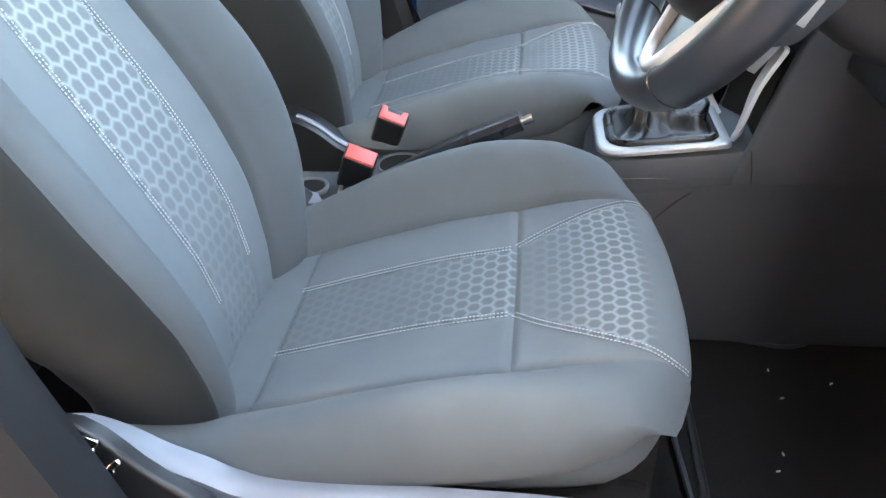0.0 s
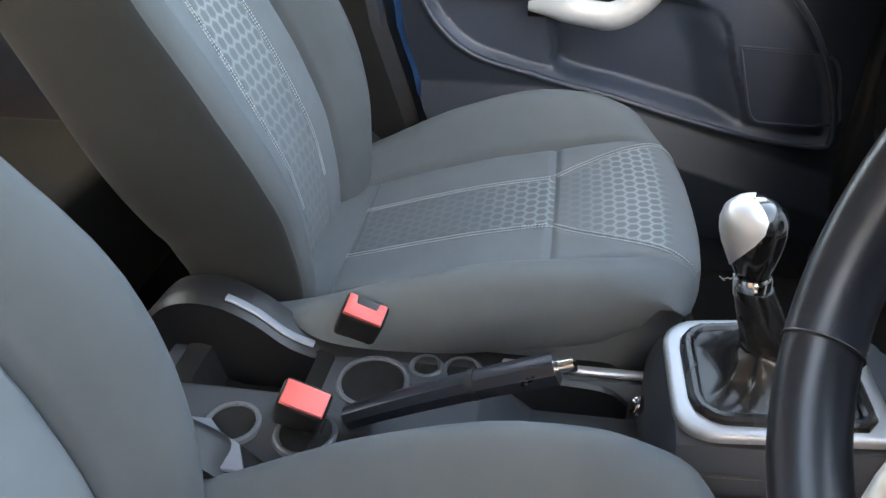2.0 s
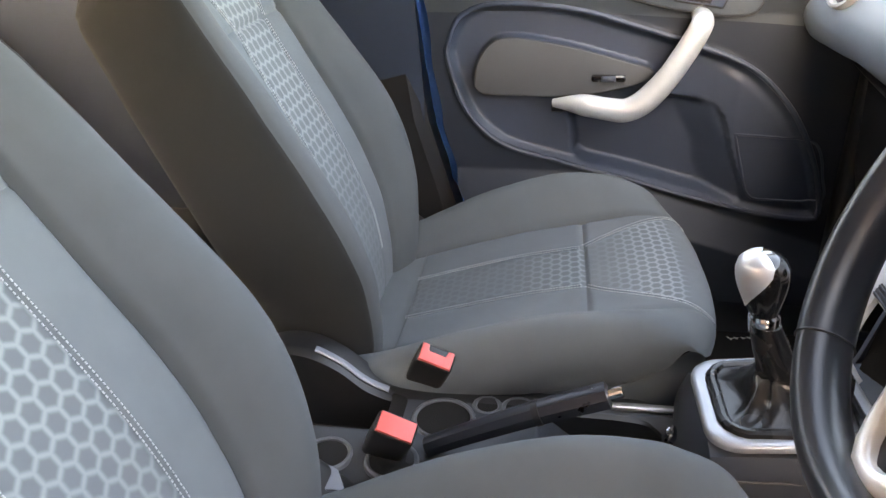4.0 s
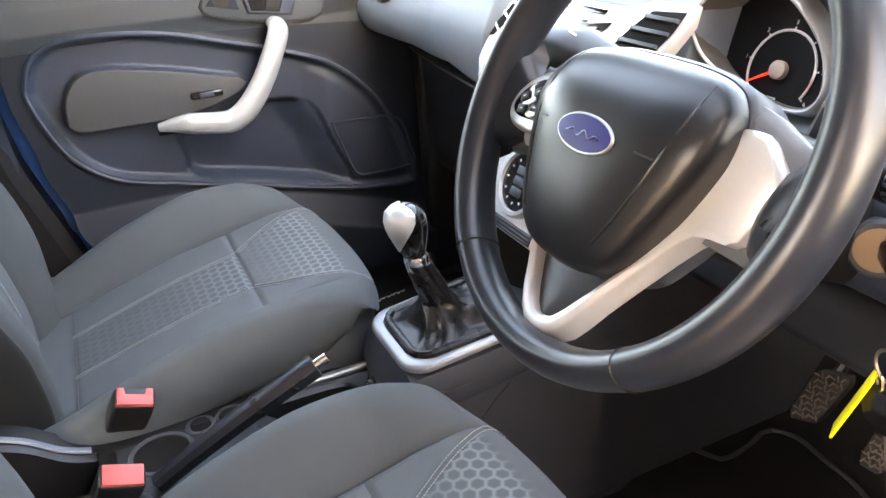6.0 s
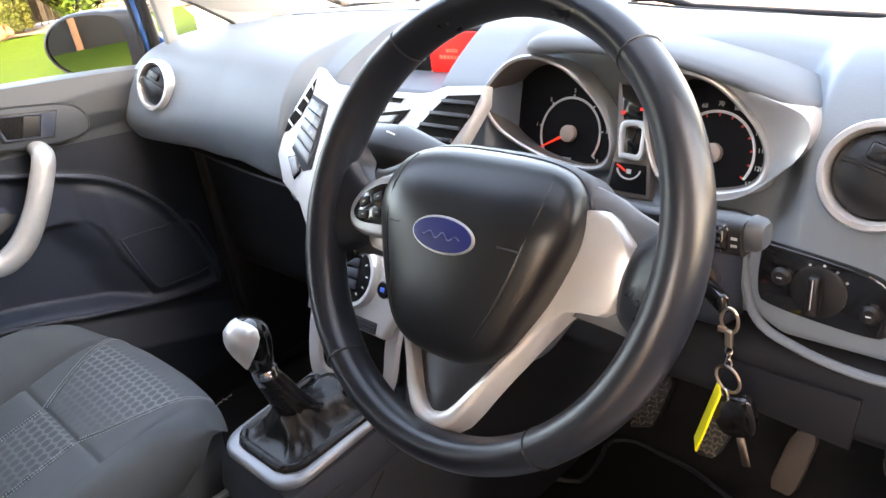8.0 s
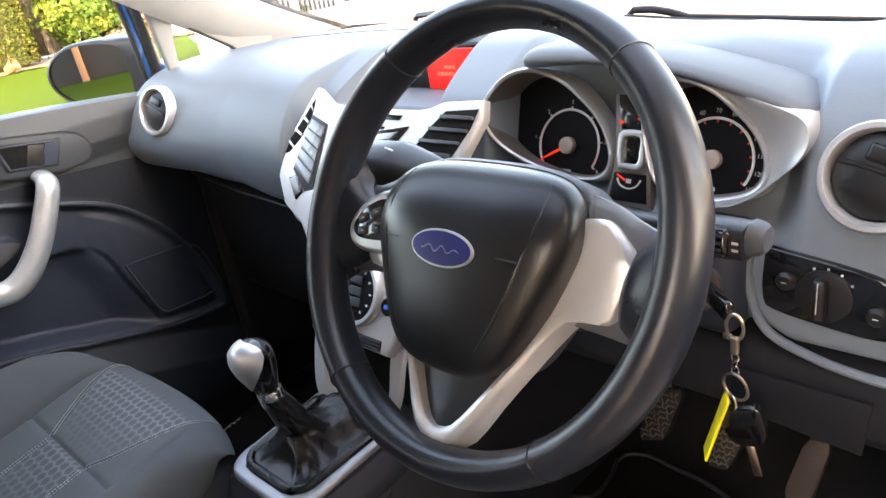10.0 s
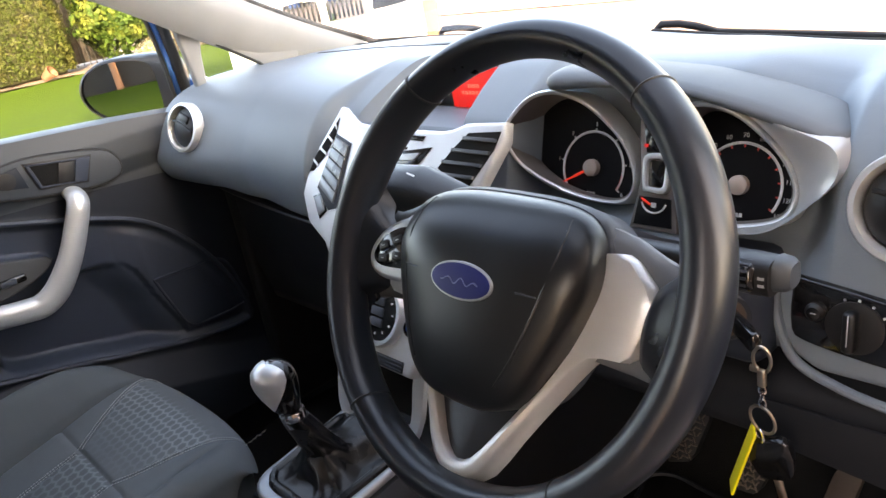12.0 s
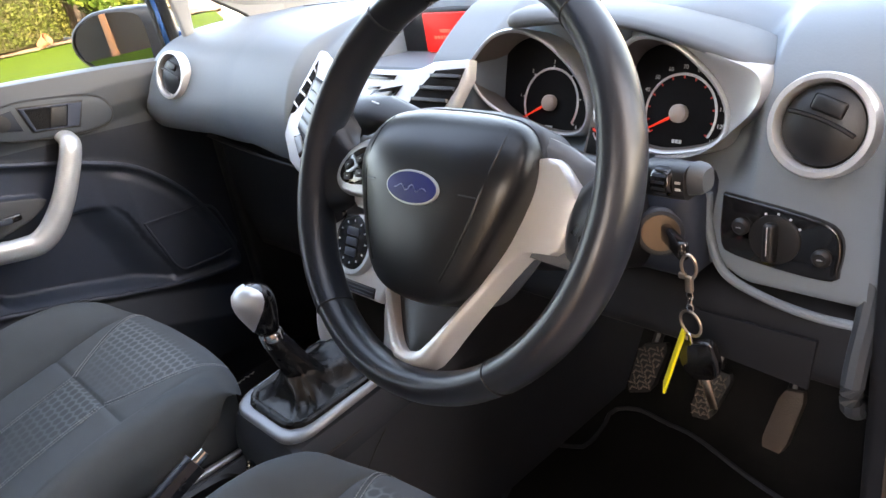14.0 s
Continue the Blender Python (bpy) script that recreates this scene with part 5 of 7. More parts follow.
def ring_pts(m, ax, ay, n, p=2.0, h=0.0, cx=0.0, cy=0.0):
    out = []
    for i in range(n):
        a = 2 * math.pi * i / n
        c, s = math.cos(a), math.sin(a)
        out.append(m @ Vector((cx + math.copysign(abs(c) ** (2 / p), c) * ax, cy + math.copysign(abs(s) ** (2 / p), s) * ay, h)))
    return out


def closed(pts, n=72):
    pts = [Vector(p) for p in pts]
    k = len(pts)
    wide = smooth_path(pts[-3:] + pts + pts[:4], 40 * (k + 6))
    # keep the stretch of one turn
    a = min(range(len(wide) // 2), key=lambda i: (wide[i] - pts[0]).length)
    b = min(range(len(wide) // 2, len(wide)), key=lambda i: (wide[i] - pts[0]).length)
    return [wide[a + round((b - a) * i / n)] for i in range(n)]


LIPS = {
    -0.252: [(-0.103, 0.039, 0.05), (-0.101, 0.026, 0.048), (-0.086, 0.002, 0.04), (-0.06, -0.016, 0.03), (-0.025, -0.030, 0.018), (0.020, -0.037, 0.009), (0.052, -0.033, 0.006), (0.064, -0.012, 0.008), (0.054, 0.022, 0.012), (0.032, 0.051, 0.022), (0.0, 0.076, 0.035), (-0.038, 0.085, 0.045), (-0.072, 0.073, 0.05)],
    -0.436: [(-0.025, 0.078, 0.045), (-0.002, 0.073, 0.04), (0.018, 0.060, 0.03), (0.042, 0.037, 0.02), (0.055, 0.015, 0.012), (0.059, -0.006, 0.008), (0.051, -0.026, 0.006), (0.025, -0.038, 0.006), (-0.020, -0.044, 0.008), (-0.056, -0.029, 0.01), (-0.073, 0.026, 0.02), (-0.062, 0.060, 0.035), (-0.045, 0.074, 0.043)],
}
for y, bars in ((-0.252, 7), (-0.436, 13)):
    D = basis((0.503 if y > -0.3 else 0.499, y, 0.961), (0, -1, 0), CN)
    lip = closed(LIPS[y])
    mid = sum(lip, Vector()) / len(lip)

    def grown(d, dh, k=1.0):
        out = []
        for p in lip:
            r = Vector((p.x - mid.x, p.y - mid.y, 0))
            out.append(D @ Vector((mid.x + r.x * (1 + d / r.length), mid.y + r.y * (1 + d / r.length), p.z * k + dh)))
        return out

    face = part("dial_face", loft([grown(-0.004, -0.004, 0), grown(-0.004, 0.0, 0), grown(-0.03, 0.0005, 0), grown(-0.0319, 0.0006, 0)]), M_DIALFACE, cluster, "black dial")
    part("dial_funnel", loft([grown(-0.004, 0.0, 0.0), grown(-0.006, 0.0, 0.35), grown(-0.005, 0.0, 0.75), grown(-0.003, 0.0, 1.0)], caps=False, angle=60), M_FUNNEL, cluster, "brown-grey dial funnel")
    part("dial_bezel", loft([grown(-0.003, -0.0005, 1.0), grown(-0.002, 0.002, 1.0), grown(0.0005, 0.003, 1.0), grown(0.003, 0.0, 1.0), grown(0.004, -0.006, 0.8), grown(0.004, -0.02, 0.3)], caps=False, angle=70), M_SILVER, cluster, "thin silver dial lip")
    # scale: arc, ticks and numerals
    R = 0.0425
    part("scale_arc", sweep([D @ Vector((R * math.cos(a), R * math.sin(a), 0.0018)) for a in lin(radians(213), radians(-33), 50)], circle(0.0015, 6), up=CN), M_DIALMARK, face)
    for i in range(bars):
        a = radians(213 - 246 * i / (bars - 1))
        part("tick", box(R - 0.0045 if y < -0.3 else R, R - 0.0012 if y < -0.3 else R + 0.004, -0.0008, 0.0008, 0.0008, 0.0016, 0, m=D @ Matrix.Rotation(a, 4, "Z")), M_REDMARK if y < -0.3 else M_DIALMARK, face)
        txt = str(i) if y > -0.3 else str(10 * (i + 1))
        rr = R + 0.0085 if y > -0.3 else R + 0.0075
        words(txt, D @ Matrix.Translation((rr * math.cos(a), rr * math.sin(a), 0.0012)), 0.0065, M_DIALMARK, face, "numeral", 0.0001)
    if y > -0.3:
        part("red_zone", sweep([D @ Vector((R * math.cos(a), R * math.sin(a), 0.002)) for a in lin(radians(-6), radians(-33), 10)], circle(0.0013, 5), up=CN), M_REDMARK, face)
    a = radians(208)
    part("needle", loft([[D @ Matrix.Rotation(a, 4, "Z") @ Vector(p) for p in ((x, -w, 0.006), (x, w, 0.006), (x, 0, 0.0085))] for x, w in ((0.006, 0.0020), (0.046, 0.0007))]), M_NEEDLE, face, "red needle")
    part("needle_hub", lathe([(0.010, 0.001), (0.010, 0.008), (0.007, 0.010), (0, 0.010)], D, 24), M_HUB, face, "grey-brown needle hub")
    for k in (-1, 0, 1):
        part("dial_bar", box(k * 0.0042 - 0.0016, k * 0.0042 + 0.0016, -0.0325, -0.0285, 0.0012, 0.0018, 0, m=D), M_DIALMARK, face)
# broad silver flank beside the speedometer
D = basis((0.499, -0.436, 0.961), (0, -1, 0), CN)
inner = smooth_path([D @ Vector(p) for p in ((-0.045, 0.076, 0.042), (-0.025, 0.081, 0.045), (0.000, 0.076, 0.04), (0.020, 0.063, 0.03), (0.044, 0.040, 0.02), (0.058, 0.016, 0.012), (0.062, -0.006, 0.008), (0.054, -0.028, 0.006), (0.026, -0.041, 0.006), (-0.020, -0.047, 0.008))], 60)
outer = smooth_path([Vector(p) for p in ((0.500, -0.385, 1.052), (0.492, -0.418, 1.053), (0.482, -0.453, 1.048), (0.474, -0.492, 1.032), (0.468, -0.532, 1.019), (0.462, -0.543, 1.004), (0.458, -0.539, 0.986), (0.454, -0.522, 0.966), (0.452, -0.485, 0.936), (0.462, -0.43, 0.918))], 60)
rows = []
for k, bulge in ((0, 0), (0.25, 0.003), (0.55, 0.005), (0.85, 0.003), (1.0, 0.0)):
    rows.append([a.lerp(b, k) + CN * bulge for a, b in zip(inner, outer)])
rows.append([b + Vector((0.012, 0, 0)) + (b - a).normalized() * 0.002 for a, b in zip(inner, outer)])
rows.append([b + Vector((0.06, 0, 0)) + (b - a).normalized() * 0.002 for a, b in zip(inner, outer)])
part("cluster_flank", loft(rows, caps=False, closed_ring=False, angle=50), M_FLANK, cluster, "satin silver flank of the cluster")
# middle console of the cluster
D = basis((0.500, -0.345, 0.955), (0, -1, 0), CN)
mid = part("middle_panel", plate([(-0.030, -0.055), (0.030, -0.055), (0.022, 0.0), (0.03, 0.07), (-0.03, 0.07), (-0.022, 0.0)], D, 0.010, 0.003), M_FUNNEL, cluster, "brown-grey middle of the cluster")
part("warning_panel", plate([(-0.016, 0.030), (0.016, 0.030), (0.024, 0.068), (-0.024, 0.068)], D, 0.0115, 0.001), M_GLOSS, mid, "gloss black warning strip")
for x, y in ((-0.019, 0.036), (0.004, 0.041)):
    part("warning_light", box(x, x + 0.0045, y, y + 0.0035, 0.0116, 0.0125, 0, m=D), M_REDLIT, mid, "red warning light")
ring = [(-0.0135, -0.012), (0.0135, -0.012), (0.0165, 0.008), (0.0140, 0.028), (-0.0140, 0.028), (-0.0165, 0.008)]
part("small_display", plate(ring, D, 0.0165, 0.002, 2, round_n=36, hole=[(x * 0.66, (y - 0.008) * 0.72 + 0.008) for x, y in ring]), M_SILVER, mid, "silver framed small display")
part("small_screen", plate([(-0.010, -0.007), (0.010, -0.007), (0.011, 0.022), (-0.011, 0.022)], D, 0.0118, 0.0005), M_GLOSS, mid)
part("fuel_gauge", plate([(-0.024, -0.050), (0.024, -0.050), (0.020, -0.018), (-0.020, -0.018)], D, 0.0115, 0.001), M_DIALFACE, mid, "black fuel gauge")
part("gauge_arc", sweep([D @ Matrix.Translation((0, -0.022, 0)) @ Vector((0.015 * math.cos(a), 0.013 * math.sin(a), 0.0122)) for a in lin(radians(190), radians(350), 14)], circle(0.0011, 5), up=CN), M_DIALMARK, mid)
part("gauge_mark", box(-0.003, 0.003, -0.029, -0.024, 0.0118, 0.0124, 0, m=D), M_DIALMARK, mid)
part("gauge_needle", box(-0.0010, 0.0010, 0.004, 0.017, 0.0125, 0.0140, 0, m=D @ Matrix.Translation((0, -0.028, 0)) @ Matrix.Rotation(radians(62), 4, "Z")), M_NEEDLE, mid)
# hood over the dials
hood = []
hood_top = curve([(-0.545, 1.020), (-0.525, 1.027), (-0.506, 1.036), (-0.457, 1.052), (-0.39, 1.068), (-0.346, 1.074), (-0.27, 1.080), (-0.212, 1.079), (-0.195, 1.076)])
hood_under = curve([(-0.545, 1.010), (-0.528, 1.014), (-0.481, 1.030), (-0.411, 1.051), (-0.381, 1.056), (-0.30, 1.062), (-0.22, 1.058), (-0.195, 1.058)])
HV = lin(-0.545, -0.198, 44)
for v in HV:
    zt = hood_top(v)
    zb = hood_under(v)
    e = min(1.0, min(v + 0.545, -0.198 - v) / 0.028)
    e = 0.12 + 0.88 * math.sqrt(max(0.0, 1 - (1 - e) ** 2))
    zm, th = (zt + zb) / 2, (zt - zb) / 2 * e
    x0 = 0.474 + 0.075 * (1 - e)
    hood.append([Vector(p) for p in ((0.62, v, zm - 0.012), (0.56, v, zm + th * 0.7), (0.52, v, zm + th), (x0 + 0.018, v, zm + th * 0.9), (x0 + 0.004, v, zm + th * 0.5), (x0, v, zm - th * 0.1), (x0 + 0.002, v, zm - th * 0.7), (x0 + 0.012, v, zm - th), (0.53, v, zm - th), (0.62, v, zm - 0.03))])
part("cluster_hood", loft(hood, angle=80), M_HOOD, cluster, "dark grey hood over the dials")

# ---- steering column and wheel ----
WC, WN = Vector((0.198, -0.369, 0.985)), Vector((-0.8829, 0, 0.4695))
W = basis(WC, (0, -1, 0), WN)
column = thing("steering_column", "blue-grey steering column shroud with stalks", "steering column", WC + Vector((0.2, 0, -0.1)))
rings = []
for c, ax, ay, oy in ((-0.045, 0.058, 0.052, 0.0), (-0.07, 0.064, 0.062, -0.004), (-0.14, 0.072, 0.066, -0.008), (-0.22, 0.076, 0.060, -0.008), (-0.34, 0.08, 0.055, 0.0)):
    rings.append(ring_pts(W, ax, ay, 40, 3.2, c, 0, oy))
part("column_shroud", loft(rings, angle=50), M_LOWER, column, "dark grey column shroud")
part("wiper_stalk", loft([ring_pts(basis(p, (1, 0, 0.2), d), a, b, 16, 2.6) for p, d, a, b in ((Vector((0.300, -0.30, 0.962)), Vector((0, 1, 0.2)), 0.010, 0.010), (Vector((0.295, -0.235, 0.985)), Vector((0, 1, 0.3)), 0.026, 0.018), (Vector((0.285, -0.185, 1.000)), Vector((0, 1, 0.25)), 0.032, 0.023), (Vector((0.275, -0.146, 1.006)), Vector((0, 1, 0.2)), 0.027, 0.020), (Vector((0.272, -0.132, 1.008)), Vector((0, 1, 0.2)), 0.020, 0.015))]), M_BLACK, column, "black control stalk")
part("stalk_mark", box(-0.006, 0.006, -0.001, 0.001, 0, 0.0006, 0, m=basis((0.272, -0.195, 1.0235), (0, 1, 0.25), (-0.3, -0.2, 1))), M_WHITEMARK, column)
SY = basis((0.312, 0, 0.966), (1, 0, 0), (0, -1, 0))
part("light_stalk", loft([ring_pts(SY, a, b, 24, 3.0, h) for h, a, b in ((0.42, 0.010, 0.010), (0.496, 0.010, 0.010), (0.510, 0.012, 0.012), (0.516, 0.0150, 0.0152), (0.540, 0.0155, 0.0158), (0.556, 0.015, 0.015))], angle=40), M_BLACK, column, "dark light stalk")
part("stalk_tip", loft([ring_pts(SY, a, a, 24, 3.0, h, 0.003, 0.002) for h, a in ((0.5565, 0.0138), (0.565, 0.0125), (0.569, 0.0095))], angle=40), M_DOOR_TOP, column, "grey stalk end")
RS = basis((0.3035, -0.536, 0.967), (1, 0, 0), (0, -1, 0))
roller = part("stalk_roller", lathe([(0.0, -0.010), (0.010, -0.010), (0.0125, -0.007), (0.0125, 0.007), (0.010, 0.010), (0.0, 0.010)], RS, 20), M_GLOSS, column, "ribbed roller")
for i in range(14):
    part("rib", box(-0.0011, 0.0011, 0.0120, 0.0136, -0.0062, 0.0062, 0, m=RS @ Matrix.Rotation(i * 2 * math.pi / 14, 4, "Z")), M_PLASTIC, roller)
for z in (0.962, 0.968):
    part("stalk_mark", box(0.2966, 0.2972, -0.5535, -0.5485, z, z + 0.0022, 0), M_DIALMARK, column)

wheel = thing("steering_wheel", "black leather steering wheel with satin silver spokes", "steering wheel", WC)
RR, RT = 0.1905, 0.0155


def rim_arc(a0, a1, n, mat, label, r=RT, swell=0.0):
    """A stretch of the rim; angles from the top, clockwise for the driver; swell thickens its middle."""
    rings = []
    for k, a in zip(lin(0, 1, n), lin(radians(a0), radians(a1), n)):
        e = r * (1 + swell * math.sin(math.pi * k) ** 2)
        ring = []
        for i in range(20):
            b = 2 * math.pi * i / 20
            rad = RR + e * math.cos(b)
            ring.append(W @ Vector((rad * math.sin(a), rad * math.cos(a), r * 1.42 * math.sin(b))))
        rings.append(ring)
    return part("rim", loft(rings, angle=60), mat, wheel, label)


rim_arc(-39.5, 39.5, 44, M_LEATHER, "smooth black leather rim")
rim_arc(40, 142.5, 50, M_LEATHER_SIDE, "grained black leather rim", RT * 1.03, 0.10)
rim_arc(143, 217, 34, M_LEATHER, "smooth black leather rim")
rim_arc(217.5, 320, 50, M_LEATHER_SIDE, "grained black leather rim", RT * 1.03, 0.10)
for a in (39.8, 142.8, 217.2, 320.2):
    a = radians(a)
    part("rim_seam", sweep([W @ Vector(((RR + (RT * 1.035) * math.cos(b)) * math.sin(a), (RR + (RT * 1.035) * math.cos(b)) * math.cos(a), RT * 1.46 * math.sin(b))) for b in lin(0, 2 * math.pi, 25)[:-1]], circle(0.0009, 5), closed=True, up=W.to_3x3() @ Vector((math.cos(a), -math.sin(a), 0))), M_BLACK, wheel)

# airbag cover: a domed shield with a seam inside its edge
SH = [(0.0, 0.064), (0.042, 0.063), (0.074, 0.058), (0.092, 0.047), (0.1015, 0.028), (0.1035, 0.006), (0.098, -0.016), (0.089, -0.040), (0.077, -0.066), (0.064, -0.090), (0.050, -0.105), (0.028, -0.114), (0.0, -0.116)]
SH = SH + [(-x, y) for x, y in SH[-2:0:-1]]
sh = smooth_path([(x, y, 0) for x, y in (*SH, SH[0])], 81)[:-1]
HUBC = -0.024
COVER = ((1.0, -0.050), (1.0, 0.001), (0.992, 0.0075), (0.97, 0.0125), (0.93, 0.0165), (0.86, 0.0205), (0.74, 0.0248), (0.58, 0.0280), (0.4, 0.0298), (0.2, 0.0308), (0.02, 0.0310))


def lean(y):
    """How far the upper part of the cover leans away from the driver."""
    return 0.016 * (max(0.0, y + 0.008) / 0.064) ** 2


def on_cover(x, y, lift=0.0):
    """A point on the face of the airbag cover."""
    a = math.atan2(y - HUBC, x)
    edge = min(sh, key=lambda p: abs(math.remainder(math.atan2(p.y - HUBC, p.x) - a, 2 * math.pi)))
    k = min(0.99, math.hypot(x, y - HUBC) / math.hypot(edge.x, edge.y - HUBC))
    face = COVER[2:][::-1]
    for (k0, h0), (k1, h1) in zip(face, face[1:]):
        if k0 <= k <= k1:
            return W @ Vector((x, y, h0 + (h1 - h0) * (k - k0) / (k1 - k0) + lift - lean(y)))
    return W @ Vector((x, y, face[0][1] + lift - lean(y)))


airbag = part("airbag_cover", loft([[W @ Vector((p.x * k, (p.y - HUBC) * k + HUBC, h - lean((p.y - HUBC) * k + HUBC))) for p in sh] for k, h in COVER], angle=60), M_AIRBAG, wheel, "black moulded airbag cover")
for g in (-1, 1):
    part("cover_crease", sweep([on_cover(g * x, y, 0.0001) for x, y in ((0.075, 0.050), (0.0795, 0.036), (0.080, 0.018), (0.076, -0.008), (0.068, -0.036), (0.058, -0.064), (0.046, -0.088))], circle(0.0011, 6)), M_AIRBAG, airbag)
for x in (-0.066, 0.064):
    part("horn_mark", sweep([on_cover(x - 0.009, -0.012, 0.0002), on_cover(x, -0.012, 0.0002), on_cover(x + 0.009, -0.012, 0.0002)], circle(0.0008, 5)), M_PLASTIC, airbag)
BD = W @ Matrix.Translation((0.0, -0.0135, 0.0295))
part("badge_rim", loft([ring_pts(BD, 0.0345 - k, 0.0155 - k, 48, 2, h) for k, h in ((0, 0), (0, 0.0022), (0.0007, 0.0030), (0.0016, 0.0031))]), M_SILVER_DARK, airbag, "dull chrome oval badge edge")
part("badge", loft([ring_pts(BD, 0.0330, 0.0140, 48, 2, 0.0026), ring_pts(BD, 0.0326, 0.0136, 48, 2, 0.0034), ring_pts(BD, 0.02, 0.007, 48, 2, 0.0042), ring_pts(BD, 0.004, 0.002, 48, 2, 0.0044)]), M_BADGE, airbag, "dark blue oval badge")
part("badge_script", sweep([BD @ Vector((x, 0.0030 * math.sin(x * 430 + 0.6) * (1 - abs(x) / 0.035) - 0.0008, 0.0046)) for x in lin(-0.020, 0.021, 48)], circle(0.00055, 5), up=WN), M_BADGEMARK, airbag, "faint pale squiggle on the badge")
# hub behind the cover
part("hub_body", loft([[W @ Vector((p.x * k, (p.y - HUBC) * k + HUBC, h)) for p in sh] for k, h in ((0.80, -0.095), (1.0, -0.065), (1.04, -0.022), (1.01, -0.016))], angle=60), M_PLASTIC, wheel, "dark hub behind the airbag")
for g in (-1, 1):
    # grey shoulder from the hub to the rim, and the leather thumb grip on it
    rings = []
    for x, y0, y1, h in ((0.075, -0.050, 0.052, -0.018), (0.095, -0.052, 0.050, -0.019), (0.115, -0.053, 0.045, -0.020), (0.135, -0.054, 0.036, -0.021), (0.152, -0.056, 0.030, -0.022), (0.165, -0.060, 0.030, -0.022)):
        rings.append([W @ Vector((g * x, y, z)) for y, z in ((y0, h - 0.016), (y0, h - 0.004), (y0 + 0.006, h), (0.5 * (y0 + y1), h + 0.002), (y1 - 0.008, h), (y1, h - 0.006), (y1, h - 0.016))])
    part("spoke_base", loft(rings, angle=50), M_SPOKE_GREY, wheel, "grey plastic spoke shoulder")
    rings = []
    for x, y0, y1, h in ((0.1435, -0.046, 0.008, -0.011), (0.150, -0.050, 0.018, -0.006), (0.160, -0.055, 0.026, -0.003), (0.172, -0.062, 0.036, 0.002), (0.184, -0.074, 0.050, 0.008)):
        rings.append([W @ Vector((g * (x - (0.012 if j in (0, 8) and x > 0.17 else 0)), y, z)) for j, (y, z) in enumerate(((y0, h - 0.026), (y0 + 0.001, h - 0.012), (y0 + 0.006, h - 0.003), (y0 + 0.018, h + 0.001), (0.5 * (y0 + y1), h + 0.002), (y1 - 0.018, h + 0.001), (y1 - 0.006, h - 0.003), (y1 - 0.001, h - 0.012), (y1, h - 0.026)))])
    part("thumb_grip", loft(rings, angle=60), M_LEATHER, wheel, "black leather thumb grip")
# satin silver insert: broad wings beside the cover, running into a V below it
SPOKE = [
    ((0.100, 0.030), (0.114, 0.032), -0.0125), ((0.0995, 0.027), (0.121, 0.029), -0.012), ((0.099, 0.024), (0.125, 0.026), -0.012), ((0.099, 0.008), (0.139, 0.013), -0.012), ((0.096, -0.008), (0.146, 0.000), -0.0125),
    ((0.092, -0.022), (0.1455, -0.012), -0.013), ((0.088, -0.034), (0.140, -0.028), -0.0135), ((0.084, -0.043), (0.137, -0.040), -0.014), ((0.081, -0.049), (0.130, -0.0455), -0.014), ((0.079, -0.053), (0.116, -0.0465), -0.014),
    ((0.076, -0.060), (0.103, -0.049), -0.0135), ((0.072, -0.068), (0.093, -0.059), -0.013), ((0.065, -0.082), (0.080, -0.078), -0.011), ((0.056, -0.098), (0.068, -0.097), -0.009), ((0.046, -0.114), (0.056, -0.116), -0.007),
    ((0.035, -0.131), (0.045, -0.135), -0.005), ((0.024, -0.148), (0.036, -0.153), -0.003), ((0.015, -0.159), (0.027, -0.167), -0.002), ((0.007, -0.164), (0.016, -0.176), -0.001), ((0.0, -0.165), (0.0, -0.180), -0.001)]
full = SPOKE + [((-a[0], a[1]), (-b[0], b[1]), h) for a, b, h in SPOKE[-2::-1]]
rings = []
for i, (a, b, h) in enumerate(full):
    a, b = Vector((*a, 0)), Vector((*b, 0))
    d = (b - a).normalized()
    up = Vector((0, 0, 1))
    wide = (b - a).length
    f = min(1.0, 0.020 / wide)
    rings.append([W @ (p + up * z) for p, z in ((a - d * 0.002, h - 0.012), (a, h - 0.001), (a + d * 0.0015, h + 0.0006), (a.lerp(b, 0.5), h + 0.0022 - 0.0012 * (1 - f)), (b - d * 0.002, h + 0.0006), (b, h - 0.001), (b + d * 0.0045, h - 0.010), (b + d * 0.0050, h - 0.020))])
part("spoke_insert", loft(rings, caps=False, closed_ring=False, angle=38), M_SPOKE, wheel, "satin silver spoke insert")
rings = []
for y, w, h in ((-0.085, 0.060, -0.022), (-0.100, 0.054, -0.020), (-0.116, 0.044, -0.017), (-0.131, 0.034, -0.014), (-0.148, 0.023, -0.011), (-0.160, 0.014, -0.009), (-0.168, 0.006, -0.008)):
    rings.append([W @ Vector((x * w, y, h + 0.003 * (1 - abs(x)) - (0.02 if abs(x) > 1.1 else 0))) for x in (-1.12, -1.0, -0.5, 0, 0.5, 1.0, 1.12)])
part("lower_spoke", loft(rings, caps=False, closed_ring=False, angle=50), M_LEATHER_SIDE, wheel, "dark grained panel inside the spoke")
# pod of buttons on the passenger side
POD = [(-0.104, 0.028), (-0.122, 0.024), (-0.142, 0.013), (-0.156, -0.002), (-0.160, -0.017), (-0.154, -0.029), (-0.138, -0.035), (-0.116, -0.035), (-0.101, -0.031), (-0.097, -0.005)]
pod = part("button_pod", plate(POD, W @ Matrix.Translation((0, 0, -0.014)), 0.013, 0.005, 3, round_n=48), M_SILVER_DARK, wheel, "satin silver button pod")
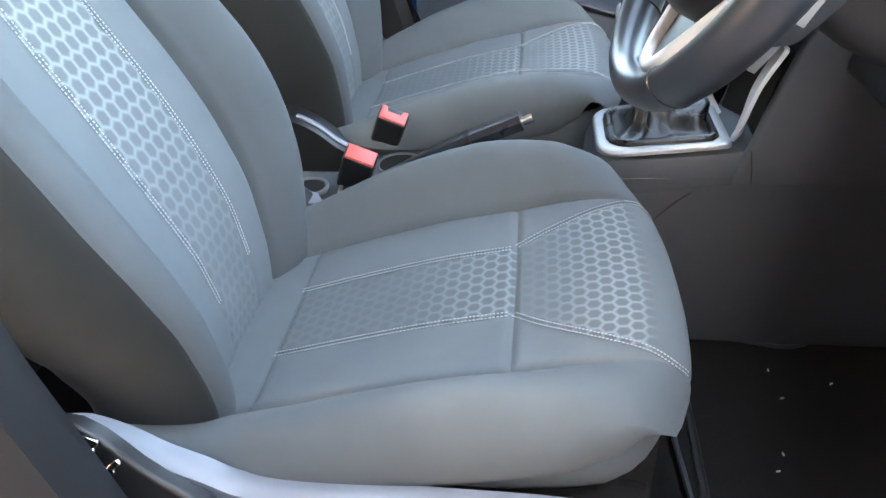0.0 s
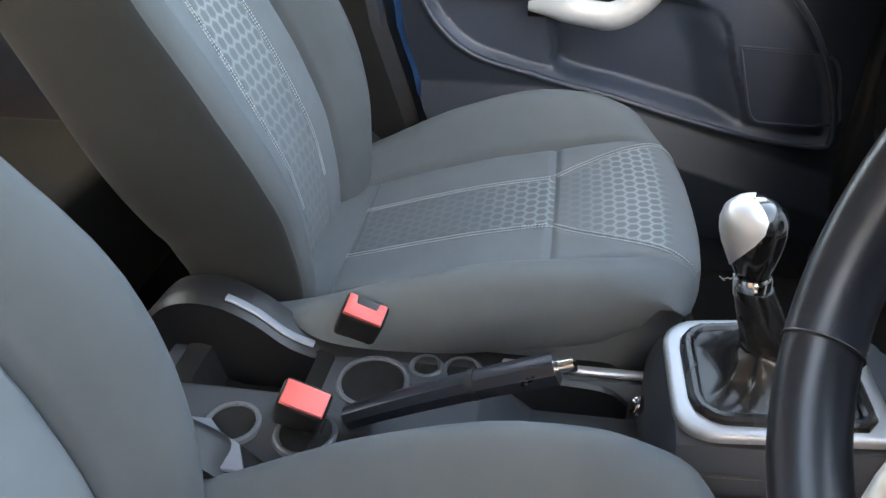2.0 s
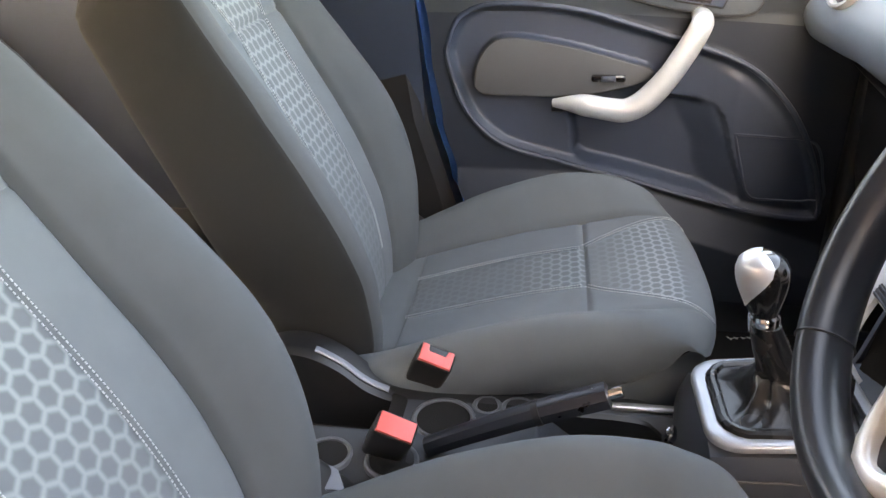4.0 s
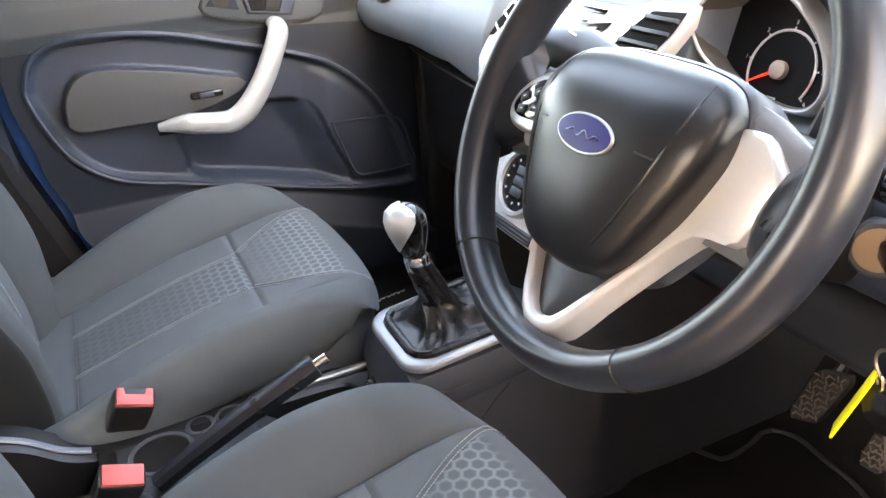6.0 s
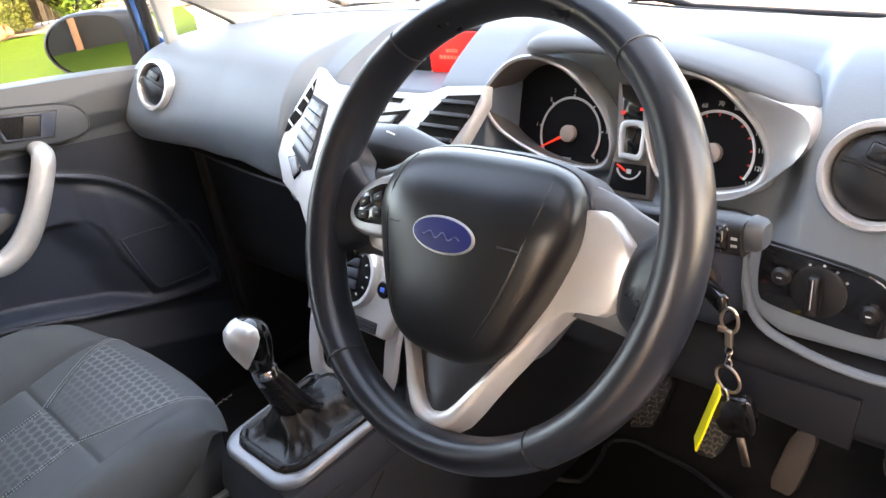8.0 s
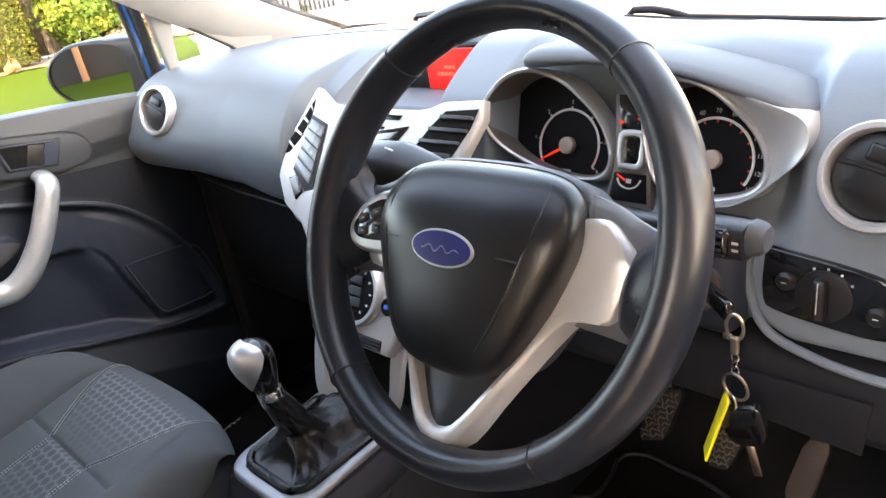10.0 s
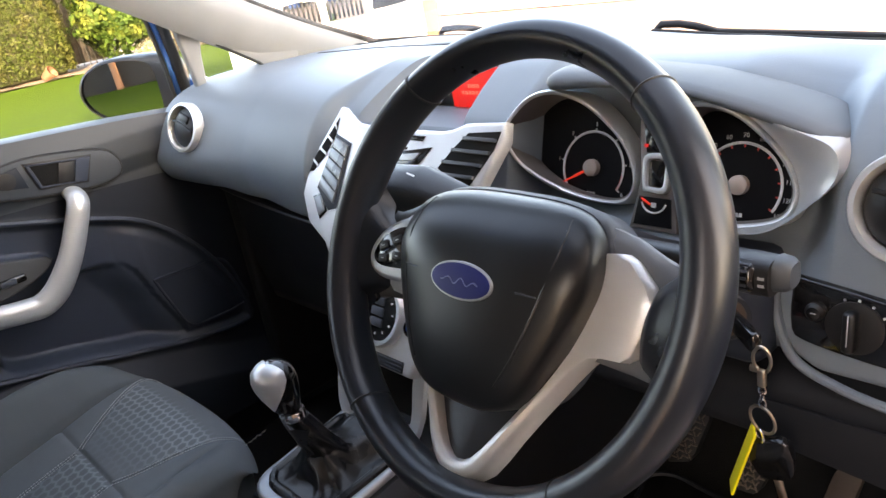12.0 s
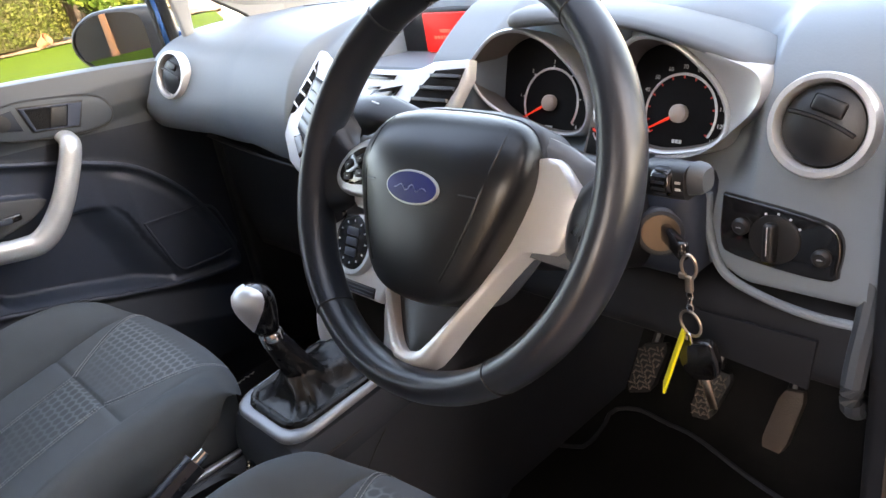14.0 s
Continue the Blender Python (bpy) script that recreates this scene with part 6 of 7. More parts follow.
panel = part("button_panel", plate([(-0.104, 0.019), (-0.121, 0.015), (-0.138, 0.005), (-0.148, -0.008), (-0.149, -0.017), (-0.140, -0.023), (-0.120, -0.023), (-0.104, -0.019), (-0.101, 0.0)], W @ Matrix.Translation((0, 0, -0.001)), 0.0026, 0.0012, 2, round_n=44), M_GLOSS, pod, "gloss black button panel")
for x, y, a in ((-0.136, -0.004, 30), (-0.118, 0.004, 25), (-0.134, -0.016, 10), (-0.115, -0.011, 5)):
    part("wheel_button", box(-0.0065, 0.0065, -0.0040, 0.0040, 0.0014, 0.0030, 0.0014, 2, W @ Matrix.Translation((x, y, 0)) @ Matrix.Rotation(radians(a), 4, "Z")), M_BLACK, panel)
    part("button_mark", box(-0.0016, 0.0016, -0.0004, 0.0004, 0.0030, 0.0034, 0, 1, W @ Matrix.Translation((x, y, 0)) @ Matrix.Rotation(radians(a), 4, "Z")), M_DIALMARK, panel)


# ---- centre console ----
console = thing("centre_console", "dark centre console with silver gear surround and cup holders", "console", (0.1, 0.015, 0.27))
CY = 0.015


def console_ring(x, zt, half, zb, r=0.02):
    pts = []
    for y, z in ((-half, zb), (-half - 0.004, zt - r * 1.6), (-half + r * 0.35, zt - r * 0.35), (-half + r * 1.4, zt), (0, zt + 0.003), (half - r * 1.4, zt), (half - r * 0.35, zt - r * 0.35), (half + 0.004, zt - r * 1.6), (half, zb)):
        pts.append(Vector((x, CY + y, z)))
    return pts


part("gear_console", loft([console_ring(*k) for k in ((0.100, 0.50, 0.070, 0.28), (0.104, 0.555, 0.082, 0.28), (0.115, 0.578, 0.088, 0.28), (0.14, 0.584, 0.091, 0.28), (0.22, 0.592, 0.095, 0.28), (0.30, 0.600, 0.095, 0.28), (0.345, 0.612, 0.094, 0.28), (0.40, 0.64, 0.093, 0.28))], angle=40), M_PLASTIC, console, "dark grey gear console")
part("console_crease", sweep([(x, -0.0925, z) for x, z in ((0.250, 0.540), (0.226, 0.520), (0.200, 0.492))], circle(0.0014, 6)), M_BLACK, console)
part("console_crease", sweep([(x, CY - 0.0975, z) for x, z in ((0.12, 0.552), (0.20, 0.556), (0.30, 0.560), (0.335, 0.562))], circle(0.0016, 6)), M_BLACK, console)
part("console_crease", sweep([(x, -0.0905, z) for x, z in ((0.322, 0.605), (0.328, 0.575), (0.331, 0.550))], circle(0.0013, 6)), M_BLACK, console)
for g in (-1, 1):
    part("tunnel_side", grid(lambda u, w: Vector((u, CY + g * (0.1065 + 0.010 * w), 0.27 + (interp(u, [(0.15, 0.265), (0.34, 0.285), (0.9, 0.30)])) * (1 - w))), lin(0.15, 0.95, 24), lin(0, 1, 10)), M_TUNNEL, console, "dark tunnel side panel")
# silver surround with a rectangular hole
def rounded(x0, x1, h0, h1, r0, r1, n=7):
    """A rectangle with rounded corners; r0 at the rear, r1 at the front."""
    out = []
    for cx, cy, r, a0 in ((x0 + r0, -h0 + r0, r0, 180), (x1 - r1, -h1 + r1, r1, 270), (x1 - r1, h1 - r1, r1, 0), (x0 + r0, h0 - r0, r0, 90)):
        out += [(cx + r * math.cos(radians(a)), cy + r * math.sin(radians(a))) for a in lin(a0, a0 + 90, n)]
    return out


surr = rounded(0.113, 0.304, 0.086, 0.088, 0.038, 0.012)
hole = rounded(0.136, 0.282, 0.066, 0.071, 0.028, 0.014)
SM = Matrix.Translation((0, CY, 0.567)) @ Euler((0, radians(-6.5), 0)).to_matrix().to_4x4()
part("gear_surround", plate(surr, SM, 0.010, 0.006, 3, hole=hole), M_SURROUND, console, "satin silver gear surround")
part("gaiter_frame", sweep([SM @ Vector((x, y, 0.010)) for x, y in ring2(hole, 40)], circle(0.0075, 10), closed=True), M_BOOT, console, "padded black gaiter frame")
# low rear tray with cup holders
CUPS = ((-0.204, 0.038, 0.037, 0.07), (-0.341, -0.044, 0.026, 0.06), (-0.105, 0.072, 0.019, 0.03), (-0.148, 0.074, 0.015, 0.03), (-0.258, -0.046, 0.029, 0.06))
BIN = rounded(-0.425, -0.268, 0.038, 0.038, 0.012, 0.012)


def tray(u, v):
    z = 0.512 - 0.02 * (abs(v - CY) / 0.1) ** 4
    if u > -0.08 and abs(v - CY) < 0.06:
        z -= 0.05 * min(1, (u + 0.08) / 0.06)
    return Vector((u, v, z))


def in_well(p):
    return any(math.hypot(p.x - x, p.y - y) < r for x, y, r, _ in CUPS) or -0.423 < p.x < -0.270 and 0.007 < p.y < 0.079


bm = grid(tray, lin(-0.46, 0.105, 190), lin(-0.085, 0.100, 80))
bmesh.ops.delete(bm, geom=[f for f in bm.faces if in_well(f.calc_center_median())], context="FACES")
part("console_tray", bm, M_TRAY, console, "grey tray with cup holders")
# wells of the grey tray, coloured black for the shade inside them
for x, y, r, deep in CUPS:
    z = tray(x, y).z
    m = Matrix.Translation((x, y, z))
    part("cup_rim", lathe([(r + 0.007, -0.003), (r + 0.0055, 0.0015), (r + 0.003, 0.0030), (r, 0.0020), (r - 0.0015, -0.003)], m, 40), M_TRIM_DARK, console, "grey rim of the cup holder")
    part("cup_well", lathe([(r - 0.001, 0.0), (r - 0.002, -0.004), (r - 0.005, -deep + 0.006), (r - 0.010, -deep), (0, -deep)], m, 40), M_CARPET, console, "cup holder well with its shade painted black")
part("bin_well", loft([[Vector((x0 * k - 0.3465 * (k - 1), 0.043 + y0 * k, z)) for x0, y0 in BIN] for k, z in ((1.02, 0.5135), (1.0, 0.5145), (0.985, 0.512), (0.97, 0.46), (0.94, 0.452))], caps=False, angle=50), M_CARPET, console, "open bin with its shade painted black")
part("bin_floor", plate([(x0 * 0.95 - 0.3465 * 0.05, 0.043 + y0 * 0.95) for x0, y0 in BIN], Matrix.Translation((0, 0, 0.450)), 0.003, 0.001), M_CARPET, console)
for y in (-0.085, 0.100):
    part("tray_side", grid(lambda u, w: Vector((u, y, 0.27 + 0.225 * w)), lin(-0.46, 0.105, 10), lin(0, 1, 4)), M_PLASTIC, console)
part("seat_bracket", plate([(-0.392, -0.048), (-0.352, -0.112), (-0.300, -0.112), (-0.318, -0.078), (-0.345, -0.064), (-0.362, -0.048)], Matrix.Translation((0, 0, 0.514)), 0.004, 0.0015, 2), M_TRIM, console, "pale grey bracket between seat and console")
part("tray_rail", box(-0.06, 0.115, 0.084, 0.096, 0.508, 0.516, 0.003), M_SILVER_DARK, console, "thin metal edge strip")
part("power_socket", lathe([(0.013, 0), (0.013, 0.006), (0.010, 0.007), (0.009, 0.001), (0, 0.001)], basis((0.098, 0.052, 0.50), (0, 1, 0), (-1, 0, 0.4)), 20), M_CHROME, console, "small chrome socket")
part("console_label", box(-0.075, -0.012, -0.068, -0.046, 0.4725, 0.4740, 0.0005), M_SILVER_DARK, console, "pale plate beside the lever")

# ---- gear lever ----
gear = thing("gear_lever", "gear lever with silver knob and black leather gaiter", "gear lever", (0.20, CY, 0.57))


def fold(h):
    """One ring of the leather gaiter: an upright neck over a slack, creased foot."""
    ring = []
    for i in range(56):
        a = 2 * math.pi * i / 56
        c, s = math.cos(a), math.sin(a)
        e = 0.5 + 0.5 * min(1, h * 2.2)
        rad = 0.0180 + 0.0125 * (1 - h) + 0.042 * max(0.0, 1 - h * 2.8) ** 1.3
        slack = max(0.0, 1 - h * 1.15) * min(1, h * 7)
        crease = 1 + slack * (0.30 * noise.noise(Vector((c * 2.1 + 3, s * 2.1, 1.7 + h * 3.4))) + 0.07 * math.sin(7 * a + 9 * h)) + 0.05 * (1 - h) * noise.noise(Vector((c * 5, s * 5, h * 9)))
        mid = Vector((0.212, CY, 0.603)).lerp(Vector((0.171, CY, 0.702)), h)
        sag = (0.010 * math.sin(math.pi * min(1, h * 3.4)) if h < 0.294 else 0.0) - 0.11 * c * rad * max(0.0, 1 - h * 3)
        hump = 0.034 * math.exp(-(((h - 0.17) / 0.09) ** 2)) * max(0.0, c) ** 2
        ring.append(mid + Vector((math.copysign(abs(c) ** e, c) * rad * crease + hump * 0.5, math.copysign(abs(s) ** e, s) * rad * crease, -sag + hump * 0.9 - 0.005 * slack * noise.noise(Vector((c * 3, s * 3, h * 6))))))
    return ring


part("gaiter", loft([fold(h) for h in lin(0, 1, 34)], angle=60), M_BOOT, gear, "creased black leather gaiter")
KM = basis((0.170, CY, 0.704), (0, 1, 0), (-0.12, 0, 1))
part("lever_collar", lathe([(0.0165, -0.010), (0.0172, 0), (0.0172, 0.008), (0.0160, 0.010), (0.0145, 0.013)], KM, 28), M_CHROME, gear, "chrome collar")
KNOB = ((0.011, 0.0150), (0.020, 0.0180), (0.034, 0.0228), (0.048, 0.0266), (0.060, 0.0284), (0.070, 0.0280), (0.079, 0.0246), (0.085, 0.0180), (0.088, 0.0095))
part("knob", loft([[KM @ Vector((math.cos(t) * a, 0.06 * h + math.sin(t) * a, h)) for t in lin(0, 2 * math.pi, 41)[:-1]] for h, a in KNOB], angle=70), M_GLOSS, gear, "dark polished gear knob")
cap = []
for h, a in ((0.024, 0.0200), *KNOB[2:], (0.0890, 0.001)):
    k = min(1.0, (h - 0.024) / 0.052)
    cap.append([KM @ Vector((math.cos(t) * (a + 0.0007), 0.06 * h + math.sin(t) * (a + 0.0007), h + (0.0007 if h > 0.07 else 0))) for t in lin(radians(62 - 76 * k ** 0.8), radians(100 + 96 * k ** 0.8), 30)])
part("knob_cap", loft(cap, caps=False, closed_ring=False, angle=70), M_SILVER, gear, "satin silver knob cap")
for i in range(3):
    part("shift_mark", box(-0.0075 + 0.006 * i, -0.0065 + 0.006 * i, -0.005, 0.006, 0, 0.0004, 0, m=KM @ Matrix.Translation((0, 0.020, 0.0850)) @ Euler((radians(-28), 0, 0)).to_matrix().to_4x4()), M_BLACK, gear)

# ---- handbrake ----
hb = thing("handbrake", "black handbrake lever with silver button", "handbrake", (-0.2, -0.03, 0.48))
hpth = smooth_path([(-0.215, -0.028, 0.520), (-0.16, -0.030, 0.550), (-0.08, -0.032, 0.589), (0.0, -0.034, 0.624)], 30)
part("lever", sweep(hpth, [(0.015, -0.010), (0.016, 0.004), (0.010, 0.014), (0, 0.017), (-0.010, 0.014), (-0.016, 0.004), (-0.015, -0.010), (0, -0.015)], scale=lambda t: 0.75 + 0.2 * t), M_LEATHER, hb, "black handbrake grip")
part("grip_band", sweep(hpth[18:20], circle(0.0160, 14)), M_BLACK, hb)
part("button", sweep([Vector((-0.001, -0.034, 0.6235)), Vector((0.016, -0.0345, 0.631))], circle(0.0075, 12)), M_CHROME, hb, "silver release button")
part("lever_gaiter", box(-0.25, -0.13, -0.058, 0.0, 0.47, 0.51, 0.012, 3), M_BLACK, hb, "black lever boot")


# ---- belt buckles ----
def buckle(at, turn, notch, label):
    ob = thing("belt_buckle", label, "seat belt buckle", (at[0], at[1], at[2] - 0.11), group="seat belt buckles")
    m = Matrix.Translation(at) @ Euler((radians(turn), radians(22), 0)).to_matrix().to_4x4()
    part("housing", box(-0.026, 0.026, -0.016, 0.016, -0.085, 0.0, 0.006, 3, m), M_BLACK, ob, "black buckle housing")
    out = [(-0.023, -0.0135), (0.023, -0.0135), (0.023, 0.0125)] + ([(0.014, 0.0125), (0.012, 0.003), (-0.012, 0.003), (-0.014, 0.0125)] if notch else []) + [(-0.023, 0.0125)]
    part("release_button", plate(out, m @ Matrix.Translation((0, 0, -0.002)), 0.006, 0.0025), M_RED, ob, "red release button")
    part("stem", box(-0.012, 0.012, -0.006, 0.006, -0.20, -0.08, 0.003, 2, m), M_BLACK, ob)
    return ob


buckle((-0.246, -0.061, 0.576), 27, False, "black seat belt buckle with red button by the driver's seat")
buckle((-0.218, 0.080, 0.582), 27, True, "black seat belt buckle with red button by the passenger seat")

# ---- pedals and mats ----
def pedal(corners, label, tread=True):
    """A pad from its four corners (y, z), on a hinged arm; rubber ridges worn pale."""
    y = sum(c[0] for c in corners) / 4
    z = sum(c[1] for c in corners) / 4
    ob = thing("pedal", label, "pedal", (0.72, y, z - 0.05), group="pedals")
    m = basis((0.700, y, z), (0, -1, 0), (-0.93, 0, 0.37))
    c = [Vector((y - a, b - z, 0)) for a, b in corners]
    soft = []
    for i in range(4):
        p, q, n = c[i - 1], c[i], c[(i + 1) % 4]
        for k in (0.16, 0.05):
            soft.append(q.lerp(p, k) * (1 - 0.10 * (k < 0.1)))
        for k in (0.05, 0.16):
            soft.append(q.lerp(n, k) * (1 - 0.10 * (k < 0.1)))
    pad = part("pad", plate([(p.x, p.y) for p in soft], m @ Matrix.Translation((0, 0, -0.012)), 0.014, 0.003, 2), M_RUBBER if tread else M_PEDAL, ob, "black rubber pedal pad" if tread else "worn smooth pedal pad")
    if tread:
        shape = box(-0.0048, 0.0048, -0.0011, 0.0011, 0.0015, 0.0042, 0.0006, 1)
        me = bpy.data.meshes.new("ridge")
        shape.to_mesh(me)
        shape.free()
        me.materials.append(M_TREAD)
        for i in range(6):
            for j in range(8):
                u, v = (i + 0.5 + 0.5 * (j % 2)) / 6.5, (j + 0.6) / 8.2
                p = c[0].lerp(c[1], u).lerp(c[3].lerp(c[2], u), v) * 0.90
                ridge = new("ridge", me)
                ridge.parent = ob
                ridge.matrix_local = Matrix.Translation(-Vector(ob.location)) @ m @ Matrix.Translation(p) @ Matrix.Rotation(radians((0, 62, -62)[(i * 2 + j) % 3]), 4, "Z")
    part("arm", sweep([Vector((0.708, y, z)), Vector((0.79, y, z + 0.10)), Vector((0.86, y, z + 0.26))], circle(0.009, 8)), M_BLACK, ob)
    return ob


pedal([(-0.215, 0.474), (-0.272, 0.492), (-0.250, 0.397), (-0.202, 0.380)], "worn black rubber clutch pedal with honeycomb tread")
pedal([(-0.330, 0.472), (-0.386, 0.470), (-0.358, 0.384), (-0.322, 0.381)], "worn black rubber brake pedal with honeycomb tread")
pedal([(-0.460, 0.474), (-0.497, 0.479), (-0.479, 0.374), (-0.441, 0.376)], "worn plain accelerator pedal", False)


def mat_outline(pts, z, name, label):
    ob = plate(pts, Matrix.Translation((0, 0, z)), 0.007, 0.003, 2, round_n=80)
    return solo(name, ob, M_CARPET, label, "floor mat", group="floor mats")


dm = [(0.24, -0.56), (0.24, -0.12), (0.44, -0.104), (0.503, -0.072), (0.60, -0.09), (0.63, -0.135), (0.70, -0.13), (0.75, -0.118), (0.778, -0.157), (0.772, -0.22), (0.766, -0.284), (0.722, -0.411), (0.70, -0.50), (0.69, -0.57)]
mat_outline(dm, 0.256, "floor_mat", "black carpet mat in the driver's footwell")
part_edge = sweep([Vector((p.x, p.y, 0.265)) for p in smooth_path([(x, y, 0) for x, y in (*dm, dm[0])], 90)[:-1]], circle(0.0045, 6), closed=True)
solo("mat_binding", part_edge, M_PLASTIC, "stitched black binding round the driver's mat", "mat edge")
pm = [(0.18, 0.14), (0.18, 0.69), (0.62, 0.69), (0.68, 0.60), (0.68, 0.20), (0.60, 0.14)]
pmat = mat_outline(pm, 0.256, "floor_mat", "black carpet mat in the passenger footwell with pale lettering")
for i, (w, h) in enumerate(((0.010, 0.016), (0.004, 0.009), (0.008, 0.008), (0.007, 0.009), (0.006, 0.013), (0.009, 0.008))):
    m = Matrix.Translation((0.322 + 0.0135 * i, 0.668 + 0.0022 * i, 0.2636)) @ Matrix.Rotation(radians(-62 + 16 * (i % 2)), 4, "Z")
    part("lettering_bar", box(-h / 2, h / 2, -0.0011, 0.0011, 0, 0.0008, 0, m=m), M_WHITEMARK, pmat, "pale embroidered stroke")
    part("lettering_bar", box(-w / 2, w / 2, -0.0009, 0.0009, 0, 0.0008, 0, m=m @ Matrix.Translation((0.002, 0.004, 0)) @ Matrix.Rotation(radians(70), 4, "Z")), M_WHITEMARK, pmat, "pale embroidered stroke")
rng = random.Random(4)
for i in range(40):
    x, y = rng.uniform(0.3, 0.62), rng.uniform(-0.55, -0.15)
    if i % 4:
        continue
    m = Matrix.Translation((x, y, 0.2655)) @ Matrix.Rotation(rng.uniform(0, 6), 4, "Z")
    solo("crumb", box(-0.003, 0.003, -0.001, 0.001, -0.001, 0.0015, 0.0005, 1, m), M_WHITEMARK, "tiny pale crumb on the black floor mat", "crumb", group="crumbs")

# ---- ignition and keys ----
ign = thing("ignition_lock", "ignition lock with bronze ring on the column", "ignition lock", (0.41, -0.452, 0.855))
IM = basis((0.412, -0.460, 0.860), (0, -1, 0), (-0.80, -0.45, 0.10))
KD = basis((0.408, -0.466, 0.864), (0, 0, 1), (-0.66, -0.74, 0.05))
part("lock_ring", lathe([(0.027, -0.02), (0.027, 0.004), (0.024, 0.007), (0.014, 0.007), (0.013, 0.0)], IM, 32), M_PLASTIC, ign, "dark lock surround")
part("lock_face", lathe([(0.020, 0.004), (0.020, 0.0085), (0.0, 0.009)], IM, 28), M_BRONZE, ign, "bronze lock face")
part("lock_housing", box(0.416, 0.50, -0.495, -0.39, 0.80, 0.91, 0.02, 3), M_DOOR, ign, "dark lock housing")
key = thing("ignition_key", "black key in the ignition lock", "key", (0.385, -0.468, 0.855))
part("key_bow", box(-0.010, 0.010, -0.006, 0.006, 0.004, 0.066, 0.005, 3, KD), M_GLOSS, key, "black plastic key head")
TIP = KD @ Vector((0, 0, 0.064))
fob = thing("key_ring", "keys on a ring with metal clip and yellow tag", "keys", TIP)
T = TIP + Vector((-0.002, -0.006, -0.004))
part("clip_loop", sweep([T + Vector((0.0, 0.008 * math.cos(a), -0.010 + 0.013 * math.sin(a))) for a in lin(0, 2 * math.pi, 24)[:-1]], circle(0.0018, 6), closed=True, up=Vector((1, 0, 0))), M_KEYMETAL, fob, "metal trigger clip, tinted by warm light")
part("clip_body", box(-0.003, 0.003, -0.004, 0.004, -0.038, -0.020, 0.002, 2, Matrix.Translation(T)), M_KEYMETAL, fob)
part("clip_thumb", box(-0.002, 0.002, 0.003, 0.011, -0.024, -0.018, 0.001, 2, Matrix.Translation(T)), M_KEYMETAL, fob)
for i in range(3):
    c = T + Vector((0, 0, -0.042 - 0.007 * i))
    ax = (Vector((1, 0, 0)), Vector((0, 1, 0)))[i % 2]
    part("chain_link", sweep([c + (Vector((0, 1, 0)) if i % 2 == 0 else Vector((1, 0, 0))) * 0.0032 * math.cos(a) + Vector((0, 0, 0.005 * math.sin(a))) for a in lin(0, 2 * math.pi, 14)[:-1]], circle(0.001, 5), closed=True, up=ax), M_CHROME, fob)
RC = T + Vector((0, 0, -0.074))
part("split_ring", sweep([RC + Vector((0.004 * math.cos(a), 0.0135 * math.cos(a), 0.0135 * math.sin(a))) for a in lin(0, 2 * math.pi, 32)[:-1]], circle(0.0016, 6), closed=True, up=Vector((1, 0, 0))), M_KEYMETAL, fob, "metal split ring, tinted by warm light")
part("small_ring", sweep([RC + Vector((0.005 * math.cos(a), 0.003 + 0.006 * math.cos(a), -0.018 + 0.007 * math.sin(a))) for a in lin(0, 2 * math.pi, 20)[:-1]], circle(0.0012, 6), closed=True, up=Vector((1, 0, 0))), M_CHROME, fob)
TG = Matrix.Translation(RC + Vector((-0.004, 0.006, -0.010))) @ Euler((radians(18), radians(4), radians(30))).to_matrix().to_4x4()
part("yellow_tag", box(-0.012, 0.012, -0.0015, 0.0015, -0.070, 0.0, 0.0014, 2, TG), M_YELLOW, fob, "yellow plastic tag")
KH = Matrix.Translation(RC + Vector((0.002, -0.003, -0.022))) @ Euler((radians(6), radians(-10), radians(-78))).to_matrix().to_4x4()
part("spare_key_head", plate([(-0.015, 0), (0.015, 0), (0.020, -0.016), (0.018, -0.036), (0.009, -0.046), (-0.009, -0.046), (-0.018, -0.036), (-0.020, -0.016)], KH @ Euler((radians(90), 0, 0)).to_matrix().to_4x4() @ Matrix.Translation((0, 0, -0.005)), 0.010, 0.003, 2, round_n=32), M_GLOSS, fob, "black key fob")
part("spare_key_blade", box(-0.0040, 0.0040, -0.001, 0.001, -0.088, -0.044, 0.0005, 1, KH), M_KEYMETAL, fob, "metal key blade")

# ---- door mirror outside the passenger window ----
mir = thing("door_mirror", "blue passenger door mirror with black frame", "wing mirror", (0.47, 0.85, 1.0))
A, Bp = Vector((0.366, 1.015, 1.055)), Vector((0.474, 0.854, 1.055))
MM = basis((A + Bp) / 2, Bp - A, Vector((-0.83, -0.56, -0.025)))
if MM.to_3x3().col[1].z < 0:
    MM = MM @ Matrix.Rotation(math.pi, 4, "Z")
mo = [(0.095, 0.030), (0.085, 0.052), (0.04, 0.063), (-0.03, 0.062), (-0.08, 0.040), (-0.100, 0.008), (-0.092, -0.025), (-0.06, -0.052), (-0.02, -0.062), (0.06, -0.064), (0.088, -0.055), (0.095, -0.02)]
flipx = 1 if (MM.to_3x3().col[0].y < 0) else -1
mo = [(x * flipx, y) for x, y in mo]
mp = smooth_path([(x, y, 0) for x, y in (*mo, mo[0])], 49)[:-1]
part("mirror_case", loft([[MM @ Vector((p.x * k + (0.50 * (k - 1) if p.x * flipx > 0 else 0) * flipx * max(0, p.x * flipx) / 0.095, p.y * k, h)) for p in mp] for k, h in ((1.0, 0.008), (1.06, 0.006), (1.10, -0.004), (1.08, -0.045))], caps=False, angle=50), M_BLACK, mir, "black mirror frame")
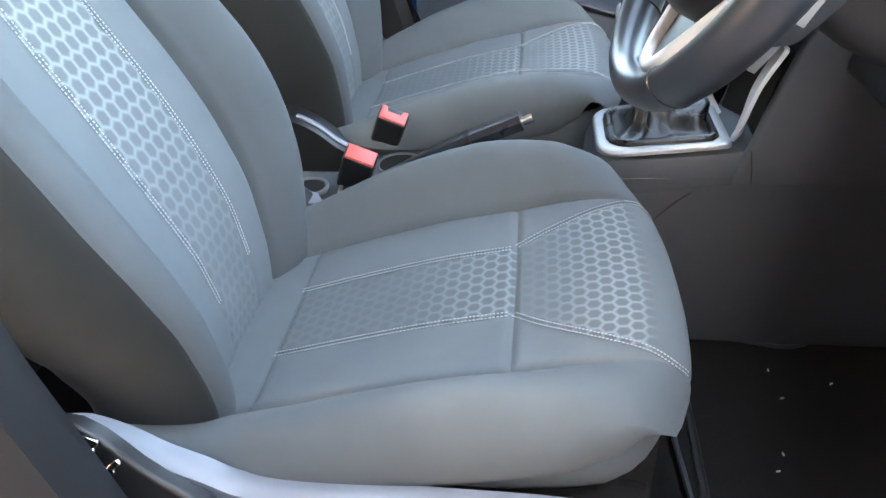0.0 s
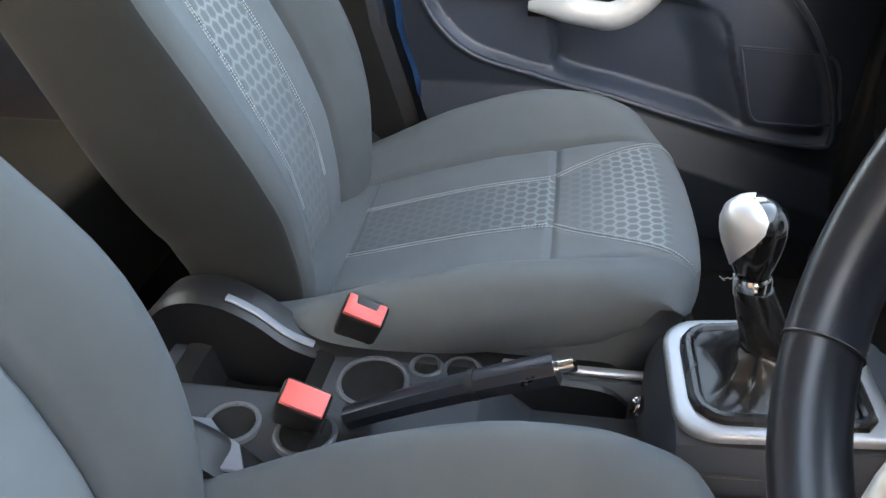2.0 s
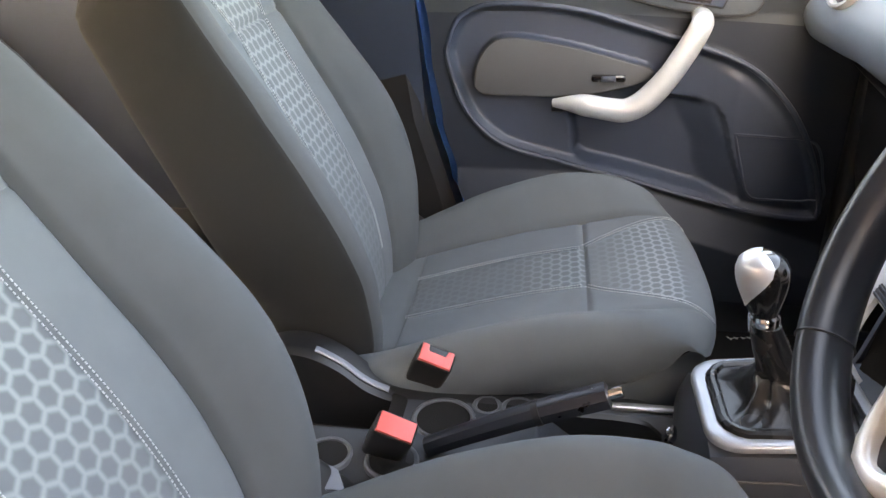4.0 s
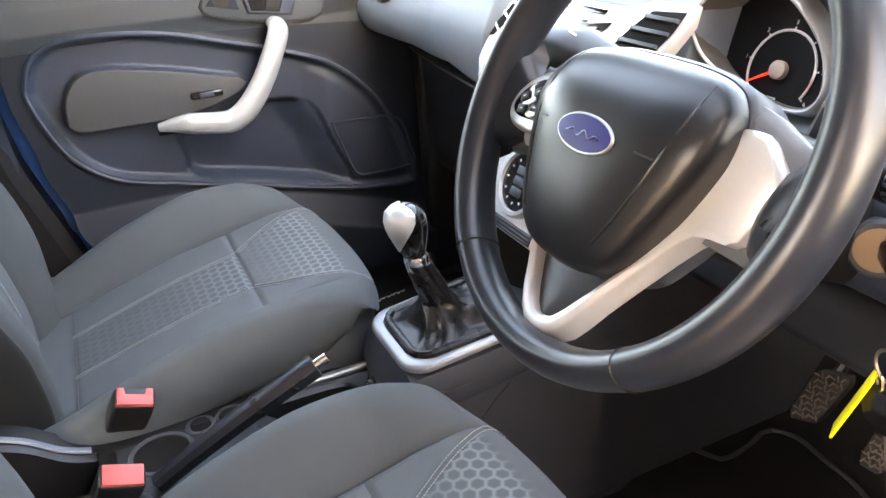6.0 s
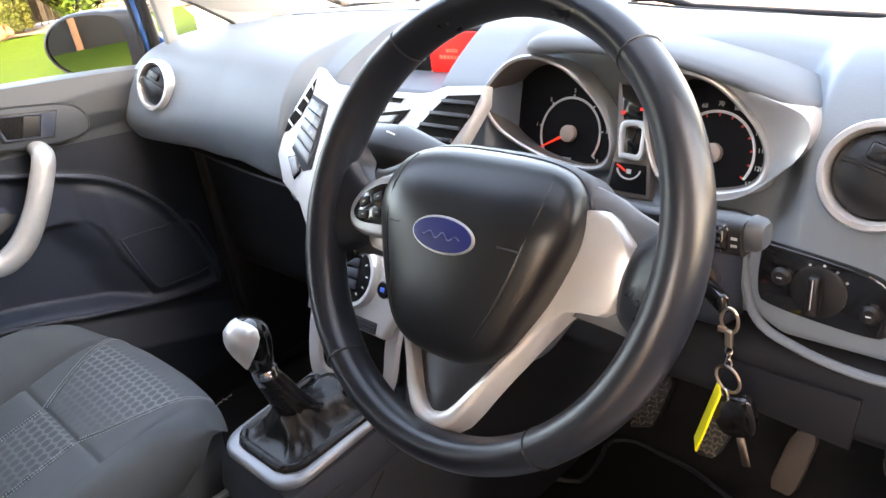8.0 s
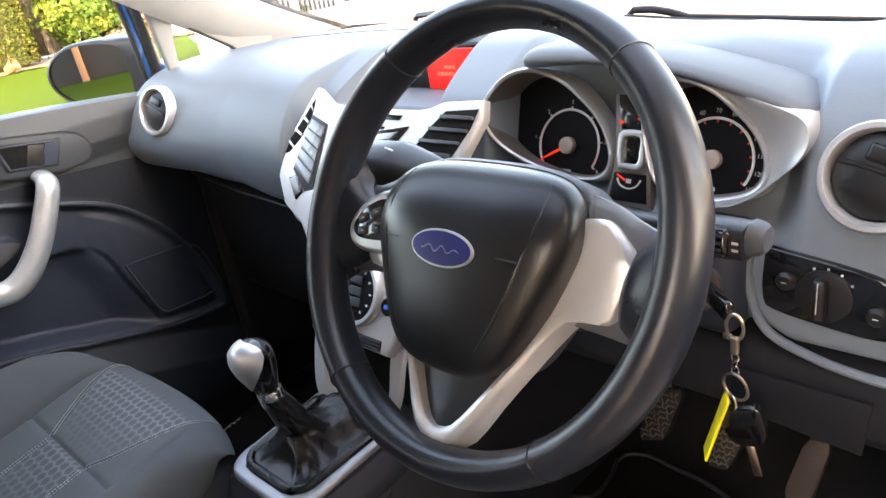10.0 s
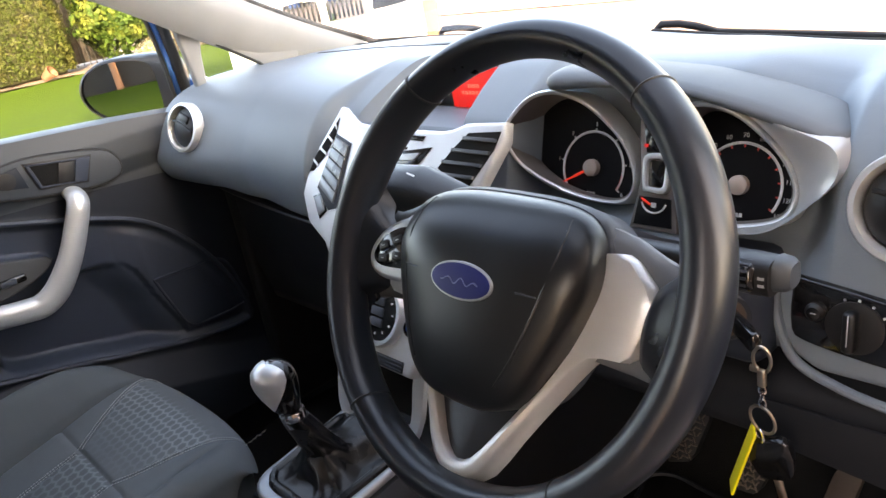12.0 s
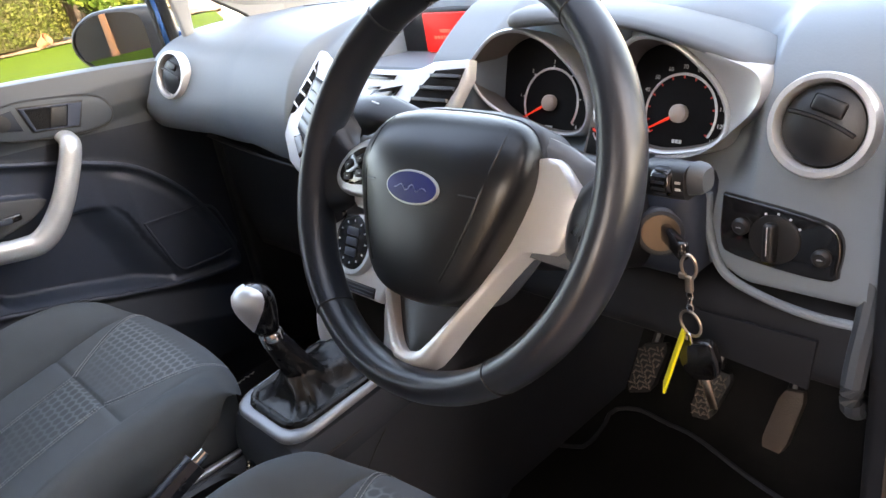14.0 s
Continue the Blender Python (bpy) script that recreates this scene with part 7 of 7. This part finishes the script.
part("mirror_cap", loft([[MM @ Vector((p.x * k, p.y * k, h)) for p in mp] for k, h in ((1.06, -0.036), (1.05, -0.06), (0.92, -0.095), (0.6, -0.115), (0.1, -0.12))], angle=60), M_BLUE, mir, "blue mirror cap")
part("mirror_glass", loft([[MM @ Vector((p.x * k, p.y * k, h)) for p in mp] for k, h in ((0.99, 0.0), (0.985, 0.003))], angle=20), M_MIRROR, mir, "mirror glass")
part("mirror_foot", loft([ring_pts(basis(p, (1, 0, 0), (0, -1, 0)), a, b, 20, 3) for p, a, b in ((Vector((0.545, 0.87, 1.02)), 0.035, 0.040), (Vector((0.555, 0.82, 1.015)), 0.032, 0.036), (Vector((0.56, 0.775, 1.01)), 0.036, 0.038))]), M_BLUE, mir, "blue mirror foot")

# ---- wipers below the windscreen ----
EDGE = [(-0.65, 1.013), (-0.4, 1.016), (-0.2, 1.022), (0.0, 1.033), (0.2, 1.040), (0.5, 1.055), (0.7, 1.057)]
for y0, y1, n0, n1 in ((0.66, 0.36, 0.40, 0.48), (-0.02, -0.52, -0.10, -0.03)):
    wp = thing("wiper", "black windscreen wiper at rest", "wiper", (0.97, y0, 1.02), group="wipers")
    part("blade", sweep([(1.012 - 0.10 * (y / 0.68) ** 2, y, interp(y, EDGE) - 0.006 - 0.006 * k) for k, y in zip(lin(0, 1, 13), lin(y0, y1, 13))], circle(0.004, 6, 0.006)), M_RUBBER, wp)
    part("wiper_arm", sweep([(1.028 - 0.10 * (y / 0.68) ** 2, y, interp(y, EDGE) + h) for y, h in ((n1 + 0.01, -0.006), (n1, 0.004), ((n0 + n1) / 2, 0.006), (n0, 0.003), (n0 - 0.04, -0.005), (y1, -0.008))], circle(0.005, 8, 0.007)), M_BLACK, wp)
tagged(part("scuttle", grid(lambda u, v: (0.985 + 0.33 * u - 0.10 * (v / 0.68) ** 2, v, interp(v, EDGE) - 0.004 - 0.10 * u), lin(0, 1, 4), lin(-0.74, 0.74, 16)), M_RUBBER), "black plastic scuttle below the windscreen", "scuttle", kind="structure")
tagged(part("bonnet", grid(lambda u, v: (1.2 + 0.75 * u - 0.12 * (v / 0.7) ** 2, v, 0.945 - 0.13 * u - 0.14 * u * u - 0.05 * (v / 0.7) ** 2), lin(0, 1, 12), lin(-0.74, 0.74, 16)), M_BLUE), "blue car bonnet", "bonnet", kind="structure")


# ---- outside ----
def leaf_cloud(n, place, size, seed, lean=0.6):
    """Many small leaves as one mesh; place(rng) gives a point and an outward direction."""
    rng = random.Random(seed)
    verts, faces = [], []
    for _ in range(n):
        p, out = place(rng)
        d = (Vector((rng.uniform(-1, 1), rng.uniform(-1, 1), rng.uniform(-1, 1))) * lean + out).normalized()
        t = d.orthogonal().normalized()
        t.rotate(Matrix.Rotation(rng.uniform(0, 6.28), 3, d))
        b = d.cross(t)
        s = size * rng.uniform(0.6, 1.4)
        k = len(verts)
        verts += [p - t * s * 0.5, p + b * s * 0.3 + d * s * 0.1, p + t * s * 0.5, p - b * s * 0.3 + d * s * 0.1]
        faces.append((k, k + 1, k + 2, k + 3))
    me = bpy.data.meshes.new("leaves")
    me.from_pydata(verts, [], faces)
    bm = bmesh.new()
    bm.from_mesh(me)
    bpy.data.meshes.remove(me)
    return bm


def foliage(name, c1, c2, c3):
    m = Nodes(name)
    isl = m.tree.nodes.new("ShaderNodeNewGeometry").outputs["Random Per Island"]
    p = m.coords()
    c = m.mix(isl, c1, c2)
    m.put(m.bsdf.inputs["Base Color"], m.mix(m.ramp(m.noise(p, 2.5, 4.0), 0.45, 0.7), c, c3))
    m.bsdf.inputs["Roughness"].default_value = 0.6
    m.bsdf.inputs["Specular IOR Level"].default_value = 0.08
    return m.mat


M_HEDGE = foliage("hedge_leaves", (0.012, 0.019, 0.003), (0.028, 0.036, 0.007), (0.036, 0.034, 0.010))
M_BUSH = foliage("bush_leaves", (0.011, 0.027, 0.005), (0.030, 0.055, 0.010), (0.07, 0.08, 0.017))
M_PALEBUSH = foliage("pale_flowering_leaves", (0.06, 0.07, 0.03), (0.20, 0.18, 0.14), (0.14, 0.09, 0.05))
M_CORE = plain("dark_twigs", (0.03, 0.03, 0.015), 0.9, bump=0)
M_WOOD = plain("dark_stained_wood", (0.03, 0.023, 0.018), 0.75, grain=60, bump=0.5, depth=0.003)
M_TERRA = plain("terracotta", (0.13, 0.050, 0.026), 0.8, grain=80, bump=0.3)
M_STONE = plain("grey_stone", (0.30, 0.28, 0.25), 0.85, grain=60, bump=0.6, depth=0.004)
M_RENDER = plain("pale_render", (0.72, 0.68, 0.62), 0.9, grain=60, bump=0.3, depth=0.003)


def hedge_point(rng):
    f = rng.random()
    x = rng.uniform(-8, 4.95)
    if f < 0.72:
        z = rng.uniform(0.12, 2.6)
        return Vector((x, 15.75 + 0.22 * noise.noise(Vector((x * 0.8, 0, z * 0.9))) + rng.uniform(-0.08, 0.12), z)), Vector((0, -1, 0.25))
    if f < 0.85:
        return Vector((4.95 + 0.2 * noise.noise(Vector((0, f * 90, 1))), rng.uniform(15.7, 16.9), rng.uniform(0.12, 2.6))), Vector((1, 0, 0.2))
    return Vector((x, rng.uniform(15.7, 16.9), 2.6 + rng.uniform(-0.1, 0.1))), Vector((0, 0, 1))


hedge = thing("hedge", "clipped olive-green conifer hedge along the lawn", "hedge", (-1.8, 16.3, 0))
part("hedge_core", box(-8, 4.9, 15.95, 16.8, 0.05, 2.5, 0.1), M_CORE, hedge)
part("hedge_leaves", leaf_cloud(52000, hedge_point, 0.062, 11, 0.8), M_HEDGE, hedge, kind="stuff")
tagged(part("flower_bed", grid(lambda u, v: (u, v, 0.04 + 0.05 * noise.noise(Vector((u * 2, v * 2, 5)))), lin(-8, 9, 60), lin(15.2, 17.2, 12)), M_SOIL), "bare brown soil bed below the hedge", "flower bed", kind="structure")


def bush(name, at, r, h, mat, n, leaf, seed, label):
    ob = thing(name, label, "bush", at)
    at = Vector(at)
    for i in range(4):
        a = i * 1.7
        part("stem", sweep([at, at + Vector((0.15 * math.cos(a), 0.15 * math.sin(a), h * 0.3)), at + Vector((r * 0.5 * math.cos(a), r * 0.5 * math.sin(a), h * 0.75))], circle(0.03, 6), scale=lambda t: 1 - 0.7 * t), M_CORE, ob)

    def place(rng):
        a, b = rng.uniform(0, 6.283), math.acos(rng.uniform(-0.95, 1))
        d = Vector((math.sin(b) * math.cos(a), math.sin(b) * math.sin(a), math.cos(b)))
        k = 0.75 + 0.35 * noise.noise(d * 2.2 + Vector((seed, 0, 0))) + rng.uniform(-0.18, 0.08)
        return at + Vector((d.x * r * k, d.y * r * k, h * 0.5 + d.z * h * 0.52 * k)), d

    part("crown", leaf_cloud(n, place, leaf, seed), mat, ob, kind="stuff")


bush("shrub", (6.05, 15.7, 0), 1.05, 2.1, M_BUSH, 10500, 0.10, 3, "glossy green shrub with yellow leaf edges")
bush("shrub", (7.0, 15.8, 0), 0.85, 1.5, M_PALEBUSH, 6500, 0.08, 5, "pale flowering shrub in sunshine")
bush("shrub", (9.2, 14.2, 0), 1.2, 1.3, M_PALEBUSH, 4500, 0.09, 8, "pale flowering shrub in sunshine")
bush("shrub", (6.35, 14.9, 0), 0.5, 0.45, M_PALEBUSH, 1800, 0.06, 9, "low pale edging shrub")

gate = thing("garden_gate", "dark stained wooden garden gate with iron foot", "gate", (5.5, 16.9, 0))
for i in range(8):
    part("board", box(4.9 + 0.16 * i, 5.04 + 0.16 * i, 16.88, 16.92, 0.12, 2.3, 0.01), M_WOOD, gate)
part("gate_back", box(4.90, 6.16, 16.921, 16.929, 0.12, 2.28, 0), M_WOOD, gate)
for z in (0.4, 1.2, 2.0):
    part("rail", box(4.88, 6.2, 16.93, 16.97, z - 0.05, z + 0.05, 0.01), M_WOOD, gate)
for i in range(9):
    part("iron_bar", sweep([Vector((4.92 + 0.14 * i, 16.80, 0.06)), Vector((4.92 + 0.14 * i, 16.80, 0.45))], circle(0.012, 6)), M_BLACK, gate)
part("gate_post", box(4.98, 5.10, 16.7, 16.95, 0.0, 0.55, 0.02), M_STONE, gate, "short stone post")

pot = thing("plant_pot", "terracotta plant pot lying at the lawn's edge", "plant pot", (4.2, 15.3, 0.02))
part("pot_body", lathe([(0.10, 0), (0.105, 0.02), (0.145, 0.26), (0.165, 0.265), (0.168, 0.32), (0.15, 0.32), (0.14, 0.28), (0.1, 0.05), (0, 0.05)], Matrix.Translation((4.2, 15.3, 0.10)) @ Euler((radians(40), radians(50), 0)).to_matrix().to_4x4() @ Matrix.Scale(0.72, 4), 28), M_TERRA, pot)

M_BRICK_A = plain("orange_brick", (0.46, 0.20, 0.10), 0.85, grain=120, bump=0.5, depth=0.003, vary=0.25)

M_BRICK_B = plain("brown_brick", (0.17, 0.095, 0.060), 0.85, grain=120, bump=0.5, depth=0.003, vary=0.25)
# parked car ahead
pc = thing("parked_car", "pale silver parked car with twin upright grilles", "car", (4.0, 5.6, 0))
PM = basis((3.75, 4.95, 0.0), Vector((0.83, -0.55, 0)), Vector((0, 0, 1)))
M_CARPAINT = plain("silver_car_paint", (0.72, 0.73, 0.74), 0.25, metal=0.3, bump=0, coat=0.8)
prof = [(0.0, 0.30), (-0.05, 0.55), (-0.02, 0.80), (0.08, 0.98), (0.35, 1.06), (1.1, 1.12), (1.35, 1.20), (1.9, 1.62), (3.3, 1.66), (4.1, 1.25), (4.3, 0.7), (4.2, 0.3)]
rings = []
for x in lin(-0.90, 0.90, 15):
    k = 1 - 0.10 * (abs(x) / 0.9) ** 4
    rings.append([PM @ Vector((x, y + 0.25 * (abs(x) / 0.9) ** 3 if y < 1 else y, 0.3 + (z - 0.3) * (k if z > 0.9 else 1))) for y, z in prof])
part("body", loft(rings, angle=40), M_CARPAINT, pc, "silver bodywork")
for x in (-0.20, 0.20):
    g = part("grille", plate([(x + math.copysign(0.17, x) - x * 0.0, -0.11), (x * 0.15, -0.11), (x * 0.12, 0.12), (x + math.copysign(0.15, x), 0.12)], PM @ Matrix.Translation((0, -0.045, 0.86)) @ Euler((radians(96), 0, 0)).to_matrix().to_4x4(), 0.03, 0.02, 3), M_CHROME, pc, "chrome upright grille")
    for i in range(8):
        a = x * 0.25 + (x * 1.5) * i / 7.5
        part("grille_slat", box(a - 0.010, a + 0.010, -0.085, -0.074, 0.77, 0.96, 0.004, 1, PM), M_BLACK, g)
for g in (-1, 1):
    part("headlight", plate([(g * 0.42, -0.06), (g * 0.80, -0.03), (g * 0.84, 0.08), (g * 0.45, 0.07)], PM @ Matrix.Translation((0, 0.05, 0.84)) @ Euler((radians(96), 0, 0)).to_matrix().to_4x4(), 0.05, 0.01), M_GLOSS, pc, "dark headlight")
    for y in (0.9, 3.4):
        wh = part("wheel", lathe([(0.20, -0.10), (0.33, -0.10), (0.34, -0.06), (0.34, 0.06), (0.33, 0.10), (0.20, 0.10)], PM @ Matrix.Translation((g * 0.82, y, 0.34)) @ Euler((0, radians(90), 0)).to_matrix().to_4x4(), 32), M_RUBBER, pc, "black tyre")
        part("wheel_disc", lathe([(0.205, -0.06), (0.205, 0.06), (0.05, 0.075), (0, 0.075)], PM @ Matrix.Translation((g * 0.82, y, 0.34)) @ Euler((0, radians(90), 0)).to_matrix().to_4x4(), 24), M_SILVER, wh)
part("car_windscreen", box(-0.65, 0.65, 1.40, 1.44, 1.22, 1.58, 0.01, 1, PM), M_GLOSS, pc, "dark windscreen")
# pale boundary wall beyond the drive
tagged(part("boundary_wall", box(9.5, 9.8, -30, 14.0, 0, 1.4, 0.01), M_RENDER), "pale rendered wall beyond the drive", "wall", kind="structure")
part_post = thing("brick_pillar", "brick gate pillar beside the drive", "pillar", (6.2, 6.6, 0))
part("pillar_shaft", box(6.0, 6.45, 6.4, 6.85, 0, 1.9, 0.01), M_BRICK_A, part_post)
part("pillar_cap", box(5.95, 6.5, 6.35, 6.9, 1.9, 2.0, 0.02), M_STONE, part_post)

# unseen brick block, added to keep sun and side light off the car
blocker = thing("sun_blocker", "unseen brown brick block added to shade the car", "wall", (-1.2, -3.85, 0))
part("wall_body", box(-2.7, 0.35, -5.6, -2.10, -0.02, 6.0, 0.01), M_BRICK_B, blocker, "brown brick body of the shading block")
part("coping", box(-2.8, 0.45, -5.7, -2.02, 6.0, 6.12, 0.02), M_RENDER, blocker, "pale coping")
# dark backdrop behind the car, standing in for the trees seen in the mirror
garage = thing("garage", "dark backdrop behind the car, standing in for trees", "garage", (-7.2, 1, 0))
part("mirror_backdrop", box(-7.6, -7.2, -4, 7, 0, 3.0, 0.01), M_WOOD, garage)
part("door_post", box(-7.2, -7.1, 1.24, 1.31, 0, 3.0, 0.01), M_BRICK_A, garage, "orange brick post")
tagged(part("grass_strip", grid(lambda u, v: (u, v, 0.015), lin(-7.1, -3.5, 12), lin(0.2, 3.2, 12)), M_LAWN), "green grass strip behind the car", "lawn", kind="structure")
